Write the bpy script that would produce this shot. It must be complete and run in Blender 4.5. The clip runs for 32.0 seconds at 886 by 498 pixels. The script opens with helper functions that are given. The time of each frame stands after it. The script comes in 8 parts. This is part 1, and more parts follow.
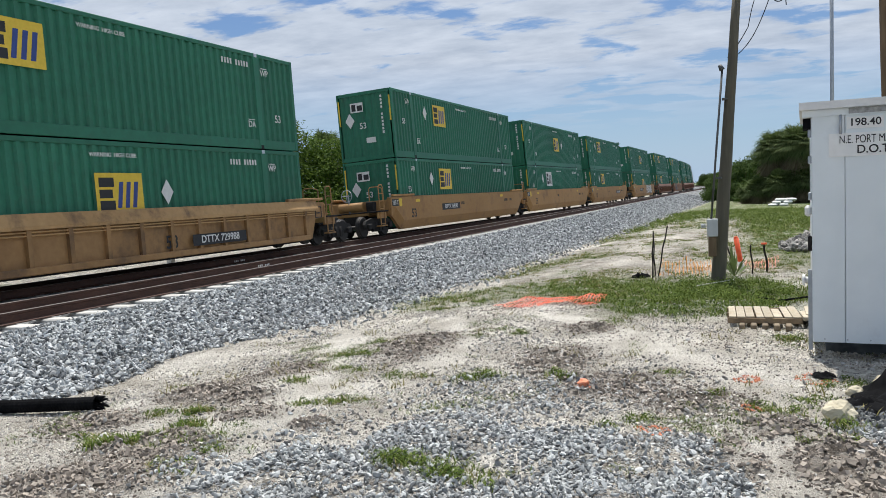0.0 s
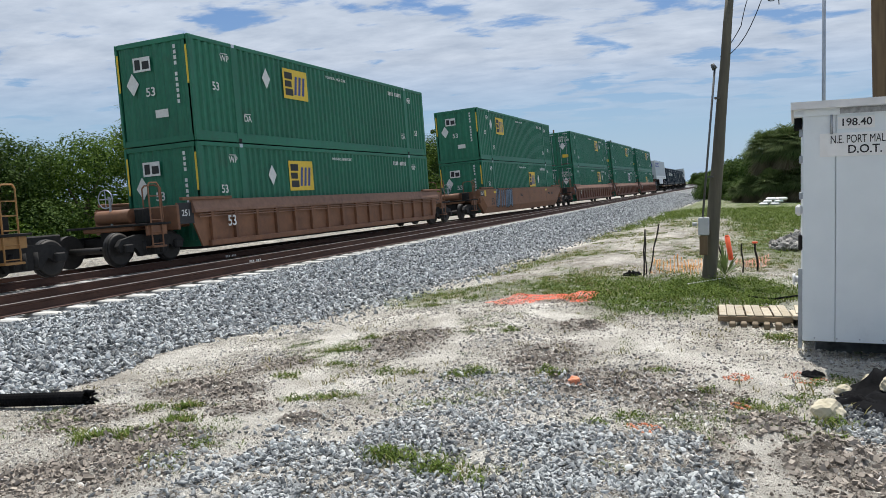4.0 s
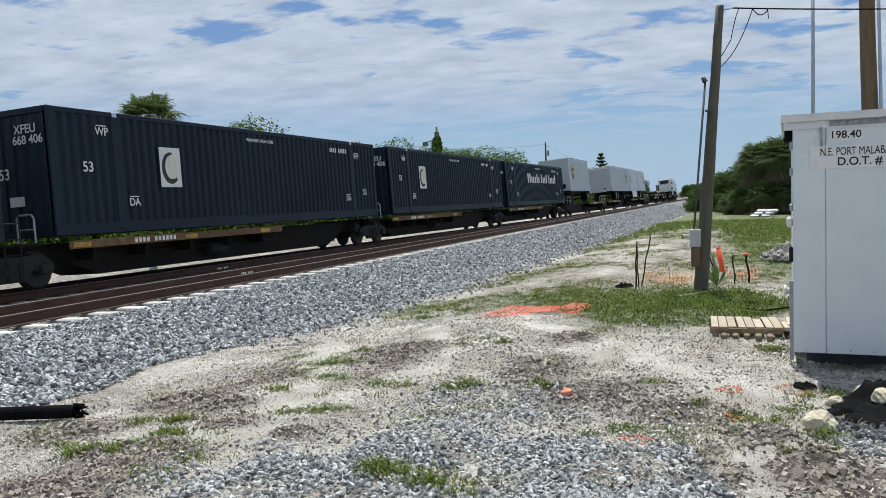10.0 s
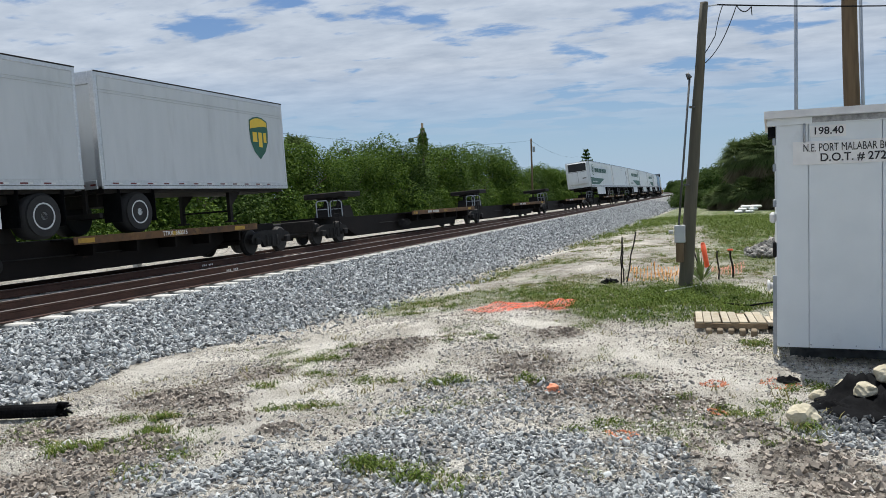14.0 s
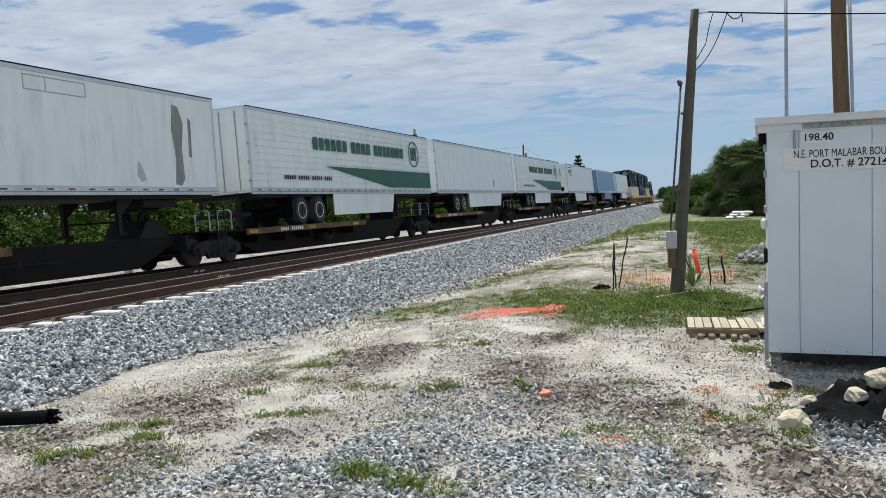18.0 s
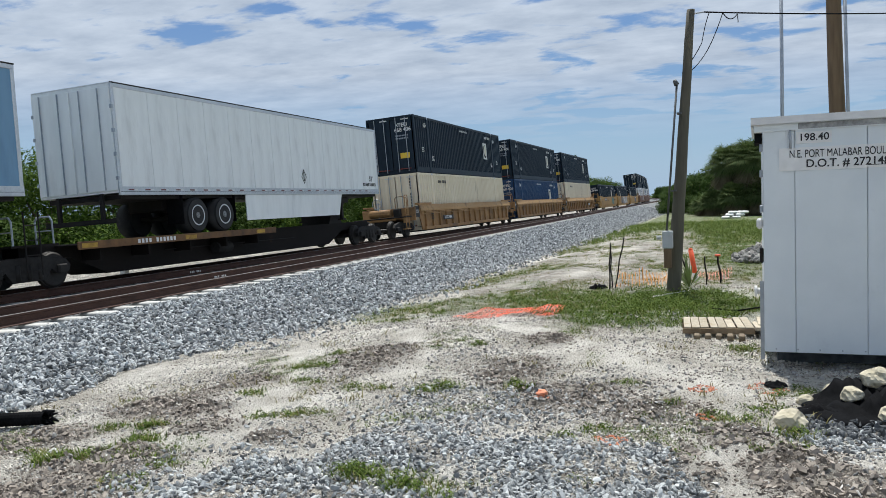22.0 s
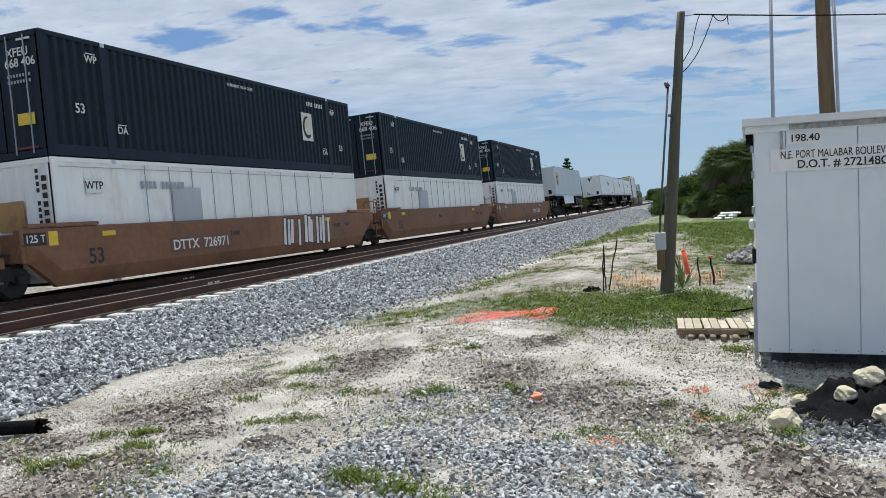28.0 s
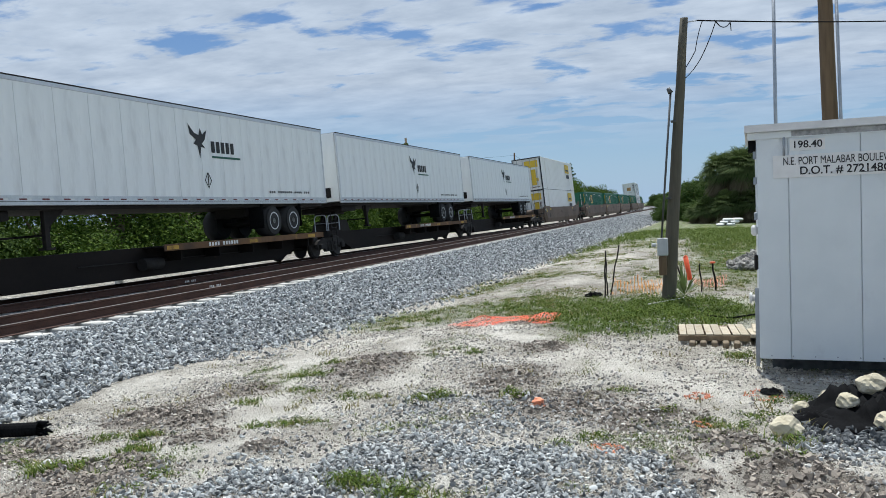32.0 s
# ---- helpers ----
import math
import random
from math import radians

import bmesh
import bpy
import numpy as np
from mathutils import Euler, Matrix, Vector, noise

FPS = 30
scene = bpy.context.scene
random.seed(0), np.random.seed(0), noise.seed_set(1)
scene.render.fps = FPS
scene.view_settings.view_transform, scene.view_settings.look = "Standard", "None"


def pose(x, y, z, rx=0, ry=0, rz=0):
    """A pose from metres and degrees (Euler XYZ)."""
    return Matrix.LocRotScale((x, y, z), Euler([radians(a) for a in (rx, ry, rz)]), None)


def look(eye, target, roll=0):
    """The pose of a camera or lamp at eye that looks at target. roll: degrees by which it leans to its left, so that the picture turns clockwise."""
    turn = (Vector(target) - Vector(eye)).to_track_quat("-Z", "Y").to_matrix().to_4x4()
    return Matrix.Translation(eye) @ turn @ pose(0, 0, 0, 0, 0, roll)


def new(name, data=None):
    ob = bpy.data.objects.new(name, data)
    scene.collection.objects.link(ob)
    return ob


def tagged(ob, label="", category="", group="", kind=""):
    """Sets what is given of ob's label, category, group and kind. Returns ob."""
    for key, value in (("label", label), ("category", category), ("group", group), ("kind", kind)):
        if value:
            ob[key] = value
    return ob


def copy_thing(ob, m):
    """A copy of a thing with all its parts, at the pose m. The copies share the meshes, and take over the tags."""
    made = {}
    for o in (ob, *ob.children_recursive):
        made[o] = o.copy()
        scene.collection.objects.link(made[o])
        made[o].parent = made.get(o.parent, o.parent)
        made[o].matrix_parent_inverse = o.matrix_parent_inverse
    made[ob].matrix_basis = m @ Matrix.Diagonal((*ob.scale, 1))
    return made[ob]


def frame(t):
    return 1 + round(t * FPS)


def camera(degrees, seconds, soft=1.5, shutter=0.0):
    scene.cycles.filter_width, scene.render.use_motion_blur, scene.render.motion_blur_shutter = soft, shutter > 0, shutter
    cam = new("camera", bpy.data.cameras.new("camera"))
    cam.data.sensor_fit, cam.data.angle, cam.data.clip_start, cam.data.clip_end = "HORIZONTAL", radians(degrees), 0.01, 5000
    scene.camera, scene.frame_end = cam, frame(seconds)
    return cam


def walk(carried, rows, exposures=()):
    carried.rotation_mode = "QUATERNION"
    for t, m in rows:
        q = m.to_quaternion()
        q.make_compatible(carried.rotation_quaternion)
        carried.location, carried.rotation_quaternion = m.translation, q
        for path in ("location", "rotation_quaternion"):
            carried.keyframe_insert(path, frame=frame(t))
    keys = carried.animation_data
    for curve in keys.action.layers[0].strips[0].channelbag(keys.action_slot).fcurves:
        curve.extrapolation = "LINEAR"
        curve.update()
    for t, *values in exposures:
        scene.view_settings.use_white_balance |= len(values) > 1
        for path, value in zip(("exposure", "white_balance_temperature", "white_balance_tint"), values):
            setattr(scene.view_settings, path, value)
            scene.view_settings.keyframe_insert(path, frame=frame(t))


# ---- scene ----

# ---- the camera: a phone held by someone standing beside the line ----
EYE = (0.0, 0.0, 1.65)
cam = camera(58.36, 32.0, soft=0.5)
# seconds, turn to the left of the line's heading, tilt, roll (degrees)
AIM = [
    (0, 22.28, -4.03, -2.33), (0.5, 22.55, -4.05, -2.38), (1, 22.61, -4.12, -2.43), (1.5, 22.50, -4.18, -2.38), (2, 22.29, -4.22, -2.37), (2.5, 22.03,
    -4.25, -2.25), (3, 21.92, -4.31, -2.06), (3.5, 21.83, -4.36, -1.92), (5.5, 21.20, -4.06, -1.94), (6, 21.09, -4.05, -1.98), (6.5, 21.04, -3.99, -1.99),
    (7, 21.07, -3.88, -2.00), (7.5, 21.13, -3.79, -1.99), (8, 21.24, -3.73, -1.99), (8.5, 21.34, -3.66, -2.01), (9, 21.41, -3.62, -1.99), (9.5, 21.36,
    -3.56, -1.92), (10, 21.13, -3.45, -1.87), (10.5, 20.79, -3.36, -1.85), (11, 20.37, -3.26, -1.87), (11.5, 20.05, -3.24, -1.96), (12, 19.85, -3.33,
    -2.02), (12.5, 19.77, -3.50, -1.98), (13, 19.81, -3.63, -1.96), (13.5, 19.94, -3.71, -1.96), (14, 20.13, -3.75, -1.97), (14.5, 20.29, -3.71, -1.98),
    (16.5, 19.87, -3.40, -1.78), (17, 19.68, -3.37, -1.84), (17.5, 19.61, -3.34, -1.85), (18, 19.56, -3.34, -1.95), (18.5, 19.60, -3.35, -2.01), (19,
    19.67, -3.41, -2.05), (19.5, 19.71, -3.47, -2.05), (20, 19.66, -3.43, -2.07), (20.5, 19.56, -3.35, -2.02), (21, 19.42, -3.26, -2.00), (21.5, 19.31,
    -3.27, -2.00), (22, 19.31, -3.34, -2.02), (22.5, 19.31, -3.41, -2.06), (23, 19.26, -3.43, -2.04), (23.5, 19.14, -3.43, -2.00), (24, 18.98, -3.41,
    -1.91), (24.5, 18.84, -3.36, -1.98), (25, 18.81, -3.31, -2.05), (25.5, 18.81, -3.23, -2.10), (27.5, 18.88, -3.08, -2.53), (28, 18.83, -3.08, -2.55),
    (28.5, 18.66, -3.11, -2.50), (29, 18.50, -3.12, -2.38), (29.5, 18.36, -3.08, -2.18), (30, 18.35, -2.98, -2.08), (30.5, 18.36, -2.90, -2.05), (31,
    18.53, -2.81, -2.03), (31.5, 18.72, -2.74, -2.09), (32, 18.95, -2.75, -2.24)
]


def aim(turn, tilt, roll):
    a, b = radians(turn), radians(tilt)
    way = Vector((math.cos(a) * math.cos(b), math.sin(a) * math.cos(b), math.sin(b)))
    return look(EYE, Vector(EYE) + way, roll)


walk(cam, [(t, aim(a, b, c)) for t, a, b, c in AIM], [(0, 0.06, 6400, 10), (3, 0.05, 6370, 10), (8, 0.0, 6250, 8), (13.5, -0.04, 6360, 9), (17, -0.04, 6380, 9), (20, -0.05, 6200, 8), (28, 0.0, 6200, 8), (32, -0.04, 6090, 7)])

# ---- light: high late-morning sun ahead of the camera, a little beyond the line, broken cloud ----
SUN = Vector((0.36, 0.10, 0.93)).normalized()
world = bpy.data.worlds.new("sky")
scene.world = world
world.use_nodes = True
wn, wl = world.node_tree.nodes, world.node_tree.links
wn.clear()


def wnode(kind, **values):
    n = wn.new(kind)
    for key, value in values.items():
        n.inputs[key].default_value = value
    return n


sky = wn.new("ShaderNodeTexSky")
sky.sky_type, sky.sun_disc = "NISHITA", False
sky.sun_elevation, sky.sun_rotation = math.asin(SUN.z), math.atan2(SUN.x, SUN.y)
sky.air_density, sky.dust_density, sky.ozone_density = 1.15, 0.1, 2.6
way = wn.new("ShaderNodeTexCoord")
split = wn.new("ShaderNodeSeparateXYZ")
wl.new(way.outputs["Generated"], split.inputs[0])
lift = wn.new("ShaderNodeMath")
lift.operation = "MAXIMUM"
lift.inputs[1].default_value = 0.0
wl.new(split.outputs["Z"], lift.inputs[0])
lift2 = wn.new("ShaderNodeMath")
lift2.operation = "ADD"
lift2.inputs[1].default_value = 0.10
wl.new(lift.outputs[0], lift2.inputs[0])
flat = []
for axis in "XY":
    d = wn.new("ShaderNodeMath")
    d.operation = "DIVIDE"
    wl.new(split.outputs[axis], d.inputs[0])
    wl.new(lift2.outputs[0], d.inputs[1])
    flat.append(d)
plane = wn.new("ShaderNodeCombineXYZ")
wl.new(flat[0].outputs[0], plane.inputs[0])
wl.new(flat[1].outputs[0], plane.inputs[1])
stretch = wn.new("ShaderNodeMapping")
stretch.inputs["Rotation"].default_value = (0, 0, radians(18))
stretch.inputs["Scale"].default_value = (1.15, 0.72, 1.0)
stretch.inputs["Location"].default_value = (3.1, 1.7, 0)
wl.new(plane.outputs[0], stretch.inputs[0])
puff = wnode("ShaderNodeTexNoise", Scale=3.0, Detail=10.0, Roughness=0.56, Distortion=0.2)
wl.new(stretch.outputs[0], puff.inputs["Vector"])
wide = wnode("ShaderNodeTexNoise", Scale=0.33, Detail=2.0, Roughness=0.5)
wl.new(stretch.outputs[0], wide.inputs["Vector"])
both = wn.new("ShaderNodeMath")
both.operation = "MULTIPLY_ADD"
both.inputs[1].default_value = 0.55
wl.new(wide.outputs["Fac"], both.inputs[0])
wl.new(puff.outputs["Fac"], both.inputs[2])
cover = wn.new("ShaderNodeMapRange")
cover.interpolation_type = "SMOOTHSTEP"
for key, value in (("From Min", 0.648), ("From Max", 0.762)):
    cover.inputs[key].default_value = value
wl.new(both.outputs[0], cover.inputs["Value"])
fade = wn.new("ShaderNodeMapRange")
for key, value in (("From Min", 0.065), ("From Max", 0.16)):
    fade.inputs[key].default_value = value
wl.new(split.outputs["Z"], fade.inputs["Value"])
amount = wn.new("ShaderNodeMath")
amount.operation = "MULTIPLY"
wl.new(cover.outputs["Result"], amount.inputs[0])
wl.new(fade.outputs["Result"], amount.inputs[1])
shade = wnode("ShaderNodeTexNoise", Scale=4.2, Detail=6.0, Roughness=0.6)
wl.new(stretch.outputs[0], shade.inputs["Vector"])
cloud = wn.new("ShaderNodeMix")
cloud.data_type = "RGBA"
cloud.inputs["A"].default_value = (4.0, 5.0, 6.6, 1)
cloud.inputs["B"].default_value = (11.2, 12.0, 13.2, 1)
wl.new(shade.outputs["Fac"], cloud.inputs["Factor"])
blend = wn.new("ShaderNodeMix")
blend.data_type = "RGBA"
wl.new(amount.outputs[0], blend.inputs["Factor"])
haze = wn.new("ShaderNodeMapRange")
for key, value in (("From Min", 0.0), ("From Max", 0.14), ("To Min", 0.75), ("To Max", 0.0)):
    haze.inputs[key].default_value = value
wl.new(split.outputs["Z"], haze.inputs["Value"])
air = wn.new("ShaderNodeMix")
air.data_type = "RGBA"
air.inputs["B"].default_value = (5.0, 7.5, 11.0, 1)
wl.new(haze.outputs["Result"], air.inputs["Factor"])
deep = wn.new("ShaderNodeMix")
deep.data_type, deep.blend_type = "RGBA", "MULTIPLY"
deep.inputs["Factor"].default_value = 1.0
deep.inputs["B"].default_value = (0.88, 0.97, 1.18, 1)
wl.new(sky.outputs[0], deep.inputs["A"])
wl.new(deep.outputs["Result"], air.inputs["A"])
wl.new(air.outputs["Result"], blend.inputs["A"])
wl.new(cloud.outputs["Result"], blend.inputs["B"])
back = wn.new("ShaderNodeBackground")
back.inputs["Strength"].default_value = 0.070
wl.new(blend.outputs["Result"], back.inputs["Color"])
wout = wn.new("ShaderNodeOutputWorld")
wl.new(back.outputs[0], wout.inputs[0])

sun = new("sun", bpy.data.lights.new("sun", "SUN"))
sun.data.energy, sun.data.angle, sun.data.color = 5.0, radians(0.6), (1.0, 0.945, 0.86)
sun.matrix_world = look(SUN * 60, (0, 0, 0))


# ---- materials ----
def surface(name, low, high, grain=8.0, blotch=0.6, rough=0.6, metal=0.0, bump=0.15, bump_grain=60.0, stain=None, stain_at=(0.56, 0.72), stretch_z=1.0,
            random=0.0, spec=0.5):
    """A procedural surface: two tones at two scales, fine relief, and stains or rust in patches where a colour for them is given."""
    m = bpy.data.materials.new(name)
    m.use_nodes = True
    n, l = m.node_tree.nodes, m.node_tree.links
    b = n["Principled BSDF"]
    b.inputs["Metallic"].default_value = metal
    b.inputs["Specular IOR Level"].default_value = spec
    place = n.new("ShaderNodeTexCoord")
    turn = n.new("ShaderNodeMapping")
    turn.inputs["Scale"].default_value = (1, 1, stretch_z)
    l.new(place.outputs["Object"], turn.inputs[0])
    at = turn.outputs[0]
    if random:
        info = n.new("ShaderNodeObjectInfo")
        shift = n.new("ShaderNodeVectorMath")
        shift.operation = "MULTIPLY_ADD"
        shift.inputs[1].default_value = (37.0, 17.0, 23.0)
        l.new(info.outputs["Random"], shift.inputs[0])
        l.new(at, shift.inputs[2])
        at = shift.outputs[0]
    fine, big = n.new("ShaderNodeTexNoise"), n.new("ShaderNodeTexNoise")
    fine.inputs["Scale"].default_value, fine.inputs["Detail"].default_value = grain, 6
    big.inputs["Scale"].default_value, big.inputs["Detail"].default_value = blotch, 4
    l.new(at, fine.inputs["Vector"])
    l.new(at, big.inputs["Vector"])
    add = n.new("ShaderNodeMath")
    add.operation = "ADD"
    l.new(fine.outputs["Fac"], add.inputs[0])
    l.new(big.outputs["Fac"], add.inputs[1])
    span = n.new("ShaderNodeMapRange")
    span.inputs["From Min"].default_value, span.inputs["From Max"].default_value = 0.72, 1.28
    l.new(add.outputs[0], span.inputs["Value"])
    mix = n.new("ShaderNodeMix")
    mix.data_type = "RGBA"
    mix.inputs["A"].default_value, mix.inputs["B"].default_value = (*low, 1), (*high, 1)
    l.new(span.outputs["Result"], mix.inputs["Factor"])
    colour = mix.outputs["Result"]
    if random:
        tint = n.new("ShaderNodeHueSaturation")
        vary = n.new("ShaderNodeMapRange")
        vary.inputs["To Min"].default_value, vary.inputs["To Max"].default_value = 1 - random, 1 + random
        l.new(info.outputs["Random"], vary.inputs["Value"])
        l.new(vary.outputs["Result"], tint.inputs["Value"])
        l.new(colour, tint.inputs["Color"])
        colour = tint.outputs["Color"]
    if stain:
        spot = n.new("ShaderNodeTexNoise")
        spot.inputs["Scale"].default_value, spot.inputs["Detail"].default_value, spot.inputs["Roughness"].default_value = blotch * 2.3, 8, 0.65
        l.new(at, spot.inputs["Vector"])
        cut = n.new("ShaderNodeMapRange")
        cut.inputs["From Min"].default_value, cut.inputs["From Max"].default_value = stain_at
        l.new(spot.outputs["Fac"], cut.inputs["Value"])
        over = n.new("ShaderNodeMix")
        over.data_type = "RGBA"
        over.inputs["B"].default_value = (*stain, 1)
        l.new(cut.outputs["Result"], over.inputs["Factor"])
        l.new(colour, over.inputs["A"])
        colour = over.outputs["Result"]
    l.new(colour, b.inputs["Base Color"])
    shine = n.new("ShaderNodeMapRange")
    shine.inputs["To Min"].default_value, shine.inputs["To Max"].default_value = max(0.05, rough - 0.12), min(1, rough + 0.12)
    l.new(fine.outputs["Fac"], shine.inputs["Value"])
    l.new(shine.outputs["Result"], b.inputs["Roughness"])
    if bump:
        rel = n.new("ShaderNodeTexNoise")
        rel.inputs["Scale"].default_value, rel.inputs["Detail"].default_value = bump_grain, 4
        l.new(at, rel.inputs["Vector"])
        bn = n.new("ShaderNodeBump")
        bn.inputs["Strength"].default_value, bn.inputs["Distance"].default_value = bump, 0.02
        l.new(rel.outputs["Fac"], bn.inputs["Height"])
        l.new(bn.outputs[0], b.inputs["Normal"])
    return m


GREEN = surface("green_container_paint", (0.011, 0.120, 0.066), (0.020, 0.172, 0.098), 5, 0.35, 0.5, stain=(0.034, 0.098, 0.060), stain_at=(0.6, 0.8), random=0.08, bump=0.05)
NAVY = surface("dark_blue_container_paint", (0.0055, 0.0135, 0.025), (0.0110, 0.0235, 0.039), 5, 0.35, 0.5, stain=(0.03, 0.034, 0.040), stain_at=(0.64, 0.88), random=0.1, bump=0.05, spec=0.22)
BLUE = surface("blue_container_paint", (0.009, 0.040, 0.115), (0.018, 0.062, 0.155), 5, 0.35, 0.5, random=0.1, bump=0.05, spec=0.3)
CREAM = surface("cream_container_paint", (0.74, 0.64, 0.47), (0.84, 0.75, 0.58), 5, 0.55, 0.55, stain=(0.24, 0.17, 0.09), stain_at=(0.60, 0.76), random=0.05, bump=0.05, stretch_z=0.16)
WHITE = surface("white_container_paint", (0.82, 0.82, 0.80), (0.88, 0.88, 0.86), 5, 0.3, 0.5, stain=(0.62, 0.57, 0.48), stain_at=(0.60, 0.80), bump=0.04, stretch_z=0.35)
TRAILER = surface("white_trailer_panel", (0.72, 0.745, 0.745), (0.83, 0.855, 0.855), 4, 0.45, 0.42, stain=(0.45, 0.46, 0.46), stain_at=(0.56, 0.85), bump=0.03, stretch_z=0.22)
GREYSIDE = surface("light_grey_trailer_panel", (0.40, 0.425, 0.45), (0.455, 0.48, 0.505), 4, 0.5, 0.45, stain=(0.33, 0.35, 0.37), stain_at=(0.56, 0.85), bump=0.03, stretch_z=0.18)
PALEGREY = surface("pale_grey_trailer_panel", (0.51, 0.54, 0.565), (0.57, 0.595, 0.62), 4, 0.5, 0.45, stain=(0.38, 0.40, 0.42), stain_at=(0.56, 0.85), bump=0.03, stretch_z=0.18)
SKYBLUE = surface("blue_trailer_panel", (0.11, 0.23, 0.37), (0.17, 0.31, 0.46), 4, 0.5, 0.42, stain=(0.10, 0.17, 0.25), stain_at=(0.56, 0.82), bump=0.03, stretch_z=0.18)
ALU = surface("bare_aluminium", (0.50, 0.51, 0.53), (0.66, 0.67, 0.69), 20, 0.8, 0.38, 0.8)
TAN = surface("tan_wagon_paint", (0.35, 0.18, 0.058), (0.44, 0.245, 0.088), 6, 0.4, 0.65, stain=(0.20, 0.105, 0.05), stain_at=(0.54, 0.74), random=0.10)
SOOTTAN = surface("sooty_tan_wagon_paint", (0.26, 0.138, 0.050), (0.37, 0.212, 0.086), 6, 0.4, 0.7, stain=(0.10, 0.06, 0.035), stain_at=(0.50, 0.72), random=0.10)
BROWN = surface("red_brown_wagon_paint", (0.148, 0.068, 0.045), (0.220, 0.106, 0.070), 6, 0.4, 0.7, stain=(0.09, 0.045, 0.03), stain_at=(0.54, 0.74), random=0.12)
RUSTY = surface("rust_brown_wagon_paint", (0.165, 0.074, 0.037), (0.245, 0.115, 0.058), 6, 0.4, 0.65, stain=(0.13, 0.06, 0.035), stain_at=(0.52, 0.72), random=0.1)
OCHRE = surface("yellow_ochre_wagon_paint", (0.37, 0.20, 0.05), (0.48, 0.275, 0.08), 6, 0.4, 0.6, stain=(0.34, 0.17, 0.05), stain_at=(0.58, 0.78), random=0.06)
BLACKSTEEL = surface("grimy_black_steel", (0.009, 0.008, 0.008), (0.024, 0.021, 0.019), 9, 0.6, 0.75, stain=(0.045, 0.028, 0.018), stain_at=(0.6, 0.8), spec=0.25)
# top chord tones: wagon paint made paler, sunlight on the slope put into the colour
CHORD = surface("sunlit_tan_top_chord", (0.38, 0.22, 0.085), (0.48, 0.295, 0.13), 7, 0.5, 0.7, stain=(0.12, 0.07, 0.04), stain_at=(0.56, 0.74), random=0.1)
BROWNCHORD = surface("sunlit_brown_top_chord", (0.20, 0.108, 0.070), (0.30, 0.168, 0.112), 7, 0.5, 0.7, stain=(0.11, 0.055, 0.035), stain_at=(0.54, 0.74), random=0.1)
DUSTY = surface("dusty_grey_brown_wagon_paint", (0.135, 0.098, 0.072), (0.225, 0.170, 0.130), 6, 0.4, 0.75, stain=(0.08, 0.06, 0.045), stain_at=(0.52, 0.74), random=0.12)
APRON = surface("rust_worn_apron_edge", (0.058, 0.030, 0.014), (0.175, 0.090, 0.034), 5, 0.5, 0.75, stain=(0.30, 0.17, 0.05), stain_at=(0.56, 0.70), random=0.2)
WORNYELLOW = surface("worn_yellow_patch", (0.34, 0.19, 0.025), (0.52, 0.33, 0.045), 9, 1.5, 0.65, stain=(0.12, 0.065, 0.02), stain_at=(0.52, 0.70))
DARKBROWN = surface("dark_brown_sill_paint", (0.006, 0.005, 0.0045), (0.015, 0.0115, 0.010), 8, 0.5, 0.75, stain=(0.06, 0.033, 0.018), stain_at=(0.62, 0.82), spec=0.2)
CASTING = surface("dusty_cast_steel", (0.012, 0.0115, 0.011), (0.032, 0.030, 0.029), 12, 1.2, 0.75, spec=0.2)
WHEEL = surface("worn_wheel_steel", (0.014, 0.0125, 0.0115), (0.036, 0.032, 0.029), 14, 2, 0.6, spec=0.3)
BRIGHT = surface("polished_wheel_rim", (0.48, 0.49, 0.50), (0.66, 0.67, 0.68), 20, 3, 0.35, 0.45)
TYRE = surface("black_tyre_rubber", (0.012, 0.012, 0.013), (0.03, 0.03, 0.03), 30, 3, 0.85)
PALE = surface("white_marking_paint", (0.62, 0.62, 0.60), (0.76, 0.76, 0.74), 12, 1, 0.6)
INK = surface("black_marking_paint", (0.012, 0.012, 0.014), (0.025, 0.025, 0.028), 12, 1, 0.6)
YELLOW = surface("yellow_marking_paint", (0.68, 0.46, 0.03), (0.80, 0.56, 0.06), 10, 1, 0.55)
LOGOBLUE = surface("blue_marking_paint", (0.02, 0.045, 0.20), (0.03, 0.06, 0.27), 10, 1, 0.5)
LOGOBROWN = surface("brown_marking_paint", (0.045, 0.020, 0.010), (0.065, 0.030, 0.014), 10, 1, 0.5)
LOGOGREEN = surface("green_marking_paint", (0.010, 0.085, 0.055), (0.016, 0.11, 0.07), 10, 1, 0.5)
REDTAPE = surface("red_reflective_tape", (0.10, 0.014, 0.014), (0.16, 0.022, 0.02), 10, 1, 0.4)
CREAMLOGO = surface("cream_marking_paint", (0.66, 0.62, 0.46), (0.74, 0.70, 0.55), 10, 1, 0.5)
TEAL = surface("teal_spray_paint", (0.03, 0.16, 0.17), (0.06, 0.26, 0.25), 6, 1, 0.5)
SLATE = surface("slate_blue_spray_paint", (0.06, 0.11, 0.17), (0.11, 0.18, 0.25), 6, 1, 0.5)
REEFER = surface("black_grille", (0.010, 0.010, 0.011), (0.022, 0.022, 0.024), 20, 2, 0.5)
RAILRUST = surface("rusty_rail_steel", (0.040, 0.018, 0.012), (0.085, 0.038, 0.025), 25, 1.5, 0.8)
RAILTOP = surface("worn_rail_head", (0.20, 0.17, 0.155), (0.31, 0.28, 0.26), 30, 2, 0.45, 0.6)
CONCRETE = surface("pale_concrete", (0.50, 0.49, 0.46), (0.64, 0.63, 0.60), 18, 2, 0.85, stain=(0.38, 0.37, 0.35), random=0.1)
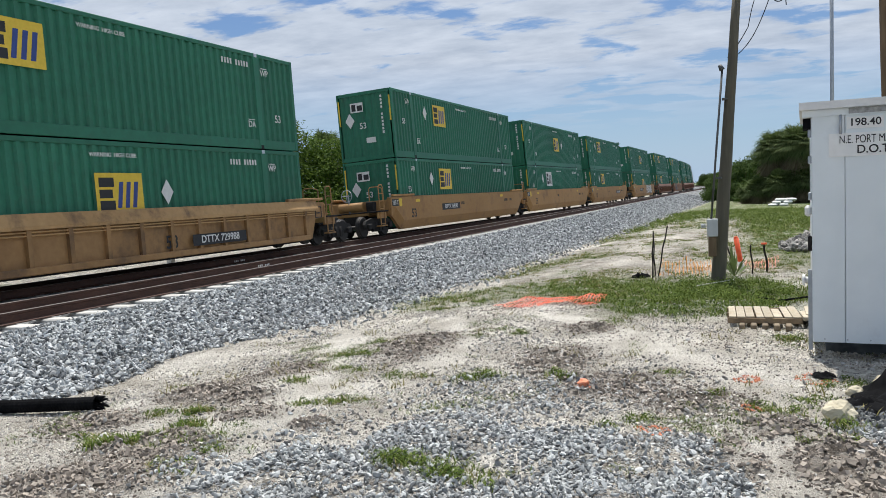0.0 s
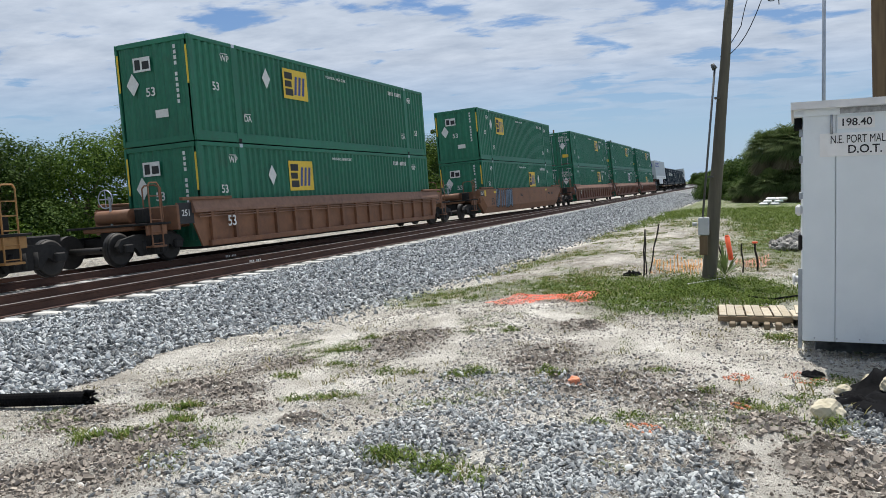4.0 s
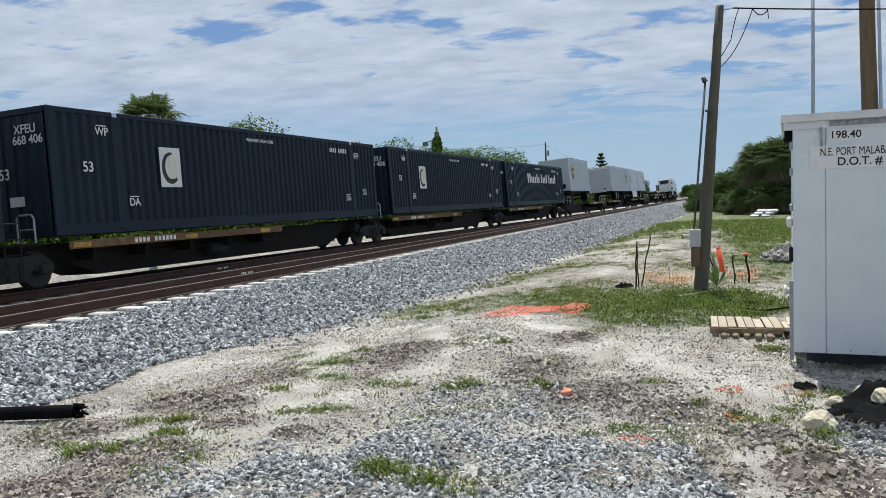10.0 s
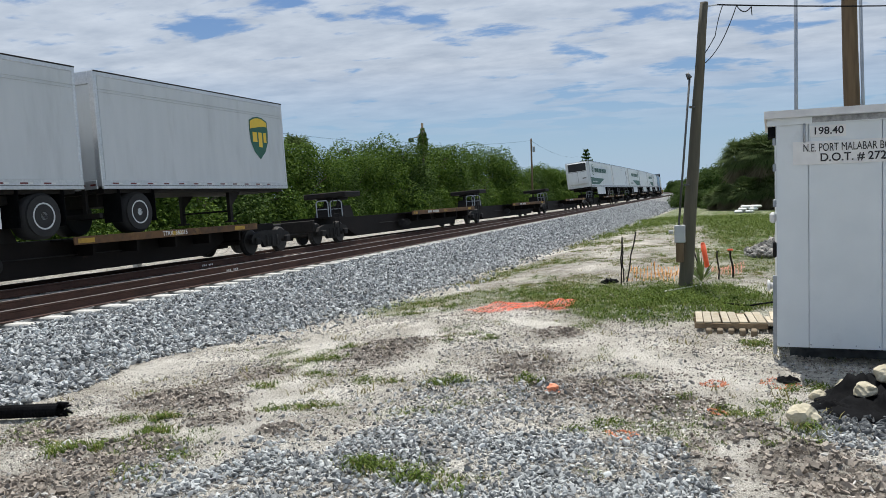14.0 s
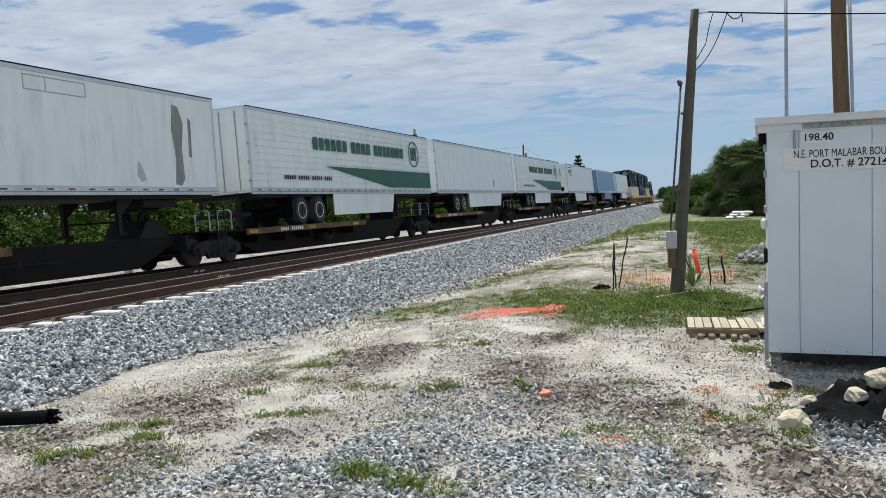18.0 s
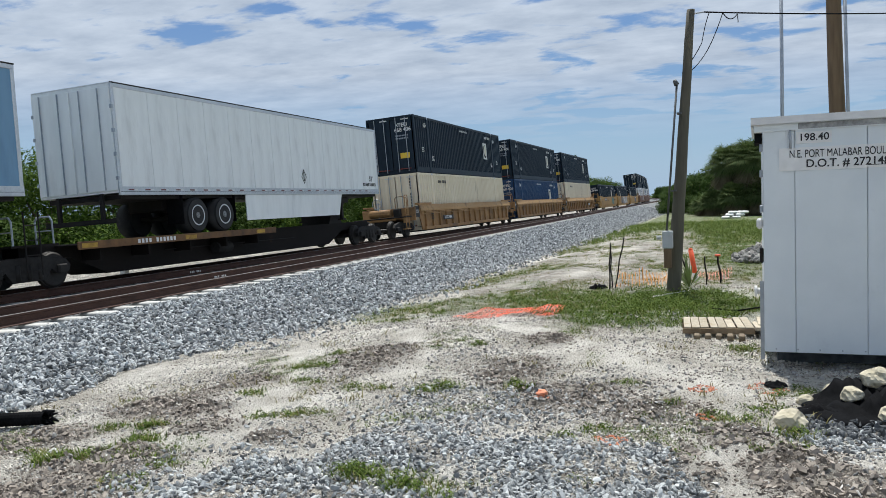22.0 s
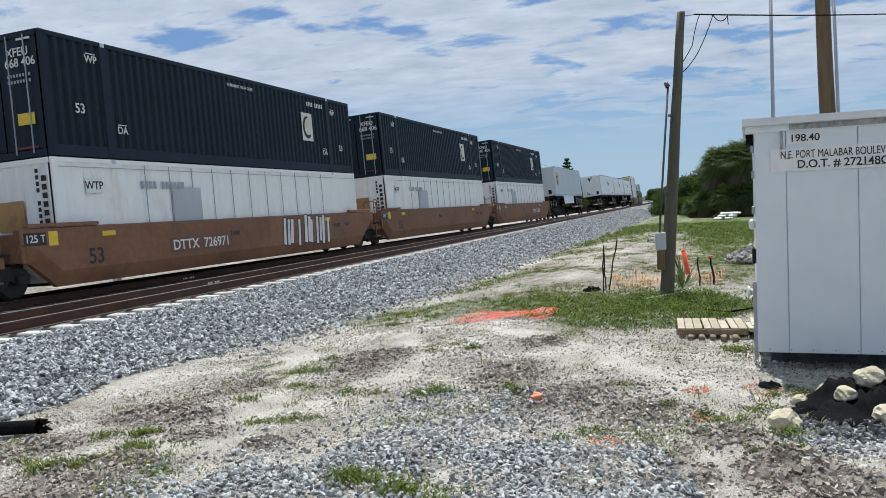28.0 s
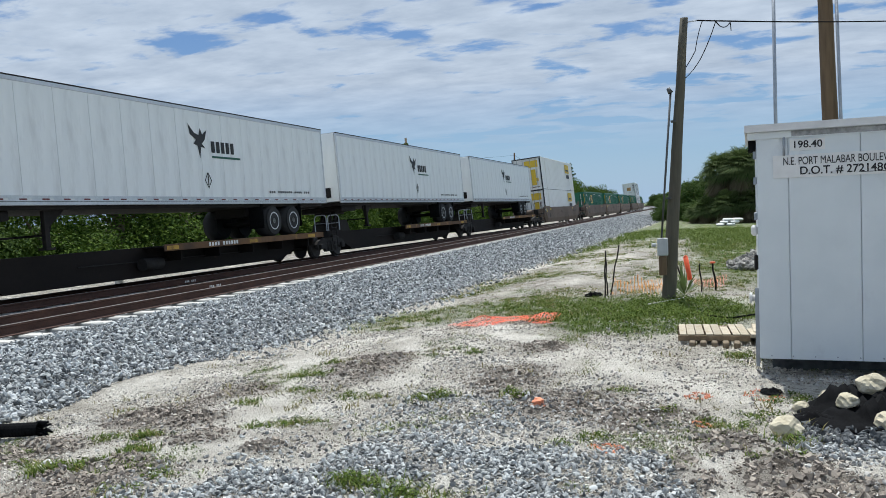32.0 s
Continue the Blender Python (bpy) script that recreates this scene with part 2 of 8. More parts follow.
SHEDPAINT = surface("pale_blue_grey_shed_paint", (0.65, 0.70, 0.73), (0.73, 0.775, 0.80), 3, 0.5, 0.5, stain=(0.47, 0.49, 0.52), stain_at=(0.56, 0.8), bump=0.04)
SHEDTRIM = surface("weathered_white_roof_trim", (0.60, 0.60, 0.60), (0.74, 0.74, 0.74), 9, 1.4, 0.6, stain=(0.28, 0.28, 0.28), stain_at=(0.60, 0.72))
SIGN = surface("white_sign_sheet", (0.70, 0.70, 0.69), (0.80, 0.80, 0.79), 9, 1, 0.4, bump=0)
POLEWOOD = surface("weathered_pole_wood", (0.070, 0.064, 0.048), (0.140, 0.128, 0.095), 14, 1.2, 0.85, stain=(0.06, 0.05, 0.04), bump=0.4, bump_grain=25, stretch_z=0.12)
BROWNPOLE = surface("brown_pole_wood", (0.12, 0.078, 0.045), (0.21, 0.145, 0.085), 14, 1.2, 0.85, bump=0.4, bump_grain=25, stretch_z=0.12)
DARKPIPE = surface("dull_dark_pipe", (0.05, 0.052, 0.055), (0.10, 0.105, 0.11), 14, 1.5, 0.6)
GALV = surface("galvanised_steel", (0.30, 0.33, 0.37), (0.42, 0.45, 0.49), 14, 1.5, 0.45, 0.6)
BOXGREY = surface("grey_meter_box_paint", (0.42, 0.44, 0.46), (0.52, 0.54, 0.56), 8, 1, 0.5)
BOARDBROWN = surface("brown_stained_timber", (0.19, 0.135, 0.08), (0.32, 0.24, 0.15), 16, 2, 0.8, random=0.1, bump=0.3)
PLANK = surface("pale_raw_timber", (0.34, 0.29, 0.21), (0.52, 0.46, 0.36), 18, 2.0, 0.8, stain=(0.33, 0.25, 0.15), random=0.12, bump=0.3)
BRICK = surface("grey_brown_block", (0.15, 0.115, 0.075), (0.25, 0.20, 0.14), 20, 3, 0.85, random=0.15)
ORANGE = surface("orange_plastic", (0.72, 0.075, 0.018), (0.90, 0.135, 0.035), 12, 2, 0.5)
BLACKPLASTIC = surface("black_plastic", (0.004, 0.0042, 0.0048), (0.011, 0.0115, 0.013), 14, 2, 0.85, spec=0.05)
PALEROCK = surface("cream_limestone", (0.46, 0.41, 0.29), (0.64, 0.59, 0.46), 9, 2.5, 0.9, stain=(0.36, 0.31, 0.2), bump=0.5, bump_grain=30)
DARKSTONE = surface("dark_grey_stone", (0.05, 0.055, 0.06), (0.13, 0.14, 0.15), 14, 9, 0.85)
BARK = surface("grey_brown_bark", (0.10, 0.08, 0.055), (0.19, 0.15, 0.105), 20, 2, 0.9, bump=0.5, bump_grain=20)


def leafage(name, low, high):
    """Leaves: tone varies leaf by leaf, with some light passing through."""
    m = bpy.data.materials.new(name)
    m.use_nodes = True
    n, l = m.node_tree.nodes, m.node_tree.links
    b = n["Principled BSDF"]
    b.inputs["Roughness"].default_value = 0.8
    b.inputs["Specular IOR Level"].default_value = 0.15
    geo = n.new("ShaderNodeNewGeometry")
    mix = n.new("ShaderNodeMix")
    mix.data_type = "RGBA"
    mix.inputs["A"].default_value, mix.inputs["B"].default_value = (*low, 1), (*high, 1)
    l.new(geo.outputs["Random Per Island"], mix.inputs["Factor"])
    l.new(mix.outputs["Result"], b.inputs["Base Color"])
    thin = n.new("ShaderNodeBsdfTranslucent")
    l.new(mix.outputs["Result"], thin.inputs["Color"])
    add = n.new("ShaderNodeMixShader")
    add.inputs[0].default_value = 0.2
    l.new(b.outputs[0], add.inputs[1])
    l.new(thin.outputs[0], add.inputs[2])
    l.new(add.outputs[0], n["Material Output"].inputs[0])
    return m


LEAF = leafage("broad_green_leaves", (0.024, 0.062, 0.008), (0.132, 0.208, 0.028))
DARKLEAF = leafage("dark_green_leaves", (0.016, 0.043, 0.009), (0.090, 0.145, 0.027))
FROND = leafage("palm_fronds", (0.050, 0.088, 0.026), (0.175, 0.225, 0.085))
DRYFROND = leafage("dry_palm_fronds", (0.12, 0.10, 0.06), (0.22, 0.19, 0.12))
GRASS = leafage("grass_blades", (0.040, 0.080, 0.012), (0.185, 0.235, 0.052))
WEED = leafage("weed_leaves", (0.040, 0.080, 0.012), (0.185, 0.245, 0.050))
DRYGRASS = leafage("yellowing_grass_blades", (0.17, 0.16, 0.06), (0.30, 0.27, 0.12))


# ---- building helpers ----
def part(name, bm, material, parent=None, label=""):
    """Links a bmesh as one mesh object, under a thing or part where one is given."""
    me = bpy.data.meshes.new(name)
    bm.to_mesh(me)
    bm.free()
    return part_of(name, me, material, parent, label)


def part_of(name, me, material, parent=None, label=""):
    if material and not me.materials:
        me.materials.append(material)
    ob = new(name, me)
    if parent:
        ob.parent = parent
    if label:
        ob["label"] = label
    return ob


def bulk(name, verts, faces, material, parent=None, label=""):
    me = bpy.data.meshes.new(name)
    me.from_pydata([tuple(v) for v in verts], [], [tuple(f) for f in faces])
    me.update()
    return part_of(name, me, material, parent, label)


def tri_mesh(name, verts, tris, material, parent=None, smooth=False):
    """A mesh from arrays of corners and triangles."""
    me = bpy.data.meshes.new(name)
    verts, tris = np.asarray(verts, np.float32), np.asarray(tris, np.int32)
    me.vertices.add(len(verts))
    me.vertices.foreach_set("co", verts.ravel())
    me.loops.add(tris.size)
    me.loops.foreach_set("vertex_index", tris.ravel())
    me.polygons.add(len(tris))
    me.polygons.foreach_set("loop_start", np.arange(0, tris.size, 3, dtype=np.int32))
    me.polygons.foreach_set("use_smooth", np.zeros(len(tris), dtype=bool))
    me.update(calc_edges=True)
    me.validate()
    return part_of(name, me, material, parent)


def block(bm, x0, y0, z0, x1, y1, z1, bevel=0.0):
    vs = [bm.verts.new(c) for c in ((x0, y0, z0), (x1, y0, z0), (x1, y1, z0), (x0, y1, z0), (x0, y0, z1), (x1, y0, z1), (x1, y1, z1), (x0, y1, z1))]
    fs = [bm.faces.new([vs[i] for i in f]) for f in ((3, 2, 1, 0), (4, 5, 6, 7), (0, 1, 5, 4), (1, 2, 6, 5), (2, 3, 7, 6), (3, 0, 4, 7))]
    if bevel:
        bmesh.ops.bevel(bm, geom=list({e for f in fs for e in f.edges}), offset=bevel, segments=1, affect="EDGES")
    return bm


def slab(x0, y0, z0, x1, y1, z1, bevel=0.0):
    return block(bmesh.new(), x0, y0, z0, x1, y1, z1, bevel)


def prism(bm, outline, y0, y1):
    """An outline in x and z, drawn out from y0 to y1."""
    a = [bm.verts.new((x, y0, z)) for x, z in outline]
    b = [bm.verts.new((x, y1, z)) for x, z in outline]
    n = len(a)
    bm.faces.new(a)
    bm.faces.new(b[::-1])
    for i in range(n):
        bm.faces.new((a[i], b[i], b[(i + 1) % n], a[(i + 1) % n]))
    bmesh.ops.recalc_face_normals(bm, faces=bm.faces)
    return bm


def tube(bm, a, b, ra, rb=None, sides=10, cap=True):
    rb = ra if rb is None else rb
    a, b = Vector(a), Vector(b)
    turn = (b - a).to_track_quat("Z", "Y").to_matrix()
    rings = []
    for p, r in ((a, ra), (b, rb)):
        rings.append([bm.verts.new(p + turn @ Vector((r * math.cos(2 * math.pi * i / sides), r * math.sin(2 * math.pi * i / sides), 0))) for i in range(sides)])
    for i in range(sides):
        j = (i + 1) % sides
        f = bm.faces.new((rings[0][i], rings[0][j], rings[1][j], rings[1][i]))
        f.smooth = sides > 6
    if cap:
        bm.faces.new(rings[0][::-1])
        bm.faces.new(rings[1])
    return bm


def pipe_through(bm, points, r, sides=8):
    for a, b in zip(points, points[1:]):
        tube(bm, a, b, r, r, sides)
    return bm


LETTERS = {}


def lettering(text, height, material):
    """A flat mesh of the words, centred, in x and y; built once for each text and size."""
    key = (text, height, material.name)
    if key not in LETTERS:
        cu = bpy.data.curves.new("words", "FONT")
        cu.body, cu.size, cu.align_x, cu.align_y, cu.extrude = text, height * 1.38, "CENTER", "CENTER", 0.002
        cu.offset = 0.0 if "M" in text else height * 0.02
        ob = new("words", cu)
        me = bpy.data.meshes.new_from_object(ob)
        me.materials.clear()
        me.materials.append(material)
        bpy.data.objects.remove(ob)
        LETTERS[key] = me
    return LETTERS[key]


def on_side(name, text, x, y, z, height, material, parent, label="", width=1.0):
    """Words on a face that looks towards -y."""
    ob = part_of(name, lettering(text, height, material), material, parent, label)
    ob.matrix_basis = pose(x, y, z, 90, 0, 0) @ Matrix.Diagonal((width, 1, 1, 1))
    return ob


def on_end(name, text, x, y, z, height, material, parent, label="", width=1.0):
    """Words on a face that looks towards -x."""
    ob = part_of(name, lettering(text, height, material), material, parent, label)
    ob.matrix_basis = pose(x, y, z, 90, 0, -90) @ Matrix.Diagonal((width, 1, 1, 1))
    return ob


def thing(name, label, category, group="", kind=""):
    return tagged(new(name), label, category, group, kind)


# ---- the line: two tracks in one canted plane, bending away to the left ----
STEP = 0.5
STATIONS = np.arange(-960, 1300, STEP)


def bend(s):
    return 0.0 if s < -15 else -0.0001733 + 4.372e-6 * min(abs(s), 180.0)


HEADING = np.cumsum([bend(s) * STEP for s in STATIONS])
HEADING -= np.interp(0, STATIONS, HEADING)
LINE_X = np.cumsum(np.cos(HEADING) * STEP)
LINE_Y = np.cumsum(np.sin(HEADING) * STEP)
LINE_X -= np.interp(0, STATIONS, LINE_X)
LINE_Y -= np.interp(0, STATIONS, LINE_Y)
LINE_OFF, RAIL_Z, NEAR_TRACK = 15.45, -0.04, -4.03


def cant(s):
    return radians(1.44 + 4.72 * min(max(s, 0.0), 110.0) / 100)


def line_at(s):
    h = float(np.interp(s, STATIONS, HEADING))
    n = (-math.sin(h), math.cos(h))
    return float(np.interp(s, STATIONS, LINE_X)) + n[0] * LINE_OFF, float(np.interp(s, STATIONS, LINE_Y)) + n[1] * LINE_OFF, h


def beside(s, y, z):
    """The place at station s, y to the left of the far track's centre, z above its rails, in the canted plane."""
    x0, y0, h = line_at(s)
    e = cant(s)
    a, b = y * math.cos(e) + z * math.sin(e), z * math.cos(e) - y * math.sin(e)
    return Vector((x0 - math.sin(h) * a, y0 + math.cos(h) * a, RAIL_Z + b))


def riding(s, length):
    """The pose of a wagon or load whose leading end is at station s."""
    a, b = line_at(s), line_at(s + length)
    h = math.atan2(b[1] - a[1], b[0] - a[0])
    return Matrix.Translation((a[0], a[1], RAIL_Z)) @ pose(0, 0, 0, 0, 0, math.degrees(h)) @ pose(0, 0, 0, -math.degrees(cant(s + length / 2)), 0, 0)


def swept(name, section, s0, s1, step, material, parent=None, closed=True, label=""):
    """A section in (y, z), drawn along the line."""
    st = np.arange(s0, s1 + step * 0.5, step)
    n = len(section)
    verts = [beside(float(s), y, z) for s in st for y, z in section]
    faces = []
    for i in range(len(st) - 1):
        for j in range(n if closed else n - 1):
            k = (j + 1) % n
            faces.append((i * n + j, i * n + k, (i + 1) * n + k, (i + 1) * n + j))
    return bulk(name, verts, faces, material, parent, label)


# ---- the ground: one sheet to the horizon, falling a little towards the line ----
LINE_MEMO = {}


def line_y(x):
    k = round(x * 50)
    if k not in LINE_MEMO:
        LINE_MEMO[k] = float(np.interp(k / 50, LINE_X, LINE_Y)) + LINE_OFF
    return LINE_MEMO[k]


def ease(a, b, v):
    t = (v - a) / (b - a)
    if t <= 0:
        return 0.0
    if t >= 1:
        return 1.0
    return t * t * (3 - 2 * t)


def toe(x):
    """How far the near ballast reaches from the far track's centre."""
    return 8.55 + 1.0 * ease(6, 16, x) + 0.12 * math.sin(x * 1.3) + 0.08 * math.sin(x * 3.1)


def ground_z(x, y):
    u = line_y(x) - y
    z = -0.26 * ease(12.5, 9.0, u) - 0.35 * ease(8.2, 7.0, u)
    if u < 0:
        z = -0.61 + 0.25 * ease(-3.5, -6.0, u)
    near = ease(40, 12, abs(x) + abs(y) * 0.5)
    z += near * (0.05 * noise.noise((x * 0.5, y * 0.5, 3.0)) + 0.025 * noise.noise((x * 1.7, y * 1.7, 8.0)) + 0.012 * noise.noise((x * 5.0, y * 5.0, 1.0)))
    if 3 < x < 10 and -1 < y < 7:
        z += heaped(x, y) * (0.018 + 0.05 * noise.noise((x * 6, y * 6, 2.0)) + 0.03 * noise.noise((x * 14, y * 14, 2.0)))
    # a low heap of loose gravel by the foreground track
    z += 0.05 * ease(0.9, 0.2, math.hypot((x - 4.9) * 1.2, y - 1.7))
    return z


def patch(x, y, cx, cy, rx, ry, soft=0.45):
    d = math.hypot((x - cx) / rx, (y - cy) / ry)
    if d > 1.55 + soft:
        return 0.0
    d += 0.35 * noise.noise((x * 1.3, y * 1.3, 5.0)) + 0.2 * noise.noise((x * 4, y * 4, 9.0))
    return ease(1 + soft, 1 - soft, d)


def grassy(x, y):
    n = noise.noise((x * 0.55, y * 0.55, 11.0)) + 0.5 * noise.noise((x * 1.9, y * 1.9, 4.0))
    g = max(patch(x, y, 12.1, 0.9, 2.0, 1.7, 0.3), patch(x, y, 13.0, 2.3, 1.5, 1.2, 0.4))
    g = max(g, 0.65 * patch(x, y, 12.6, 4.4, 1.3, 2.2))
    g = max(g, patch(x, y, 24, -5.6, 14, 5.4))
    g = max(g, ease(16.5, 20, x) * ease(0.9, -0.3, y - 0.035 * (x - 17)) * ease(-0.8, 0.0, n + 0.4))
    g = max(g, 0.55 * ease(13, 16, x) * ease(-0.1, 0.5, n) * ease(0.4, 1.0, line_y(x) - y - toe(x)))
    g = max(g, ease(45, 75, x) * ease(5.5, 3.0, y))
    if x > 20:
        g = max(g, 0.9 * ease(22, 32, x) * ease(0.3, 1.2, line_y(x) - y - toe(x) + 0.5 * n) * ease(-0.75, -0.1, n + 0.12 * max(0, x - 34)) * (1 - 0.95 * patch(x, y, 29.5, 2.7, 8.0, 1.7)))
    if line_y(x) - y < -7:
        g = 1.0
    if x < -6 or y < -14:
        g = max(g, ease(-0.4, 0.5, n))
    g = max(g, 0.75 * ease(0.42, 0.75, n) * ease(9, 13, x))
    return min(g, 1.0)


# how far the loose gravel reaches from the camera's side, along the foreground
GRAVEL_Y = (-0.2, 0.08, 0.21, 0.35, 0.57, 0.82, 1.16, 1.5, 1.97, 2.1, 2.44, 2.56, 3.0, 3.2, 3.5)
GRAVEL_X = (3.4, 4.35, 4.83, 5.3, 5.45, 5.3, 5.15, 5.0, 5.2, 5.45, 5.2, 4.45, 4.4, 3.7, 3.0)
HEAPS = ((5.98, 4.9, 0.45, 0.5), (5.75, 4.45, 0.3, 0.45), (7.98, 3.65, 0.8, 0.45), (4.89, 3.07, 0.14, 0.2), (5.11, 3.79, 0.2, 0.25), (4.29, 4.1, 0.35, 0.5), (3.6, 4.1, 0.4, 0.6),
         (4.98, 5.32, 0.4, 0.5), (6.84, 4.6, 0.35, 0.4), (5.12, 0.24, 0.30, 0.11), (4.8, 0.08, 0.28, 0.10), (6.6, 1.2, 0.5, 0.5), (9.0, 1.9, 0.35, 0.3), (6.1, 0.5, 0.4, 0.4), (5.0, -0.38, 0.5, 0.32), (4.5, -0.62, 0.5, 0.36), (5.65, -0.05, 0.32, 0.22), (7.4, 1.9, 0.6, 0.4))


def heaped(x, y):
    """Turned dark earth in low heaps."""
    return max(patch(x, y, *h, 0.5) for h in HEAPS) if 3 < x < 10 and -1 < y < 7 else 0.0


def gravelly(x, y):
    beyond = y - line_y(x) if x > 0 else -9.0
    if beyond > -1:
        return 0.9 * ease(7.5, 6.0, beyond)
    edge = float(np.interp(y, GRAVEL_Y, GRAVEL_X)) + 0.22 * noise.noise((x * 2.3, y * 2.3, 6.0)) + 0.12 * noise.noise((x * 6, y * 6, 2.0))
    g = ease(edge + 0.14, edge - 0.14, x) * ease(1.6, 2.8, x)
    g *= 1 - 0.75 * max(patch(x, y, 4.5, 0.74, 0.16, 0.2), patch(x, y, 4.25, 1.58, 0.16, 0.2), patch(x, y, 4.3, 2.0, 0.12, 0.25))
    thin = 0.35 * patch(x, y, 5.9, 2.0, 0.9, 0.9) + 0.25 * patch(x, y, 4.2, 2.9, 0.8, 0.8)
    return max(g, 0.8 * patch(x, y, 5.75, -0.85, 0.35, 0.35), thin)


def damp(x, y):
    far = 0.75 * ease(10.5, 14, x) * ease(-0.35, 0.35, noise.noise((x * 0.9, y * 0.9, 21.0)) + 0.15)
    return max(far, heaped(x, y))


RUTS = (((3.6, 2.95), (4.81, 3.39), (5.6, 3.65), (7.81, 4.66), (9.6, 5.3)), ((3.6, -0.7), (5.2, 0.0), (6.6, 0.1), (8.0, 0.9), (10, 2.6)), ((7.2, 3.0), (8.4, 3.3), (9.8, 3.9)), ((4.0, 3.9), (5.0, 4.0)))


def trodden(x, y):
    """Smooth bare sand where wheels and feet have passed."""
    if not (3 < x < 11 and -1.5 < y < 7):
        return 0.0
    best = 9.0
    for rut in RUTS:
        for (ax, ay), (bx, by) in zip(rut, rut[1:]):
            dx, dy = bx - ax, by - ay
            k = min(max(((x - ax) * dx + (y - ay) * dy) / (dx * dx + dy * dy), 0), 1)
            best = min(best, math.hypot(x - ax - k * dx, y - ay - k * dy))
    return ease(0.34, 0.10, best + 0.16 * noise.noise((x * 1.8, y * 1.8, 14.0)) + 0.06 * noise.noise((x * 6, y * 6, 15.0)))


def grid_lines(start, stop, fine0, fine1, fine):
    out = [fine0]
    while out[-1] < fine1:
        out.append(out[-1] + fine)
    d = fine
    while out[-1] < stop:
        d *= 1.17
        out.append(out[-1] + d)
    d = fine
    while out[0] > start:
        d *= 1.17
        out.insert(0, out[0] - d)
    return out


xs = grid_lines(-2500, 4200, 3.0, 10, 0.06)
ys = grid_lines(-3000, 3000, -1.6, 6.6, 0.06)
gverts, gcover = [], []
for gx in xs:
    for gy in ys:
        gverts.append((gx, gy, ground_z(gx, gy)))
        if abs(gx) + abs(gy) < 260:
            gcover += [grassy(gx, gy), gravelly(gx, gy), damp(gx, gy), 1 - 0.9 * trodden(gx, gy)]
        else:
            gcover += [1.0, 0.0, 0.0, 1.0]
ny = len(ys)
gfaces = [(i * ny + j, (i + 1) * ny + j, (i + 1) * ny + j + 1, i * ny + j + 1) for i in range(len(xs) - 1) for j in range(ny - 1)]


def earth():
    m = bpy.data.materials.new("sandy_ground")
    m.use_nodes = True
    n, l = m.node_tree.nodes, m.node_tree.links
    b = n["Principled BSDF"]
    b.inputs["Roughness"].default_value = 0.95
    b.inputs["Specular IOR Level"].default_value = 0.2
    place = n.new("ShaderNodeTexCoord")

    def noise_at(scale, detail=6, rough=0.6):
        t = n.new("ShaderNodeTexNoise")
        t.inputs["Scale"].default_value, t.inputs["Detail"].default_value, t.inputs["Roughness"].default_value = scale, detail, rough
        l.new(place.outputs["Object"], t.inputs["Vector"])
        return t.outputs["Fac"]

    def ramp(value, lo, hi):
        r = n.new("ShaderNodeMapRange")
        r.inputs["From Min"].default_value, r.inputs["From Max"].default_value = lo, hi
        l.new(value, r.inputs["Value"])
        return r.outputs["Result"]

    def mix(fac, a, c):
        k = n.new("ShaderNodeMix")
        k.data_type = "RGBA"
        l.new(fac, k.inputs["Factor"])
        for key, v in (("A", a), ("B", c)):
            if isinstance(v, tuple):
                k.inputs[key].default_value = (*v, 1)
            else:
                l.new(v, k.inputs[key])
        return k.outputs["Result"]

    def times(a, c):
        k = n.new("ShaderNodeMath")
        k.operation = "MULTIPLY"
        l.new(a, k.inputs[0])
        if isinstance(c, float):
            k.inputs[1].default_value = c
        else:
            l.new(c, k.inputs[1])
        return k.outputs[0]

    cover = n.new("ShaderNodeVertexColor")
    cover.layer_name = "cover"
    rgb = n.new("ShaderNodeSeparateColor")
    l.new(cover.outputs["Color"], rgb.inputs[0])
    sand = mix(ramp(noise_at(1.6), 0.35, 0.62), (0.60, 0.56, 0.49), (0.86, 0.825, 0.75))
    worn = times(ramp(noise_at(0.9, 8, 0.74), 0.44, 0.56), cover.outputs["Alpha"])
    sand = mix(times(worn, 0.4), sand, (0.34, 0.305, 0.25))
    sand = mix(times(worn, ramp(noise_at(11.0, 9, 0.85), 0.53, 0.60)), sand, (0.15, 0.125, 0.09))
    rough = n.new("ShaderNodeMapRange")
    rough.inputs["To Min"].default_value = 0.06
    l.new(worn, rough.inputs["Value"])
    sand = mix(times(rough.outputs["Result"], ramp(noise_at(34.0, 6, 0.8), 0.57, 0.64)), sand, (0.12, 0.10, 0.075))
    cell = n.new("ShaderNodeTexVoronoi")
    cell.inputs["Scale"].default_value = 46
    l.new(place.outputs["Object"], cell.inputs["Vector"])
    tone = n.new("ShaderNodeSeparateColor")
    l.new(cell.outputs["Color"], tone.inputs[0])
    pebble = times(ramp(cell.outputs["Distance"], 0.30, 0.16), ramp(tone.outputs[0], 0.72, 0.78))
    sand = mix(pebble, sand, mix(tone.outputs[1], (0.30, 0.29, 0.28), (0.66, 0.64, 0.60)))
    dirt = mix(ramp(noise_at(7.0, 9, 0.75), 0.38, 0.62), (0.062, 0.051, 0.042), (0.32, 0.278, 0.235))
    col = mix(times(rgb.outputs["Blue"], ramp(noise_at(3.2, 8, 0.7), 0.36, 0.56)), sand, dirt)
    cell2 = n.new("ShaderNodeTexVoronoi")
    cell2.inputs["Scale"].default_value = 26
    l.new(place.outputs["Object"], cell2.inputs["Vector"])
    tone2 = n.new("ShaderNodeSeparateColor")
    l.new(cell2.outputs["Color"], tone2.inputs[0])
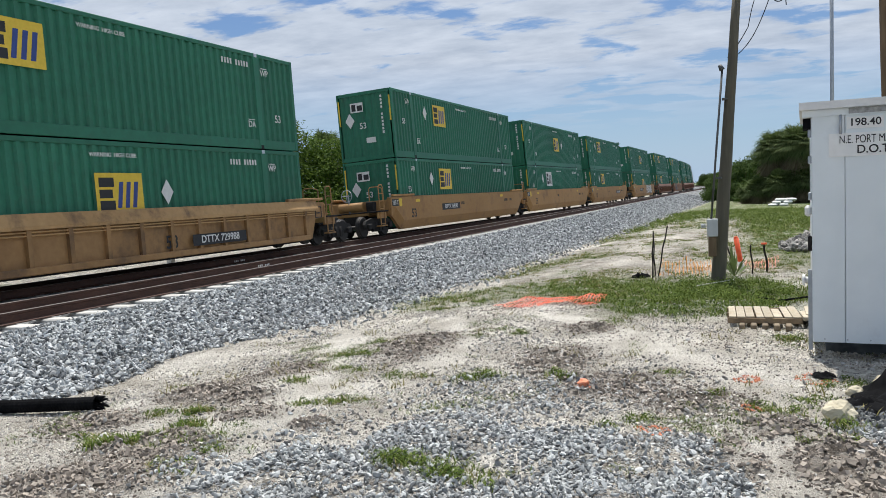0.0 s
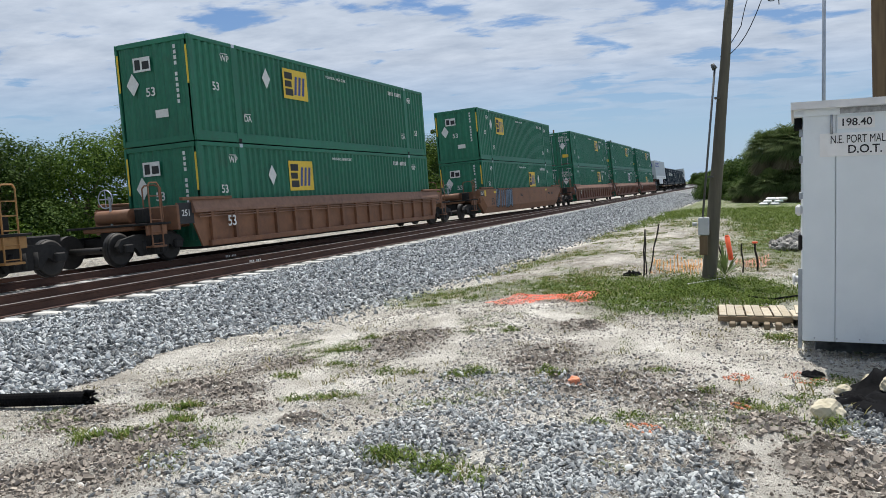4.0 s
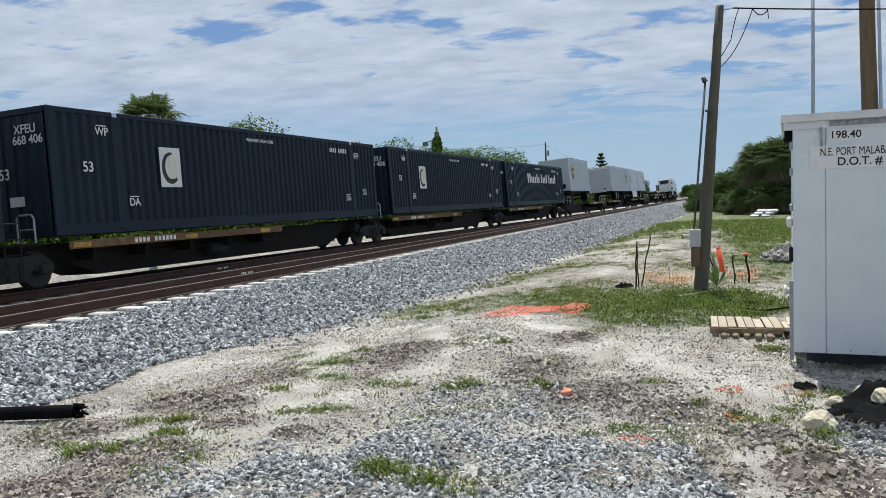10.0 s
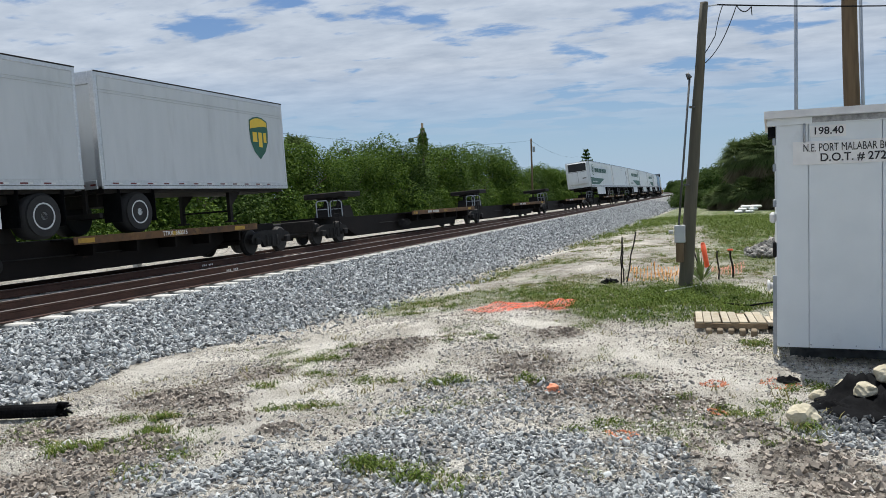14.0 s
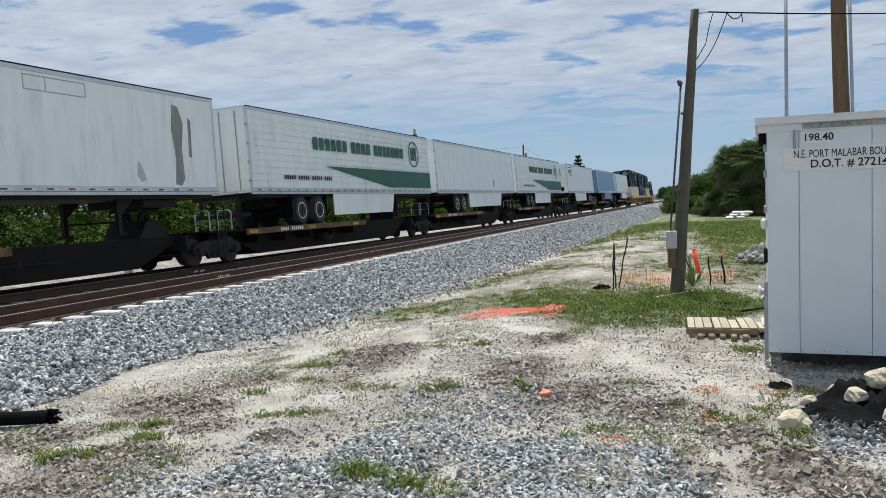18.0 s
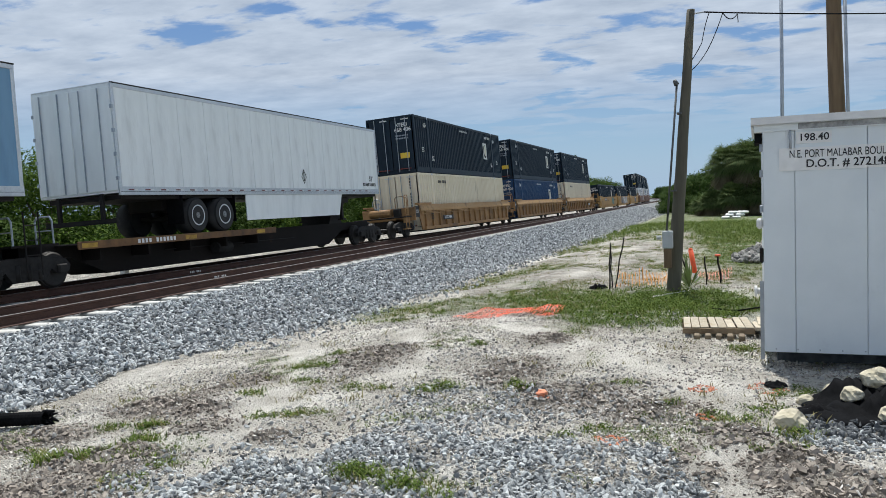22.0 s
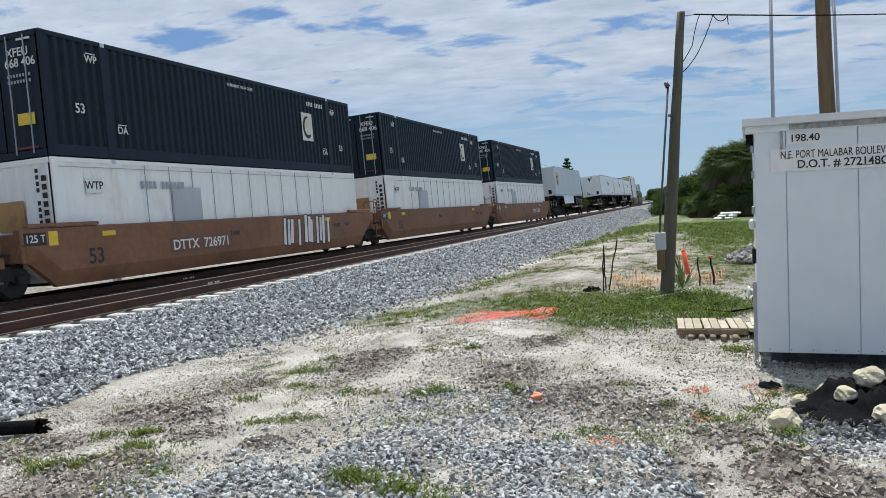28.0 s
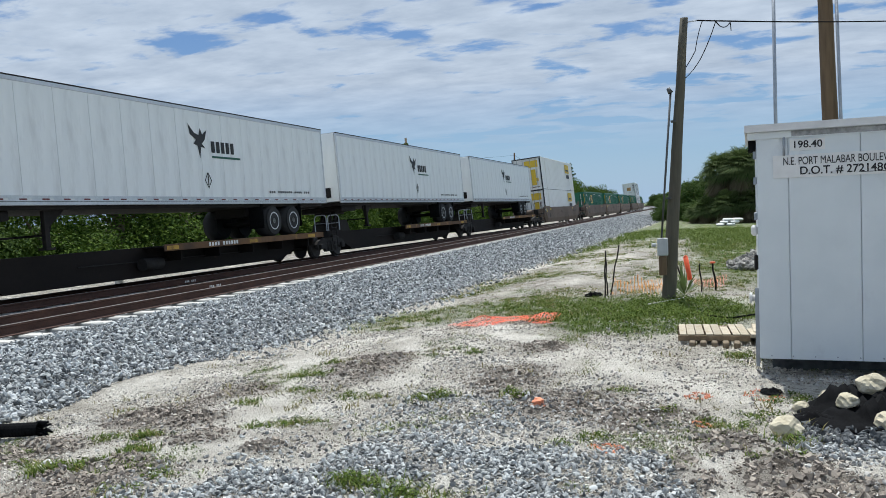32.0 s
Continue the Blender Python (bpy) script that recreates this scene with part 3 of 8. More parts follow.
    grit = mix(tone2.outputs[0], (0.12, 0.13, 0.14), (0.46, 0.475, 0.485))
    grit = mix(ramp(cell2.outputs["Distance"], 0.42, 0.62), grit, (0.17, 0.155, 0.13))
    col = mix(times(rgb.outputs["Green"], ramp(noise_at(5.0, 8, 0.7), 0.44, 0.58)), col, grit)
    turf = mix(ramp(noise_at(2.5, 8, 0.7), 0.36, 0.66), (0.052, 0.096, 0.017), (0.135, 0.185, 0.045))
    turf = mix(ramp(noise_at(0.7, 6, 0.7), 0.52, 0.70), turf, (0.27, 0.245, 0.135))
    col = mix(times(rgb.outputs["Red"], ramp(noise_at(3.0, 8, 0.7), 0.30, 0.52)), col, turf)
    l.new(col, b.inputs["Base Color"])
    h1, h2 = n.new("ShaderNodeBump"), n.new("ShaderNodeBump")
    h1.inputs["Strength"].default_value, h1.inputs["Distance"].default_value = 1.0, 0.07
    l.new(noise_at(7.0, 10, 0.75), h1.inputs["Height"])
    h2.inputs["Strength"].default_value, h2.inputs["Distance"].default_value = 1.0, 0.04
    l.new(noise_at(45.0, 4, 0.7), h2.inputs["Height"])
    l.new(h1.outputs[0], h2.inputs["Normal"])
    l.new(h2.outputs[0], b.inputs["Normal"])
    return m


ground = bulk("ground", gverts, gfaces, earth())
attr = ground.data.color_attributes.new("cover", "FLOAT_COLOR", "POINT")
attr.data.foreach_set("color", np.asarray(gcover, np.float32))
tagged(ground, "pale sandy ground with dirt, gravel and grass patches", "ground", kind="structure")


# ---- ballast bed ----
def stone_bed():
    m = bpy.data.materials.new("grey_ballast")
    m.use_nodes = True
    n, l = m.node_tree.nodes, m.node_tree.links
    b = n["Principled BSDF"]
    b.inputs["Roughness"].default_value = 0.9
    place = n.new("ShaderNodeTexCoord")
    cell = n.new("ShaderNodeTexVoronoi")
    cell.inputs["Scale"].default_value = 19
    l.new(place.outputs["Object"], cell.inputs["Vector"])
    tone = n.new("ShaderNodeSeparateColor")
    l.new(cell.outputs["Color"], tone.inputs[0])
    mix = n.new("ShaderNodeMix")
    mix.data_type = "RGBA"
    mix.inputs["A"].default_value, mix.inputs["B"].default_value = (0.030, 0.033, 0.036, 1), (0.36, 0.375, 0.38, 1)
    l.new(tone.outputs[0], mix.inputs["Factor"])
    big = n.new("ShaderNodeTexNoise")
    big.inputs["Scale"].default_value = 0.7
    l.new(place.outputs["Object"], big.inputs["Vector"])
    dust = n.new("ShaderNodeMix")
    dust.data_type = "RGBA"
    dust.inputs["B"].default_value = (0.23, 0.225, 0.215, 1)
    r = n.new("ShaderNodeMapRange")
    r.inputs["From Min"].default_value, r.inputs["From Max"].default_value, r.inputs["To Max"].default_value = 0.5, 0.8, 0.5
    l.new(big.outputs["Fac"], r.inputs["Value"])
    l.new(r.outputs["Result"], dust.inputs["Factor"])
    l.new(mix.outputs["Result"], dust.inputs["A"])
    l.new(dust.outputs["Result"], b.inputs["Base Color"])
    bn = n.new("ShaderNodeBump")
    bn.invert = True
    bn.inputs["Strength"].default_value, bn.inputs["Distance"].default_value = 0.9, 0.05
    l.new(cell.outputs["Distance"], bn.inputs["Height"])
    l.new(bn.outputs[0], b.inputs["Normal"])
    return m


BED = stone_bed()
bed_stations = [float(v) for v in np.concatenate([np.arange(-60, 4, 4), np.arange(4, 40, 0.4), np.arange(40, 160, 3), np.arange(160, 700, 12)])]
bverts, nsec = [], 0
for s in bed_stations:
    x0, y0, h = line_at(s)
    t = toe(x0)
    top = beside(s, -5.75, -0.28)
    low = beside(s, -t, 0)
    low.z = ground_z(low.x, low.y) - 0.04
    row = []
    for i in range(9):
        p = low.lerp(top, i / 8)
        if 0 < i < 8:
            p.z += 0.07 * math.sin(math.pi * i / 8) + 0.035 * noise.noise((p.x * 1.2, p.y * 1.2, 2.0))
        row.append(p)
    row += [beside(s, y, z) for y, z in ((-5.3, -0.265), (-4.0, -0.215), (-2.75, -0.20), (-2.0, -0.30), (-1.3, -0.20), (0, -0.215), (1.3, -0.20), (1.75, -0.24))]
    low = beside(s, 3.6, 0)
    low.z = -0.55
    row.append(low)
    nsec = len(row)
    bverts += row
bfaces = [(i * nsec + j, i * nsec + j + 1, (i + 1) * nsec + j + 1, (i + 1) * nsec + j) for i in range(len(bed_stations) - 1) for j in range(nsec - 1)]
ballast = tagged(bulk("ballast", bverts, bfaces, BED), "broken grey stone ballast under the two tracks", "ballast", kind="structure")
for f in ballast.data.polygons:
    f.use_smooth = True

# ---- loose stones on the shoulder of the bed ----
rng = np.random.default_rng(4)


def loose_stones(name, centres, sizes, material, squash=0.75, parent=None, rounded=True):
    """Broken stones, each turned and dented its own way, in one mesh: rounded ones have twenty faces, small ones twelve."""
    k = len(centres)
    if rounded:
        g = (1 + math.sqrt(5)) / 2
        base = np.array([(-1, g, 0), (1, g, 0), (-1, -g, 0), (1, -g, 0), (0, -1, g), (0, 1, g), (0, -1, -g), (0, 1, -g), (g, 0, -1), (g, 0, 1), (-g, 0, -1), (-g, 0, 1)], float) / math.hypot(1, g)
        tri = np.array([(0, 11, 5), (0, 5, 1), (0, 1, 7), (0, 7, 10), (0, 10, 11), (1, 5, 9), (5, 11, 4), (11, 10, 2), (10, 7, 6), (7, 1, 8),
                        (3, 9, 4), (3, 4, 2), (3, 2, 6), (3, 6, 8), (3, 8, 9), (4, 9, 5), (2, 4, 11), (6, 2, 10), (8, 6, 7), (9, 8, 1)])
    else:
        base = np.array([(-1, -1, -1), (1, -1, -1), (1, 1, -1), (-1, 1, -1), (-1, -1, 1), (1, -1, 1), (1, 1, 1), (-1, 1, 1)], float) * 0.68
        tri = np.array([(0, 2, 1), (0, 3, 2), (4, 5, 6), (4, 6, 7), (0, 1, 5), (0, 5, 4), (1, 2, 6), (1, 6, 5), (2, 3, 7), (2, 7, 6), (3, 0, 4), (3, 4, 7)])
    nv = len(base)
    v = base[None] * rng.uniform(0.62, 1.18, (k, nv, 1)) + rng.normal(0, 0.10, (k, nv, 3))
    v *= np.stack([rng.uniform(1.05, 1.75, k), rng.uniform(0.68, 1.05, k), rng.uniform(0.42, 0.75, k) * squash / 0.75], 1)[:, None]
    q = rng.normal(0, 1, (k, 4))
    q[:, 1:3] *= 0.5
    q /= np.linalg.norm(q, axis=1)[:, None]
    w, x, y, z = q.T
    rot = np.stack([1 - 2 * (y * y + z * z), 2 * (x * y - w * z), 2 * (x * z + w * y), 2 * (x * y + w * z), 1 - 2 * (x * x + z * z), 2 * (y * z - w * x),
                    2 * (x * z - w * y), 2 * (y * z + w * x), 1 - 2 * (x * x + y * y)], 1).reshape(k, 3, 3)
    v = np.einsum("kij,knj->kni", rot, v) * np.asarray(sizes)[:, None, None] + np.asarray(centres)[:, None]
    tris = tri[None] + (np.arange(k) * nv)[:, None, None]
    return tri_mesh(name, v.reshape(-1, 3), tris.reshape(-1, 3), material, parent)


def stone_paint(name, low, high):
    m = bpy.data.materials.new(name)
    m.use_nodes = True
    n, l = m.node_tree.nodes, m.node_tree.links
    b = n["Principled BSDF"]
    b.inputs["Roughness"].default_value = 0.85
    geo = n.new("ShaderNodeNewGeometry")
    place = n.new("ShaderNodeTexCoord")
    t = n.new("ShaderNodeTexNoise")
    t.inputs["Scale"].default_value, t.inputs["Detail"].default_value = 60, 5
    l.new(place.outputs["Object"], t.inputs["Vector"])
    add = n.new("ShaderNodeMath")
    add.operation = "MULTIPLY_ADD"
    add.inputs[1].default_value = 0.5
    l.new(t.outputs["Fac"], add.inputs[0])
    l.new(geo.outputs["Random Per Island"], add.inputs[2])
    r = n.new("ShaderNodeMapRange")
    r.inputs["From Min"].default_value, r.inputs["From Max"].default_value = 0.15, 1.25
    l.new(add.outputs[0], r.inputs["Value"])
    mix = n.new("ShaderNodeMix")
    mix.data_type = "RGBA"
    mix.inputs["A"].default_value, mix.inputs["B"].default_value = (*low, 1), (*high, 1)
    l.new(r.outputs["Result"], mix.inputs["Factor"])
    l.new(mix.outputs["Result"], b.inputs["Base Color"])
    return m


BALLAST_STONE = stone_paint("loose_ballast_stone", (0.036, 0.040, 0.044), (0.62, 0.645, 0.65))
GRAVEL_STONE = stone_paint("loose_gravel_stone", (0.036, 0.040, 0.043), (0.60, 0.62, 0.615))
SHELL = stone_paint("pale_pebble", (0.24, 0.22, 0.19), (0.82, 0.78, 0.70))

centres, sizes = [], []
count = 72000
st = 4 + 96 * rng.random(count) ** 2.3
off = rng.random(count)
for s, o in zip(st, off):
    x0, y0, h = line_at(float(s))
    t = toe(x0) + 0.18
    a = -t + (t - 5.22) * float(o)
    if rng.random() < 0.04 and s > 9:
        a = -t - 0.8 * float(rng.random()) ** 2.4
    p = beside(float(s), a, 0)
    foot = ground_z(p.x, p.y)
    low, top = beside(float(s), -toe(x0), 0), beside(float(s), -5.75, -0.28)
    f = min(max((a + toe(x0)) / (toe(x0) - 5.75), 0), 1)
    z = (ground_z(low.x, low.y) - 0.04) * (1 - f) + top.z * f + 0.07 * math.sin(math.pi * f)
    if f >= 1:
        z = beside(float(s), a, -0.275).z
    centres.append((p.x, p.y, max(z, foot) + 0.002 + 0.06 * float(rng.random()) ** 1.6))
    sizes.append(rng.uniform(0.018, 0.040) * (1 + 0.3 * ease(12, 40, s) + 0.7 * ease(35, 100, s)))
close = st < 30
centres, sizes = np.array(centres), np.array(sizes)
tagged(loose_stones("ballast_stones", centres[~close], sizes[~close], BALLAST_STONE, rounded=False), "broken grey ballast stones further down the line", "stones", kind="stuff")
tagged(loose_stones("ballast_stones", centres[close], sizes[close], BALLAST_STONE), "loose angular grey ballast stones on the bed's shoulder", "stones", kind="stuff")

# ---- sleepers and rails ----
bm = bmesh.new()
block(bm, -0.13, -1.3, -0.21, 0.13, 1.3, 0, 0.02)
tie_mesh = bpy.data.meshes.new("sleeper")
bm.to_mesh(tie_mesh)
bm.free()
tie_mesh.materials.append(CONCRETE)


def rail(name, y, s0, s1, parent):
    base, top = -0.185, 0.0
    foot = [(y - 0.075, base), (y + 0.075, base), (y + 0.075, base + 0.014), (y + 0.011, base + 0.04), (y + 0.011, -0.048), (y + 0.037, -0.036), (y + 0.037, -0.006),
            (y - 0.037, -0.006), (y - 0.037, -0.036), (y - 0.011, -0.048), (y - 0.011, base + 0.04), (y - 0.075, base + 0.014)]
    body = swept(name, foot, s0, 160, 2.0, RAILRUST, parent)
    swept("running_surface", [(y - 0.034, -0.0055), (y - 0.030, 0.0), (y + 0.030, 0.0), (y + 0.034, -0.0055)], s0, 160, 2.0, RAILTOP, body, label="worn bright running surface")
    return body


for tname, label, centre in (("near_track", "unused near railway track with rusty rails on concrete sleepers", NEAR_TRACK), ("far_track", "railway track that carries the train, rusty rails on sleepers", 0.0)):
    track = tagged(new(tname), label, "railway track", kind="structure")
    for side in (-0.755, 0.755):
        rail("rail", centre + side, -40, 160, track)
        swept("rail_far", [(centre + side - 0.04, -0.2), (centre + side + 0.04, -0.2), (centre + side + 0.04, 0), (centre + side - 0.04, 0)], 160, 640, 10, RAILRUST, track)
    s = -6.0
    k = 0
    while s < 175:
        x0, y0, h = line_at(s)
        m = Matrix.Translation(beside(s, centre, -0.198)) @ pose(0, 0, 0, 0, 0, math.degrees(h)) @ pose(0, 0, 0, -math.degrees(cant(s)), 0, 0)
        tie = new("sleeper", tie_mesh)
        tie.parent = track
        tie.matrix_basis = m @ pose(0, 0.02 * math.sin(k * 2.1), 0)
        s += 0.66
        k += 1


    mx, my, mz = (19.35, -0.755, -0.115) if centre == 0.0 else (17.0, 0.755, -0.125)
    for k in range(7):
        if k != 3:
            p = beside(mx + k * 0.075, centre + my - 0.014, mz)
            part("rail_mark", slab(p.x, p.y - 0.002, p.z - 0.028, p.x + 0.045, p.y + 0.001, p.z + 0.028), PALE, track, "white painted mark on the rail's web")

stub = part("marker_stub", slab(20.18, 17.7, -0.60, 20.38, 17.9, 0.36, 0.015), CONCRETE)
tagged(stub, "short grey concrete stub post beyond the tracks", "post")

# ---- the signal shed ----
SHED = pose(7.94, -0.38, 0, 0, 0, -2.3)


def shed():
    w, d, z0, z1 = 2.6, 2.4, 0.15, 2.27
    top = thing("signal_shed", "pale grey metal railway signal shed with a white roof edge", "shed")
    top.matrix_basis = SHED
    part("wall", slab(0.02, -w, z0, d, 0, z1), SHEDPAINT, top)
    # front sheets with narrow joints
    edges = [0.0, -0.27, -0.86, -1.45, -2.04, -w]
    for a, b in zip(edges, edges[1:]):
        part("panel", slab(0.0, b + 0.003, z0, 0.022, a - 0.003, z1, 0.003), SHEDPAINT, top)
    # plinth in dark stone: the shadow below the raised floor is in its colour
    part("foundation", slab(0.45, -w + 0.1, -0.05, d - 0.1, -0.12, z0), DARKSTONE, top, "concrete plinth darkened for the shade under the shed")
    bm = bmesh.new()
    prism(bm, [(-0.05, z1), (-0.05, z1 + 0.05), (d + 0.1, z1 + 0.08), (d + 0.1, z1 + 0.02)], -w - 0.1, 0.10)
    part("roof", bm, SHEDTRIM, top, "white sheet roof")
    part("fascia", slab(-0.062, -w - 0.1, z1 - 0.012, -0.051, 0.10, z1 + 0.056), SHEDTRIM, top, "chipped white roof edge")
    part("eave", slab(-0.020, -w - 0.05, z1 - 0.075, -0.003, 0.075, z1 - 0.013), SHEDPAINT, top)
    part("peeling_strip", slab(-0.0235, -1.6, z1 - 0.066, -0.0205, -0.30, z1 - 0.016), surface("peeling_grey_paint", (0.16, 0.165, 0.17), (0.42, 0.43, 0.44), 26, 4.0, 0.8), top, "peeling dark grey strip under the roof")
    # black block added as the shaded gap below the side eave
    part("soffit_gap", slab(0.03, 0.004, z1 - 0.17, 0.5, 0.07, z1 - 0.08), BLACKPLASTIC, top)
    for i in range(14):
        bm = bmesh.new()
        tube(bm, (-0.006, -0.1 - i * 0.185, z0 + 0.03), (0.003, -0.1 - i * 0.185, z0 + 0.03), 0.007, 0.007, 6)
        part("rivet", bm, GALV, top)
    bm = bmesh.new()
    tube(bm, (0.18, 0.0, 0.70), (0.18, 0.06, 0.70), 0.03, 0.03, 10)
    tube(bm, (0.18, 0.06, 0.70), (0.18, 0.085, 0.70), 0.055, 0.05, 12)
    part("vent_knob", bm, SIGN, top, "white round vent")
    bm = bmesh.new()
    tube(bm, (-0.016, -0.235, 2.03), (-0.016, -0.235, 2.20), 0.011, 0.011, 8)
    part("drip_pipe", bm, GALV, top, "short grey pipe under the eave")
    part("conduit", slab(0.13, 0.0, 0.05, 0.17, 0.035, 0.80), GALV, top)
    for z in (1.45, 1.78, 2.02):
        part("hinge", slab(0.05, 0.0, z, 0.12, 0.03, z + 0.07, 0.006), GALV, top)
    part("latch", slab(0.05, 0.0, 0.98, 0.14, 0.035, 1.12, 0.01), BLACKSTEEL, top)
    part("lamp_hood", slab(0.06, 0.0, 1.30, 0.2, 0.06, 1.40, 0.02), SIGN, top)
    return top


shed()
plate = part("milepost_plate", slab(-0.010, -0.575, 2.072, -0.001, -0.285, 2.175), SIGN)
tagged(plate, "small white milepost plate with black numerals", "sign").matrix_basis = SHED
on_end("mile_number", "198.40", -0.012, -0.43, 2.124, 0.066, INK, plate, width=1.02)
board = part("crossing_sign", slab(-0.012, -1.34, 1.828, -0.001, -0.14, 2.036), SIGN)
tagged(board, "long white crossing sign with two lines of black letters", "sign").matrix_basis = SHED
on_end("top_line", "N.E. PORT MALABAR BOULEVARD", -0.014, -0.715, 1.975, 0.073, INK, board, width=0.64)
on_end("bottom_line", "D.O.T. # 272148G", -0.014, -0.735, 1.885, 0.073, INK, board, width=0.96)
part("underline", slab(-0.0145, -1.07, 1.851, -0.0125, -0.86, 1.856), INK, board)


# ---- poles and wires ----
def pole(name, label, base, top, r0, r1, material):
    bm = bmesh.new()
    n = 9
    rings = []
    for i in range(n + 1):
        c = Vector(base).lerp(Vector(top), i / n) + Vector((0.004 * math.sin(i * 1.7), 0.004 * math.cos(i * 2.3), 0)) * (0 < i < n)
        r = r0 + (r1 - r0) * i / n
        rings.append([bm.verts.new(c + Vector((r * math.cos(a), r * math.sin(a), 0))) for a in [2 * math.pi * k / 14 for k in range(14)]])
    for a, b in zip(rings, rings[1:]):
        for k in range(14):
            f = bm.faces.new((a[k], a[(k + 1) % 14], b[(k + 1) % 14], b[k]))
            f.smooth = True
    bm.faces.new(rings[-1])
    return tagged(part(name, bm, material), label, "pole")


P0, P1 = Vector((13.69, 0.76, -0.1)), Vector((13.69, 0.40, 4.63))
p = pole("utility_pole", "leaning weathered grey wooden utility pole standing in grass", P0, P1, 0.120, 0.064, POLEWOOD)
box = part("meter_box", slab(13.45, 0.73, 0.77, 13.56, 0.90, 1.06, 0.012), BOXGREY, p, "grey meter box")
part("lower_box", slab(13.46, 0.76, 0.45, 13.55, 0.88, 0.765, 0.008), BROWNPOLE, p, "weathered lower box")
bm = bmesh.new()
tube(bm, (13.5, 0.92, 0.95), (13.5, 0.99, 0.95), 0.035, 0.035, 10)
part("meter_dial", bm, BOXGREY, box)
bm = bmesh.new()
pipe_through(bm, [(13.51, 0.83, 1.06), (13.54, 0.63, 3.44)], 0.017)
tube(bm, (13.54, 0.63, 3.42), (13.54, 0.67, 3.50), 0.045, 0.03, 10)
part("service_conduit", bm, DARKPIPE, p, "dark steel riser conduit")
for z in (1.7, 2.95):
    k = (z - 1.06) / 2.38
    part("bracket", slab(13.50, 0.72 - 0.2 * k, z, 13.66, 0.80 - 0.2 * k, z + 0.025), DARKPIPE, p)
bm = bmesh.new()
tube(bm, (13.69, 0.40, 4.56), (13.69, 0.20, 4.57), 0.012, 0.012, 6)
part("eye_bolt", bm, GALV, p)


def wire(name, label, a, b, sag, r=0.012, n=16, parent=None):
    bm = bmesh.new()
    a, b = Vector(a), Vector(b)
    pts = [a.lerp(b, i / n) - Vector((0, 0, sag * 4 * (i / n) * (1 - i / n))) for i in range(n + 1)]
    pipe_through(bm, pts, r, 6)
    ob = part(name, bm, BLACKPLASTIC, parent)
    return ob if parent else tagged(ob, label, "cable")


Q0, Q1 = Vector((20.0, -2.62, -0.1)), Vector((20.0, -2.42, 7.6))
q = pole("utility_pole", "tall brown wooden utility pole behind the shed", Q0, Q1, 0.19, 0.145, BROWNPOLE)
bm = bmesh.new()
pipe_through(bm, [(19.8, -2.80, 0), (19.8, -2.64, 7.2)], 0.035)
part("conduit", bm, GALV, q, "grey conduit")
M = thing("steel_mast", "slender grey galvanised steel mast behind the shed", "mast")
bm = bmesh.new()
tube(bm, (17.0, -1.18, 0), (17.0, -1.18, 6.6), 0.034, 0.034, 12)
part("tube", bm, GALV, M)
part("base_plate", slab(16.88, -1.30, -0.02, 17.12, -1.06, 0.02), GALV, M)
span = wire("service_cable", "black overhead service cable between two poles", (13.69, 0.20, 4.57), (18.4, -4.18, 5.08), 0.03)
wire("tail", "", (13.80, 0.12, 4.57), (13.80, 0.24, 4.10), -0.05, 0.007, 8, span)
wire("tail", "", (13.80, 0.24, 4.10), (13.66, 0.55, 3.62), 0.03, 0.007, 8, span)
wire("tail", "", (14.0, -0.09, 4.59), (13.80, 0.17, 3.95), 0.04, 0.007, 8, span)
wire("tail", "", (13.80, 0.17, 3.95), (13.66, 0.50, 3.60), 0.05, 0.007, 8, span)
wire("tail", "", (14.0, -0.09, 4.59), (14.25, -0.32, 4.60), 0.09, 0.008, 8, span)
wire("tail", "", (14.25, -0.32, 4.60), (14.25, -0.33, 4.46), 0.0, 0.008, 3, span)


# ---- stakes, mesh, pallet and pipe ----
def stake(label, base, top, r, material=BLACKSTEEL, cap=None):
    bm = bmesh.new()
    b, t = Vector(base), Vector(top)
    n = 5
    pts = [b.lerp(t, i / n) + Vector((0, 0.012 * math.sin(i * 2.0 + base[1]), 0)) * (0 < i < n) for i in range(n + 1)]
    pipe_through(bm, pts, r, 7)
    ob = tagged(part("stake", bm, material), label, "stake")
    if cap:
        part("cap", slab(t.x - 0.05, t.y - 0.05, t.z, t.x + 0.05, t.y + 0.05, t.z + 0.03, 0.01), cap, ob, "orange cap")
    return ob


stake("dark rusty steel stake standing in the grass", (14.07, 1.86, -0.1), (14.07, 1.82, 0.84), 0.013)
stake("short dark stake beside a taller one", (14.4, 1.85, -0.1), (14.4, 1.86, 0.68), 0.012)
stake("bent dark stake leaning outwards", (14.4, 1.82, -0.1), (14.4, 1.62, 0.92), 0.012)
stake("dark stake leaning towards the pole", (15.0, 0.52, -0.1), (15.0, 0.76, 0.92), 0.013)
stake("dark stake in cleared earth", (15.0, 0.23, -0.1), (15.0, 0.27, 0.52), 0.014)
stake("dark stake with an orange cap", (15.3, -0.02, -0.1), (15.3, 0.05, 0.50), 0.018, cap=ORANGE)
bm = bmesh.new()
tube(bm, (15.57, 0.42, -0.05), (15.57, 0.53, 0.60), 0.047, 0.045, 14)
tube(bm, (15.57, 0.53, 0.60), (15.57, 0.535, 0.635), 0.045, 0.025, 14)
mk = tagged(part("marker_post", bm, ORANGE), "orange plastic marker post leaning a little", "marker post")
bm = bmesh.new()
tube(bm, (15.565, 0.425, 0.0), (15.565, 0.455, 0.17), 0.049, 0.049, 14)
part("sleeve", bm, PALE, mk, "pale lower sleeve")


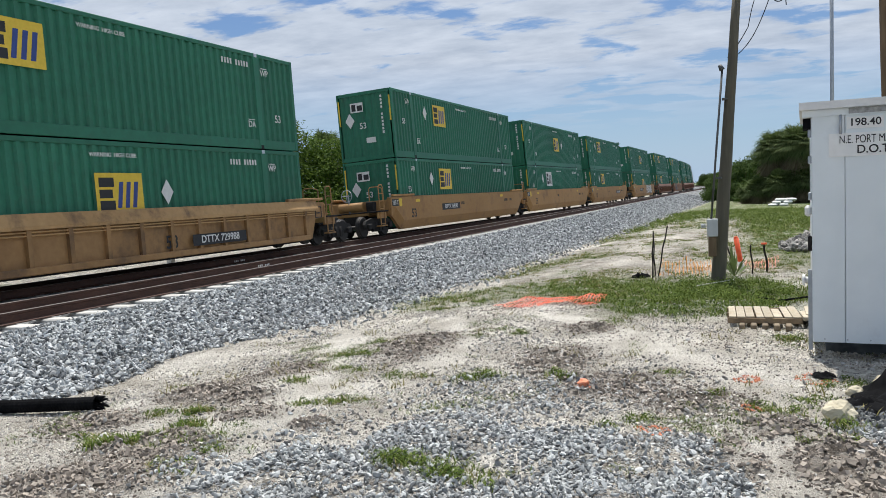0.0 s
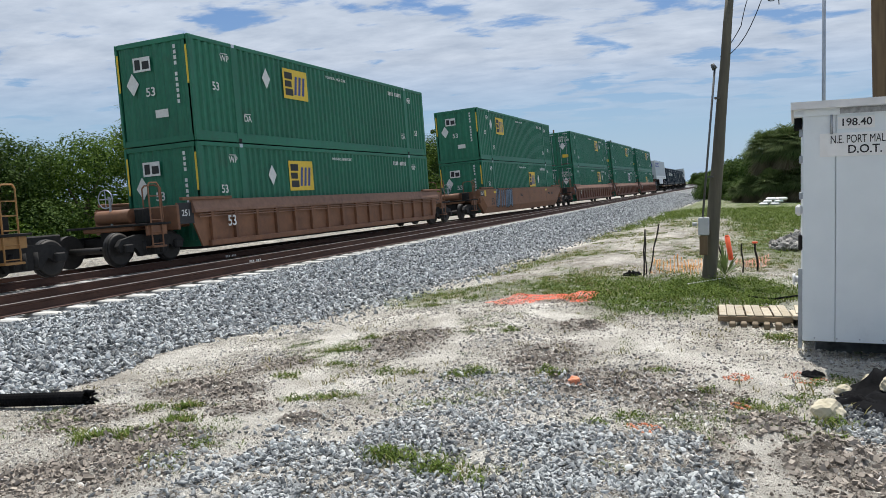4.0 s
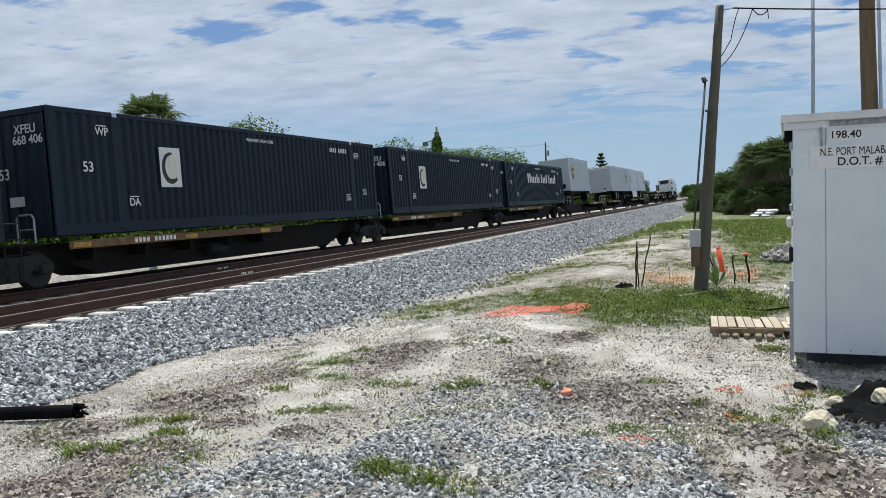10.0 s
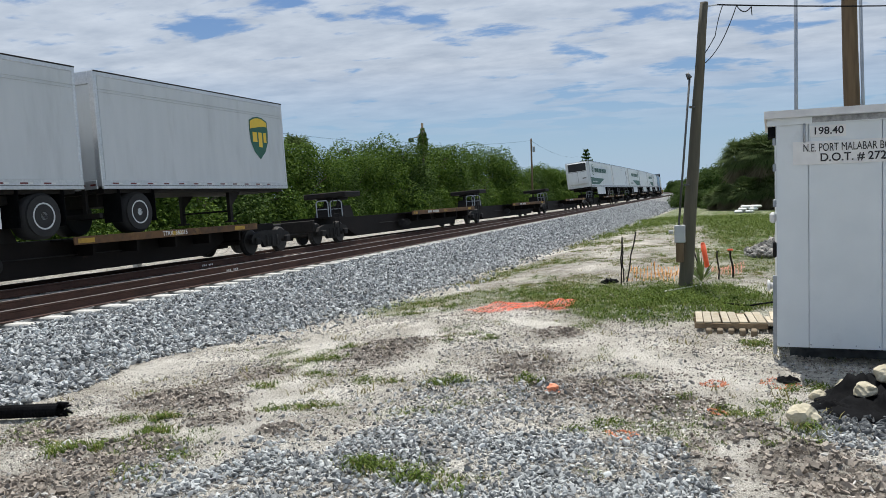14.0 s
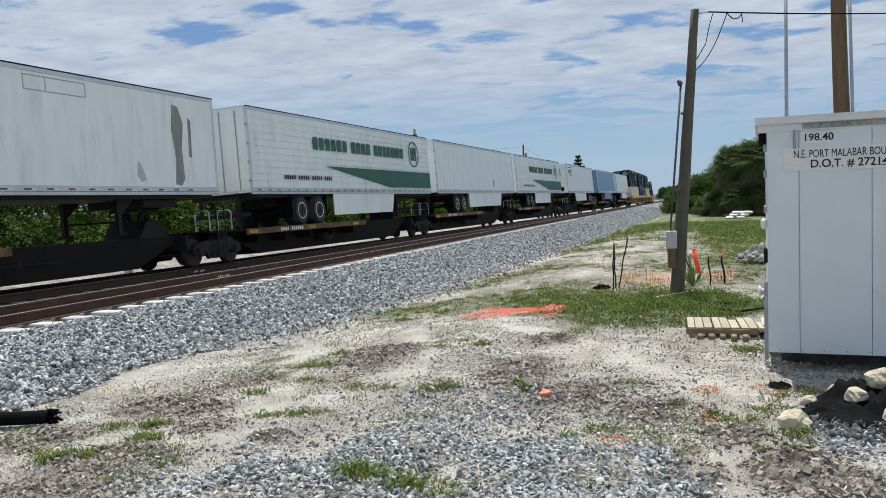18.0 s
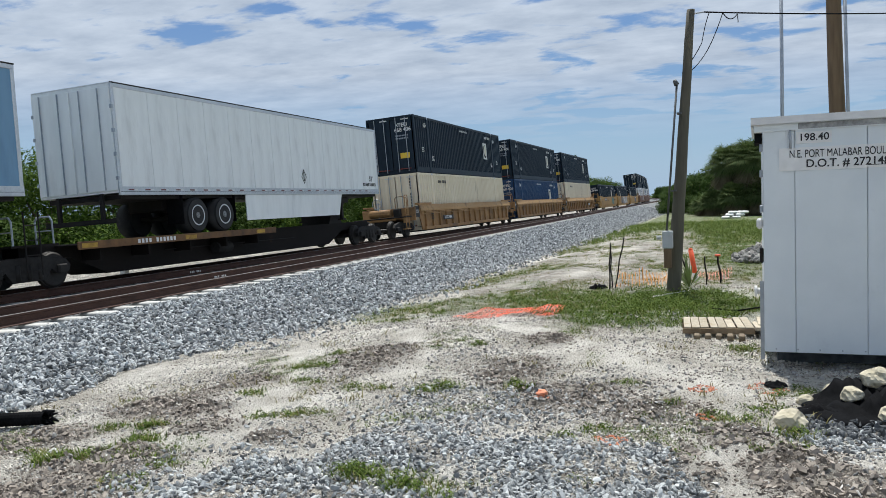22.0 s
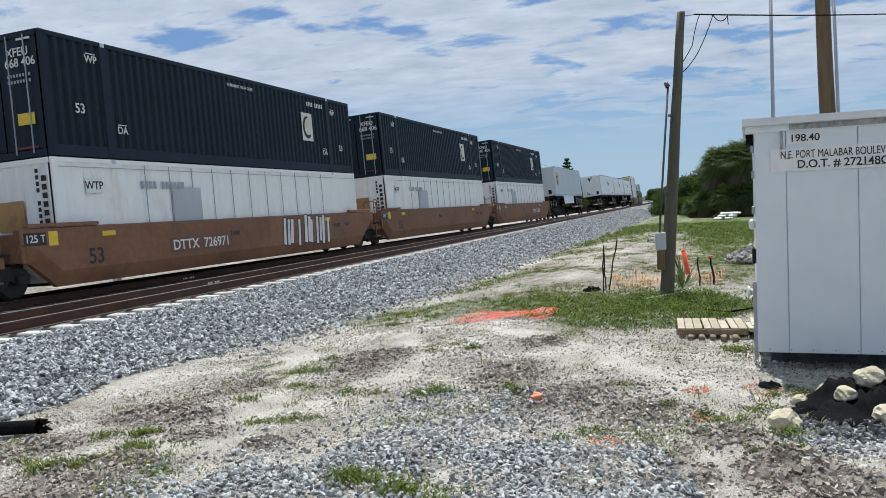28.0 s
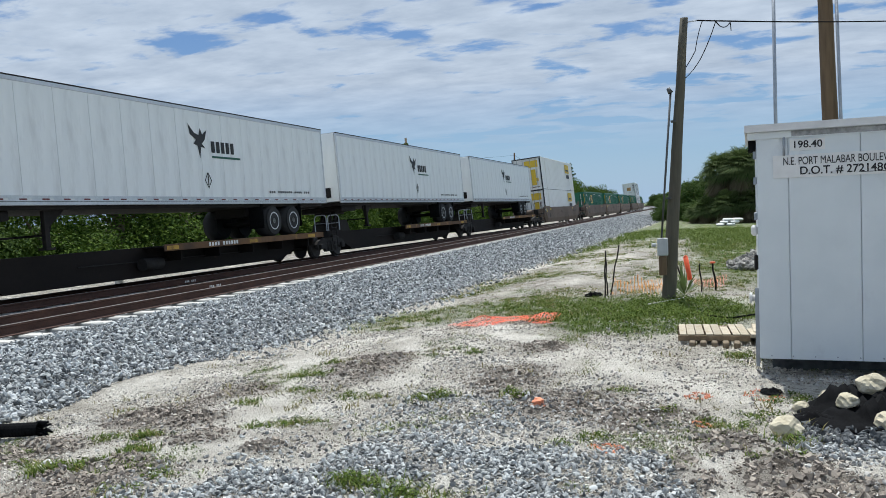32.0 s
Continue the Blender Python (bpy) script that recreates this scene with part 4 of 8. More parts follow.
def netting(name, label, corners, nx, ny, material, lift, seed, parent=None):
    """A crumpled sheet of net: narrow strips both ways."""
    r = random.Random(seed)
    a, b, c, d = [Vector(v) for v in corners]
    grid = []
    for i in range(nx + 1):
        row = []
        for j in range(ny + 1):
            p = a.lerp(b, i / nx).lerp(d.lerp(c, i / nx), j / ny)
            z = lift * (0.5 + noise.noise((p.x * 2.1 + seed, p.y * 2.1, 0)) + 0.5 * noise.noise((p.x * 6, p.y * 6, seed)))
            row.append(p + Vector((r.uniform(-0.012, 0.012), r.uniform(-0.012, 0.012), max(z, 0.01))))
        grid.append(row)
    verts, faces = [], []

    def strip(p, q, w):
        side = Vector((0, 0, 1)).cross(q - p)
        side = side.normalized() * w if side.length > 1e-6 else Vector((w, 0, 0))
        k = len(verts)
        verts.extend([p - side, p + side, q + side, q - side])
        faces.append((k, k + 1, k + 2, k + 3))

    for i in range(nx + 1):
        for j in range(ny + 1):
            rag = min(i / nx, 1 - i / nx, j / ny, 1 - j / ny) + 0.16 * noise.noise((i * 0.31, j * 0.31, seed + 2.0))
            if rag < -0.01:
                continue
            cord = 0.006 if nx < 20 else 0.0066 + 0.006 * abs(noise.noise((i * 0.2, j * 0.2, seed)))
            if i < nx:
                strip(grid[i][j], grid[i + 1][j], cord)
            if j < ny:
                strip(grid[i][j], grid[i][j + 1], cord)
    return tagged(bulk(name, verts, faces, material, parent), label, "safety netting")


netting("safety_netting", "crumpled orange plastic safety netting lying on the sand", [(10.45, 3.55, 0), (10.95, 2.18, 0), (11.8, 2.22, 0), (11.55, 3.25, 0)], 25, 13, ORANGE, 0.08, 3)
netting("safety_netting", "collapsed orange netting lying in grass round the pole", [(14.3, 1.75, 0), (14.4, 0.75, 0), (15.9, 0.95, 0), (16.0, 1.9, 0)], 15, 13, surface("faded_orange_net", (0.50, 0.20, 0.03), (0.62, 0.30, 0.06), 9, 1, 0.6), 0.19, 5)
netting("safety_netting", "torn orange netting on the cleared earth behind stakes", [(15.8, 0.5, 0), (15.8, -0.2, 0), (17.2, -0.2, 0), (17.2, 0.5, 0)], 12, 16, surface("pale_orange_net", (0.58, 0.22, 0.14), (0.70, 0.32, 0.22), 9, 1, 0.7), 0.12, 9)


def pallet():
    top = thing("pallet", "pale raw timber pallet lying beside the shed", "pallet")
    top.matrix_basis = pose(9.60, -0.36, 0.03, 0, 1.5, 3)
    for i in range(8):
        part("deck_board", slab(0.012 * (i % 3), 0.008 + i * 0.098, 0.062, 0.98 - 0.02 * (i % 2) - 0.25 * (i == 2), 0.098 + i * 0.098 - 0.012 * (i % 3 == 1), 0.080, 0.004), PLANK, top)
    for x in (0.0, 0.46, 0.93):
        part("stringer", slab(x, 0.0, 0.0, x + 0.045, 0.79, 0.061, 0.004), BOARDBROWN, top, "brown stained stringer")
    part("split_board", slab(-0.02, -0.07, 0.04, 0.5, -0.005, 0.085, 0.006), PLANK, top)
    return top


pallet()
for i in range(5):
    bk = part("brick", slab(9.42, -0.17 + i * 0.083, -0.03, 9.60, -0.105 + i * 0.083, 0.042, 0.010), BRICK)
    tagged(bk, "worn brown block end lying under the pallet's edge", "brick", "blocks by the pallet")
    bk.rotation_euler = (0, 0, 0.004 * (i - 2))
tagged(part("loose_board", slab(9.75, -0.52, 0.10, 10.35, -0.40, 0.125, 0.004), PLANK), "short pale board beside the pallet", "board")
bm = bmesh.new()
pipe_through(bm, [(11.35, 0.12, 0.08), (11.3, -0.2, 0.06), (11.45, -0.5, 0.09)], 0.013, 8)
tagged(part("black_hose", bm, BLACKPLASTIC), "thin black hose behind the pallet", "hose")

# corrugated drain pipe
dp = thing("drain_pipe", "black corrugated plastic drain pipe with a torn end", "pipe")
A, B = Vector((5.46, 5.76, 0.0)), Vector((5.0, 7.6, 0.02))
A.z, B.z = ground_z(A.x, A.y) + 0.075, ground_z(B.x, B.y) + 0.10
bm = bmesh.new()
n = 60
axis = (B - A).normalized()
across = Vector((0, 0, 1)).cross(axis).normalized()
rise = axis.cross(across)
rings = []
for i in range(2 * n + 1):
    c, rad = A.lerp(B, i / (2 * n)), 0.060 if i % 2 else 0.064
    rings.append([bm.verts.new(c + across * rad * math.cos(0.4488 * k) + rise * rad * math.sin(0.4488 * k)) for k in range(14)])
for a, b in zip(rings, rings[1:]):
    for k in range(14):
        bm.faces.new((a[k], a[(k + 1) % 14], b[(k + 1) % 14], b[k]))
part("tube", bm, BLACKPLASTIC, dp)
bm = bmesh.new()
r_ = random.Random(2)
for i in range(12):
    a = 2 * math.pi * i / 12
    c = A + Vector((0, math.cos(a) * 0.06, math.sin(a) * 0.06))
    tube(bm, c, c + Vector((r_.uniform(-0.02, 0.06), r_.uniform(-0.09, -0.02), r_.uniform(-0.03, 0.03))), 0.022, 0.008, 5)
part("torn_end", bm, BLACKPLASTIC, dp, "ragged torn plastic end")


# ---- rocks, sacks and rubbish by the shed ----
def rock(name, label, x, y, size, seed, material=PALEROCK, flat=0.75, category="rock"):
    bm = bmesh.new()
    bmesh.ops.create_icosphere(bm, subdivisions=3, radius=1)
    for v in bm.verts:
        d = 1 + 0.32 * noise.noise(v.co * 1.1 + Vector((seed, 0, 0))) + 0.16 * noise.noise(v.co * 2.6 + Vector((0, seed, 0))) + 0.05 * noise.noise(v.co * 7)
        v.co = Vector((v.co.x * size * d * 1.1, v.co.y * size * d, v.co.z * size * d * flat))
    ob = tagged(part(name, bm, material), label, category)
    ob.location = (x, y, ground_z(x, y) + size * flat * 0.62)
    return ob


rock("limestone_rock", "rounded cream limestone rock on sandy ground", 5.94, -0.45, 0.105, 1)
for i, (x, y, z) in enumerate(((6.98, -0.84, 0.075), (6.14, -1.14, 0.115), (6.62, -0.60, 0.06), (7.15, -1.45, 0.14))):
    rock("limestone_rock", "cream limestone rock in a heap beside black sheeting", x, y, z, i * 7 + 3)


for x, y, lift, size, seed in ((6.72, -1.10, 0.20, 0.10, 41), (6.40, -0.90, 0.13, 0.075, 47), (6.80, -1.36, 0.16, 0.11, 52)):
    top_rock = rock("limestone_rock", "cream limestone rock lying on black plastic sheeting", x, y, size, seed)
    top_rock.location.z = ground_z(x, y) + lift


def sheet(name, label, cx, cy, rx, ry, h, seed):
    n = 26
    verts, faces = [], []
    for i in range(n + 1):
        for j in range(n + 1):
            u, v = i / n * 2 - 1, j / n * 2 - 1
            ud, vd = u * math.sqrt(1 - v * v / 2), v * math.sqrt(1 - u * u / 2)
            x, y = cx + ud * rx * (1 + 0.25 * noise.noise((u * 2, v * 2, seed))), cy + vd * ry * (1 + 0.25 * noise.noise((u * 2, v * 2, seed + 5)))
            bulge = max(0.0, 1 - u * u) * max(0.0, 1 - v * v)
            z = ground_z(x, y) + 0.015 + h * bulge * (0.75 + 0.9 * noise.noise((u * 2.2, v * 2.2, seed))) + 0.75 * h * bulge * abs(noise.noise((u * 5, v * 8, seed))) - 0.3 * h * bulge
            verts.append((x, y, z))
    for i in range(n):
        for j in range(n):
            faces.append((i * (n + 1) + j, (i + 1) * (n + 1) + j, (i + 1) * (n + 1) + j + 1, i * (n + 1) + j + 1))
    ob = bulk(name, verts, faces, BLACKPLASTIC)
    for f in ob.data.polygons:
        f.use_smooth = True
    mod = ob.modifiers.new("thick", "SOLIDIFY")
    mod.thickness = 0.006
    return tagged(ob, label, "plastic sheet" if name != "rag" else "rag")


sheet("plastic_sheeting", "crumpled black plastic sheeting over a heap of rocks", 6.50, -0.96, 0.50, 0.40, 0.20, 4)
sheet("plastic_sheeting", "black plastic sheeting trailing off the rock heap", 6.30, -0.72, 0.20, 0.20, 0.07, 21)
sheet("plastic_sheeting", "dark plastic sheeting behind the rock heap", 7.05, -1.15, 0.30, 0.30, 0.12, 33)
sheet("plastic_sheeting", "scrap of black plastic on the ground by the shed", 7.1, -0.42, 0.09, 0.09, 0.045, 8)
cs, ss = [], []
for i in range(300):
    a, r = rng.uniform(0, 6.28), rng.random() ** 0.6
    x, y = 6.10 + 0.42 * r * math.cos(a), -0.92 + 0.48 * r * math.sin(a)
    cs.append((x, y, ground_z(x, y) + 0.02)), ss.append(rng.uniform(0.014, 0.034))
tagged(loose_stones("dark_stones", cs, ss, DARKSTONE), "dark grey broken stones round the rock heap", "stones", kind="stuff")
SACKS = (54.0, -0.39)
for i in range(3):
    for j in range(2):
        bm = bmesh.new()
        block(bm, -0.4, -0.28, 0, 0.4, 0.28, 0.16, 0.07)
        b = tagged(part("sandbag", bm, WHITE), "white filled sack in a small stack on grass", "sack", "sacks stacked on the grass")
        b.matrix_basis = pose(SACKS[0] + 0.1 * i, SACKS[1] - j * 0.6 - 0.2 * i, ground_z(*SACKS) + 0.155 * i, 0, 0, 10 * (j - 1) + 8 * i)

# ---- gravel, shells and small rubble in the foreground ----
cs, ss = [], []
while len(cs) < 15000:
    x, y = 3.1 + 3.6 * rng.random(), -1.3 + 5.0 * rng.random()
    if rng.random() < gravelly(x, y) ** 1.5 * (0.15 + 1.5 * max(0, noise.noise((x * 2.2, y * 2.2, 7.0)) + 0.25)):
        cs.append((x, y, ground_z(x, y) + 0.002 + 0.018 * rng.random() ** 2)), ss.append(0.007 + 0.017 * rng.random() ** 1.7)
tagged(loose_stones("gravel", cs, ss, GRAVEL_STONE), "loose grey gravel in patches on the sand", "gravel", kind="stuff")
cs, ss = [], []
while len(cs) < 17000:
    x = 3 + 12 * rng.random() ** 1.3
    y = -1.2 + (7.6 + 0.1 * x) * rng.random()
    if rng.random() < 0.25 + 1.5 * noise.noise((x * 1.1, y * 1.1, 17.0)) - 0.8 * grassy(x, y) - 0.6 * trodden(x, y):
        cs.append((x, y, ground_z(x, y) + 0.002)), ss.append(rng.uniform(0.003, 0.010) * (1 + 0.06 * x))
tagged(loose_stones("pebbles", cs, ss, SHELL, rounded=False), "pale pebbles and shell bits strewn over the sand", "pebbles", kind="stuff")
cs, ss = [], []
while len(cs) < 24000:
    x, y = 3 + 8 * rng.random() ** 1.25, -1.3 + 7.8 * rng.random()
    if rng.random() < heaped(x, y) * 0.95 + (1 - trodden(x, y)) * 0.06 + 0.8 * max(0, noise.noise((x * 1.1, y * 1.1, 33.0))):
        cs.append((x, y, ground_z(x, y) + 0.003)), ss.append(0.004 + 0.016 * rng.random() ** 2.6 * (0.45 + heaped(x, y)))
tagged(loose_stones("clods", cs, ss, stone_paint("dry_earth_clod", (0.088, 0.073, 0.060), (0.44, 0.385, 0.325)), squash=1.1, rounded=False), "dry grey-brown clods of earth", "clods", kind="stuff")
cs, ss = [], []
while len(cs) < 9000:
    x, y = 3.4 + 8 * rng.random() ** 1.2, -1.2 + 7.4 * rng.random()
    w = (0.10 + 1.2 * max(0, noise.noise((x * 0.9, y * 0.9, 71.0)) + 0.1)) * (1 - 0.8 * trodden(x, y)) + 0.8 * patch(x, y, 6.0, 1.6, 1.2, 1.2, 0.7)
    if line_y(x) - y > toe(x) + 0.2 and rng.random() < w:
        cs.append((x, y, ground_z(x, y) + 0.004)), ss.append(0.006 + 0.017 * rng.random() ** 2.5)
tagged(loose_stones("rubble", cs, ss, stone_paint("grey_rubble", (0.06, 0.06, 0.058), (0.66, 0.64, 0.60))), "small grey and white stones strewn over the sand", "stones", kind="stuff")
cs, ss = [], []
for i in range(420):
    a, r = rng.uniform(0, 6.28), rng.random() ** 0.6
    x, y = 20.6 + 1.3 * r * math.cos(a), -1.0 + 0.75 * r * math.sin(a)
    cs.append((x, y, ground_z(x, y) + 0.42 * (1 - r) ** 1.2 + 0.03)), ss.append(rng.uniform(0.04, 0.11))
tagged(loose_stones("rubble_heap", cs, ss, stone_paint("broken_concrete", (0.10, 0.10, 0.10), (0.46, 0.44, 0.40))), "small heap of broken grey rubble behind the shed", "rubble", kind="stuff")
bm = bmesh.new()
for i in range(14):
    a, b = Vector((12.85, 1.02, 0.05)).lerp(Vector((13.55, 0.50, 0.07)), i / 14), Vector((12.85, 1.02, 0.05)).lerp(Vector((13.55, 0.50, 0.07)), (i + 0.8) / 14)
    tube(bm, a, b, 0.009, 0.011, 6)
tagged(part("rope", bm, PALE), "short frayed white rope lying in the grass", "rope")
sheet("rag", "black rag lying in grass by the stakes", 14.25, 2.08, 0.10, 0.16, 0.12, 14)
bm = bmesh.new()
block(bm, -0.28, -0.09, 0, 0.28, 0.09, 0.03, 0.01)
ym = tagged(part("painted_board", bm, YELLOW), "short yellow-painted board lying between the tracks", "board")
ym.matrix_basis = Matrix.Translation(Vector((13.72, 15.22, -0.215))) @ pose(0, 0, 0, 0, 0, -40)
rock("white_stone", "small white stone on the sand", 4.55, 4.75, 0.035, 12, PALE, category="stone")
for x, y, r in ((6.31, 1.4, 0.05), (6.9, 0.15, 0.10), (6.05, 0.12, 0.06), (7.05, -0.35, 0.14), (5.35, 0.72, 0.10)):
    n = 14
    vs = [(x + r * (0.6 + 0.5 * random.random()) * math.cos(6.283 * i / n), y + r * (0.6 + 0.5 * random.random()) * math.sin(6.283 * i / n)) for i in range(n)]
    cs = [(a + random.uniform(-r, r) * 0.3, b + random.uniform(-r, r) * 0.3, ground_z(a, b) + 0.004) for a, b in vs * 7]
    tagged(loose_stones("paint_splash", cs, [0.007] * len(cs), surface("orange_survey_paint", (0.72, 0.24, 0.12), (0.85, 0.36, 0.22), 20, 4, 0.8)), "stones sprayed with orange survey paint", "survey mark", kind="stuff")
rock("orange_lump", "small orange-sprayed lump of stone on the sand", 6.31, 1.40, 0.045, 31, bpy.data.materials["orange_survey_paint"], category="stone")


# ---- grass ----
def blades(name, label, tufts, material, seed):
    r = random.Random(seed)
    verts, tris = [], []
    for x, y, h, k in tufts:
        z = ground_z(x, y) - 0.01
        for _ in range(k):
            a, lean = r.uniform(0, 6.283), r.uniform(0.5, 1.9)
            bx, by = x + r.gauss(0, 0.4 * h + 0.015), y + r.gauss(0, 0.4 * h + 0.015)
            hh = h * r.uniform(0.5, 1.15)
            w = 0.003 + 0.045 * h * r.uniform(0.4, 1)
            dx, dy = math.cos(a) * lean * hh, math.sin(a) * lean * hh
            sx, sy = -math.sin(a) * w, math.cos(a) * w
            i = len(verts)
            verts += [(bx - sx, by - sy, z), (bx + sx, by + sy, z), (bx + dx * 0.45 + sx * 0.7, by + dy * 0.45 + sy * 0.7, z + hh * 0.62),
                      (bx + dx * 0.45 - sx * 0.7, by + dy * 0.45 - sy * 0.7, z + hh * 0.62), (bx + dx, by + dy, z + hh * 0.95)]
            tris += [(i, i + 1, i + 2), (i, i + 2, i + 3), (i + 3, i + 2, i + 4)]
    return tagged(tri_mesh(name, verts, tris, material), label, "grass", kind="stuff")


tufts, dry = [], []
while len(tufts) < 10000:
    x = 9 + 40 * rng.random() ** 1.8
    y = -9 + 15 * rng.random()
    if line_y(x) - y > toe(x) + 0.6 and rng.random() < grassy(x, y) ** 1.3:
        tufts.append((x, y, rng.uniform(0.03, 0.085) * (1 + 0.5 * patch(x, y, 12.5, 0.4, 1.8, 1.6) + 1.2 * ease(22, 36, x)), 13))
spots = [(4.36, 4.5, 0.10), (4.42, 4.35, 0.08), (5.22, 4.79, 0.07), (4.74, 4.11, 0.09), (5.2, 4.35, 0.09), (3.92, 3.62, 0.06), (4.25, 3.45, 0.05), (7.57, 4.21, 0.07), (7.5, 4.0, 0.06), (6.81, 3.89, 0.06), (6.7, 3.7, 0.05),
         (6.28, 4.14, 0.06), (5.5, 3.27, 0.07), (5.45, 3.5, 0.06), (5.6, 3.1, 0.05), (6.54, 3.25, 0.06), (6.5, 3.0, 0.05), (8.23, 4.18, 0.07), (12.73, 5.16, 0.06), (12.5, 4.8, 0.06), (11.02, 4.53, 0.06), (11.2, 4.9, 0.05),
         (4.22, 1.82, 0.09), (4.3, 2.05, 0.10), (4.2, 1.6, 0.08), (4.35, 2.2, 0.06), (4.58, 4.97, 0.05), (4.49, 4.16, 0.05), (6.01, -0.09, 0.06), (6.1, 0.05, 0.05), (5.74, -0.47, 0.08), (7.02, -0.66, 0.06), (6.9, -0.45, 0.05),
         (6.71, 1.72, 0.07), (6.66, 2.33, 0.08), (6.5, 2.5, 0.07), (8.86, -0.25, 0.08), (9.1, -0.15, 0.06), (5.61, 0.81, 0.06), (5.38, 1.03, 0.05), (8.59, 2.66, 0.06), (7.04, 0.82, 0.05), (6.32, 0.38, 0.05), (5.39, -0.34, 0.05),
         (8.53, 3.08, 0.05), (8.9, 2.9, 0.05), (6.4, -0.3, 0.05)]
for cx, cy, h in spots:
    for _ in range(24):
        (tufts if rng.random() < 0.75 else dry).append((cx + rng.normal(0, 0.06), cy + rng.normal(0, 0.09), h * rng.uniform(0.3, 0.8), 11))
while len(dry) < 1500:
    x = 6 + 30 * rng.random() ** 1.5
    y = -2 + 9 * rng.random()
    if line_y(x) - y > toe(x) + 0.3 and rng.random() < 0.12 + grassy(x, y) * 0.6 + max(0, noise.noise((x * 0.8, y * 0.8, 40.0))) * 0.6:
        dry.append((x, y, rng.uniform(0.03, 0.09), 7))
while len(tufts) < 13600:
    x, y = 4.2 + 8.5 * rng.random(), -1.0 + 7.0 * rng.random()
    w = noise.noise((x * 0.8, y * 0.8, 51.0)) + 0.6 * noise.noise((x * 2.6, y * 2.6, 52.0))
    if line_y(x) - y > toe(x) + 0.4 and gravelly(x, y) < 0.5 and w > 0.30 and rng.random() < (w - 0.25) * 1.6:
        tufts.append((x, y, rng.uniform(0.012, 0.035), 7))
while len(tufts) < 17000:
    x, y = 13 + 24 * rng.random() ** 1.4, -0.5 + 7.5 * rng.random()
    w = noise.noise((x * 0.4, y * 0.9, 61.0)) + 0.5 * noise.noise((x * 1.6, y * 2.6, 62.0))
    if line_y(x) - y > toe(x) + 0.3 and w > 0.12:
        (tufts if rng.random() < 0.6 else dry).append((x, y, rng.uniform(0.02, 0.05), 9))
blades("grass", "short green grass and weeds", tufts, GRASS, 1)
blades("dry_grass", "sparse yellowing grass", dry, DRYGRASS, 2)


# ---- trees ----
def leaf_cloud(k, blobs, size, seed):
    """Many small bent leaves on and in a group of rounded clumps."""
    r = np.random.default_rng(seed)
    w = np.array([b[3] ** 2 for b in blobs])
    pick = r.choice(len(blobs), k, p=w / w.sum())
    d = r.normal(0, 1, (k, 3))
    d /= np.linalg.norm(d, axis=1)[:, None]
    bl = np.array(blobs)[pick]
    wob = np.array([1 + 0.30 * noise.noise(Vector(v) * 2.0 + Vector((float(b[0]), float(b[1]), 0))) + 0.18 * noise.noise(Vector(v) * 5.0 + Vector((0, float(b[2]), 0))) for v, b in zip(d, bl)])
    depth = 1 - 0.30 * r.random(k) ** 2
    c = bl[:, :3] + d * (bl[:, 3] * wob * depth)[:, None] * np.array([1, 1, 0.85])
    up = d * 0.6 + r.normal(0, 0.42, (k, 3)) + np.array([0, 0, 0.65])
    up /= np.linalg.norm(up, axis=1)[:, None]
    a = np.cross(up, r.normal(0, 1, (k, 3)))
    a /= np.linalg.norm(a, axis=1)[:, None]
    b = np.cross(up, a)
    s = (size * r.uniform(0.6, 1.3, k))[:, None]
    v = np.stack([c - a * s, c + b * s * 0.5 - up * s * 0.12, c + a * s, c - b * s * 0.5 - up * s * 0.12], 1)
    t = np.array([(0, 1, 3), (1, 2, 3)])[None] + (np.arange(k) * 4)[:, None, None]
    return v.reshape(-1, 3), t.reshape(-1, 3)


def broad_tree(label, height, width, seed, k, size, material=LEAF):
    r = random.Random(seed)
    top = thing("tree", label, "tree")
    blobs = []
    for i in range(22):
        a = r.uniform(0, 6.28)
        z = height * r.uniform(0.2, 0.86)
        rad = width * 0.5 * r.uniform(0.2, 0.85) * (1.1 - 0.5 * (z / height) ** 2)
        blobs.append((rad * math.cos(a), rad * math.sin(a), z, width * r.uniform(0.10, 0.19)))
    blobs.append((0, 0, height * 0.66, width * 0.26))
    blobs.append((0, 0, height * 0.38, width * 0.30))
    for i in range(5):
        a = 1.26 * i
        blobs.append((width * 0.36 * math.cos(a), width * 0.36 * math.sin(a), height * 0.20, width * 0.22))
    bm = bmesh.new()
    tube(bm, (0, 0, -0.4), (0.05, 0, height * 0.35), width * 0.035, width * 0.022, 9)
    part("trunk", bm, BARK, top)
    for x, y, z, rad in blobs[:8]:
        bm = bmesh.new()
        tube(bm, (0.03, 0, height * 0.28), (x * 0.8, y * 0.8, z), width * 0.016, width * 0.004, 6)
        part("limb", bm, BARK, top)
    v, t = leaf_cloud(k, blobs, size, seed)
    tri_mesh("crown", v, t, material, top)
    return top


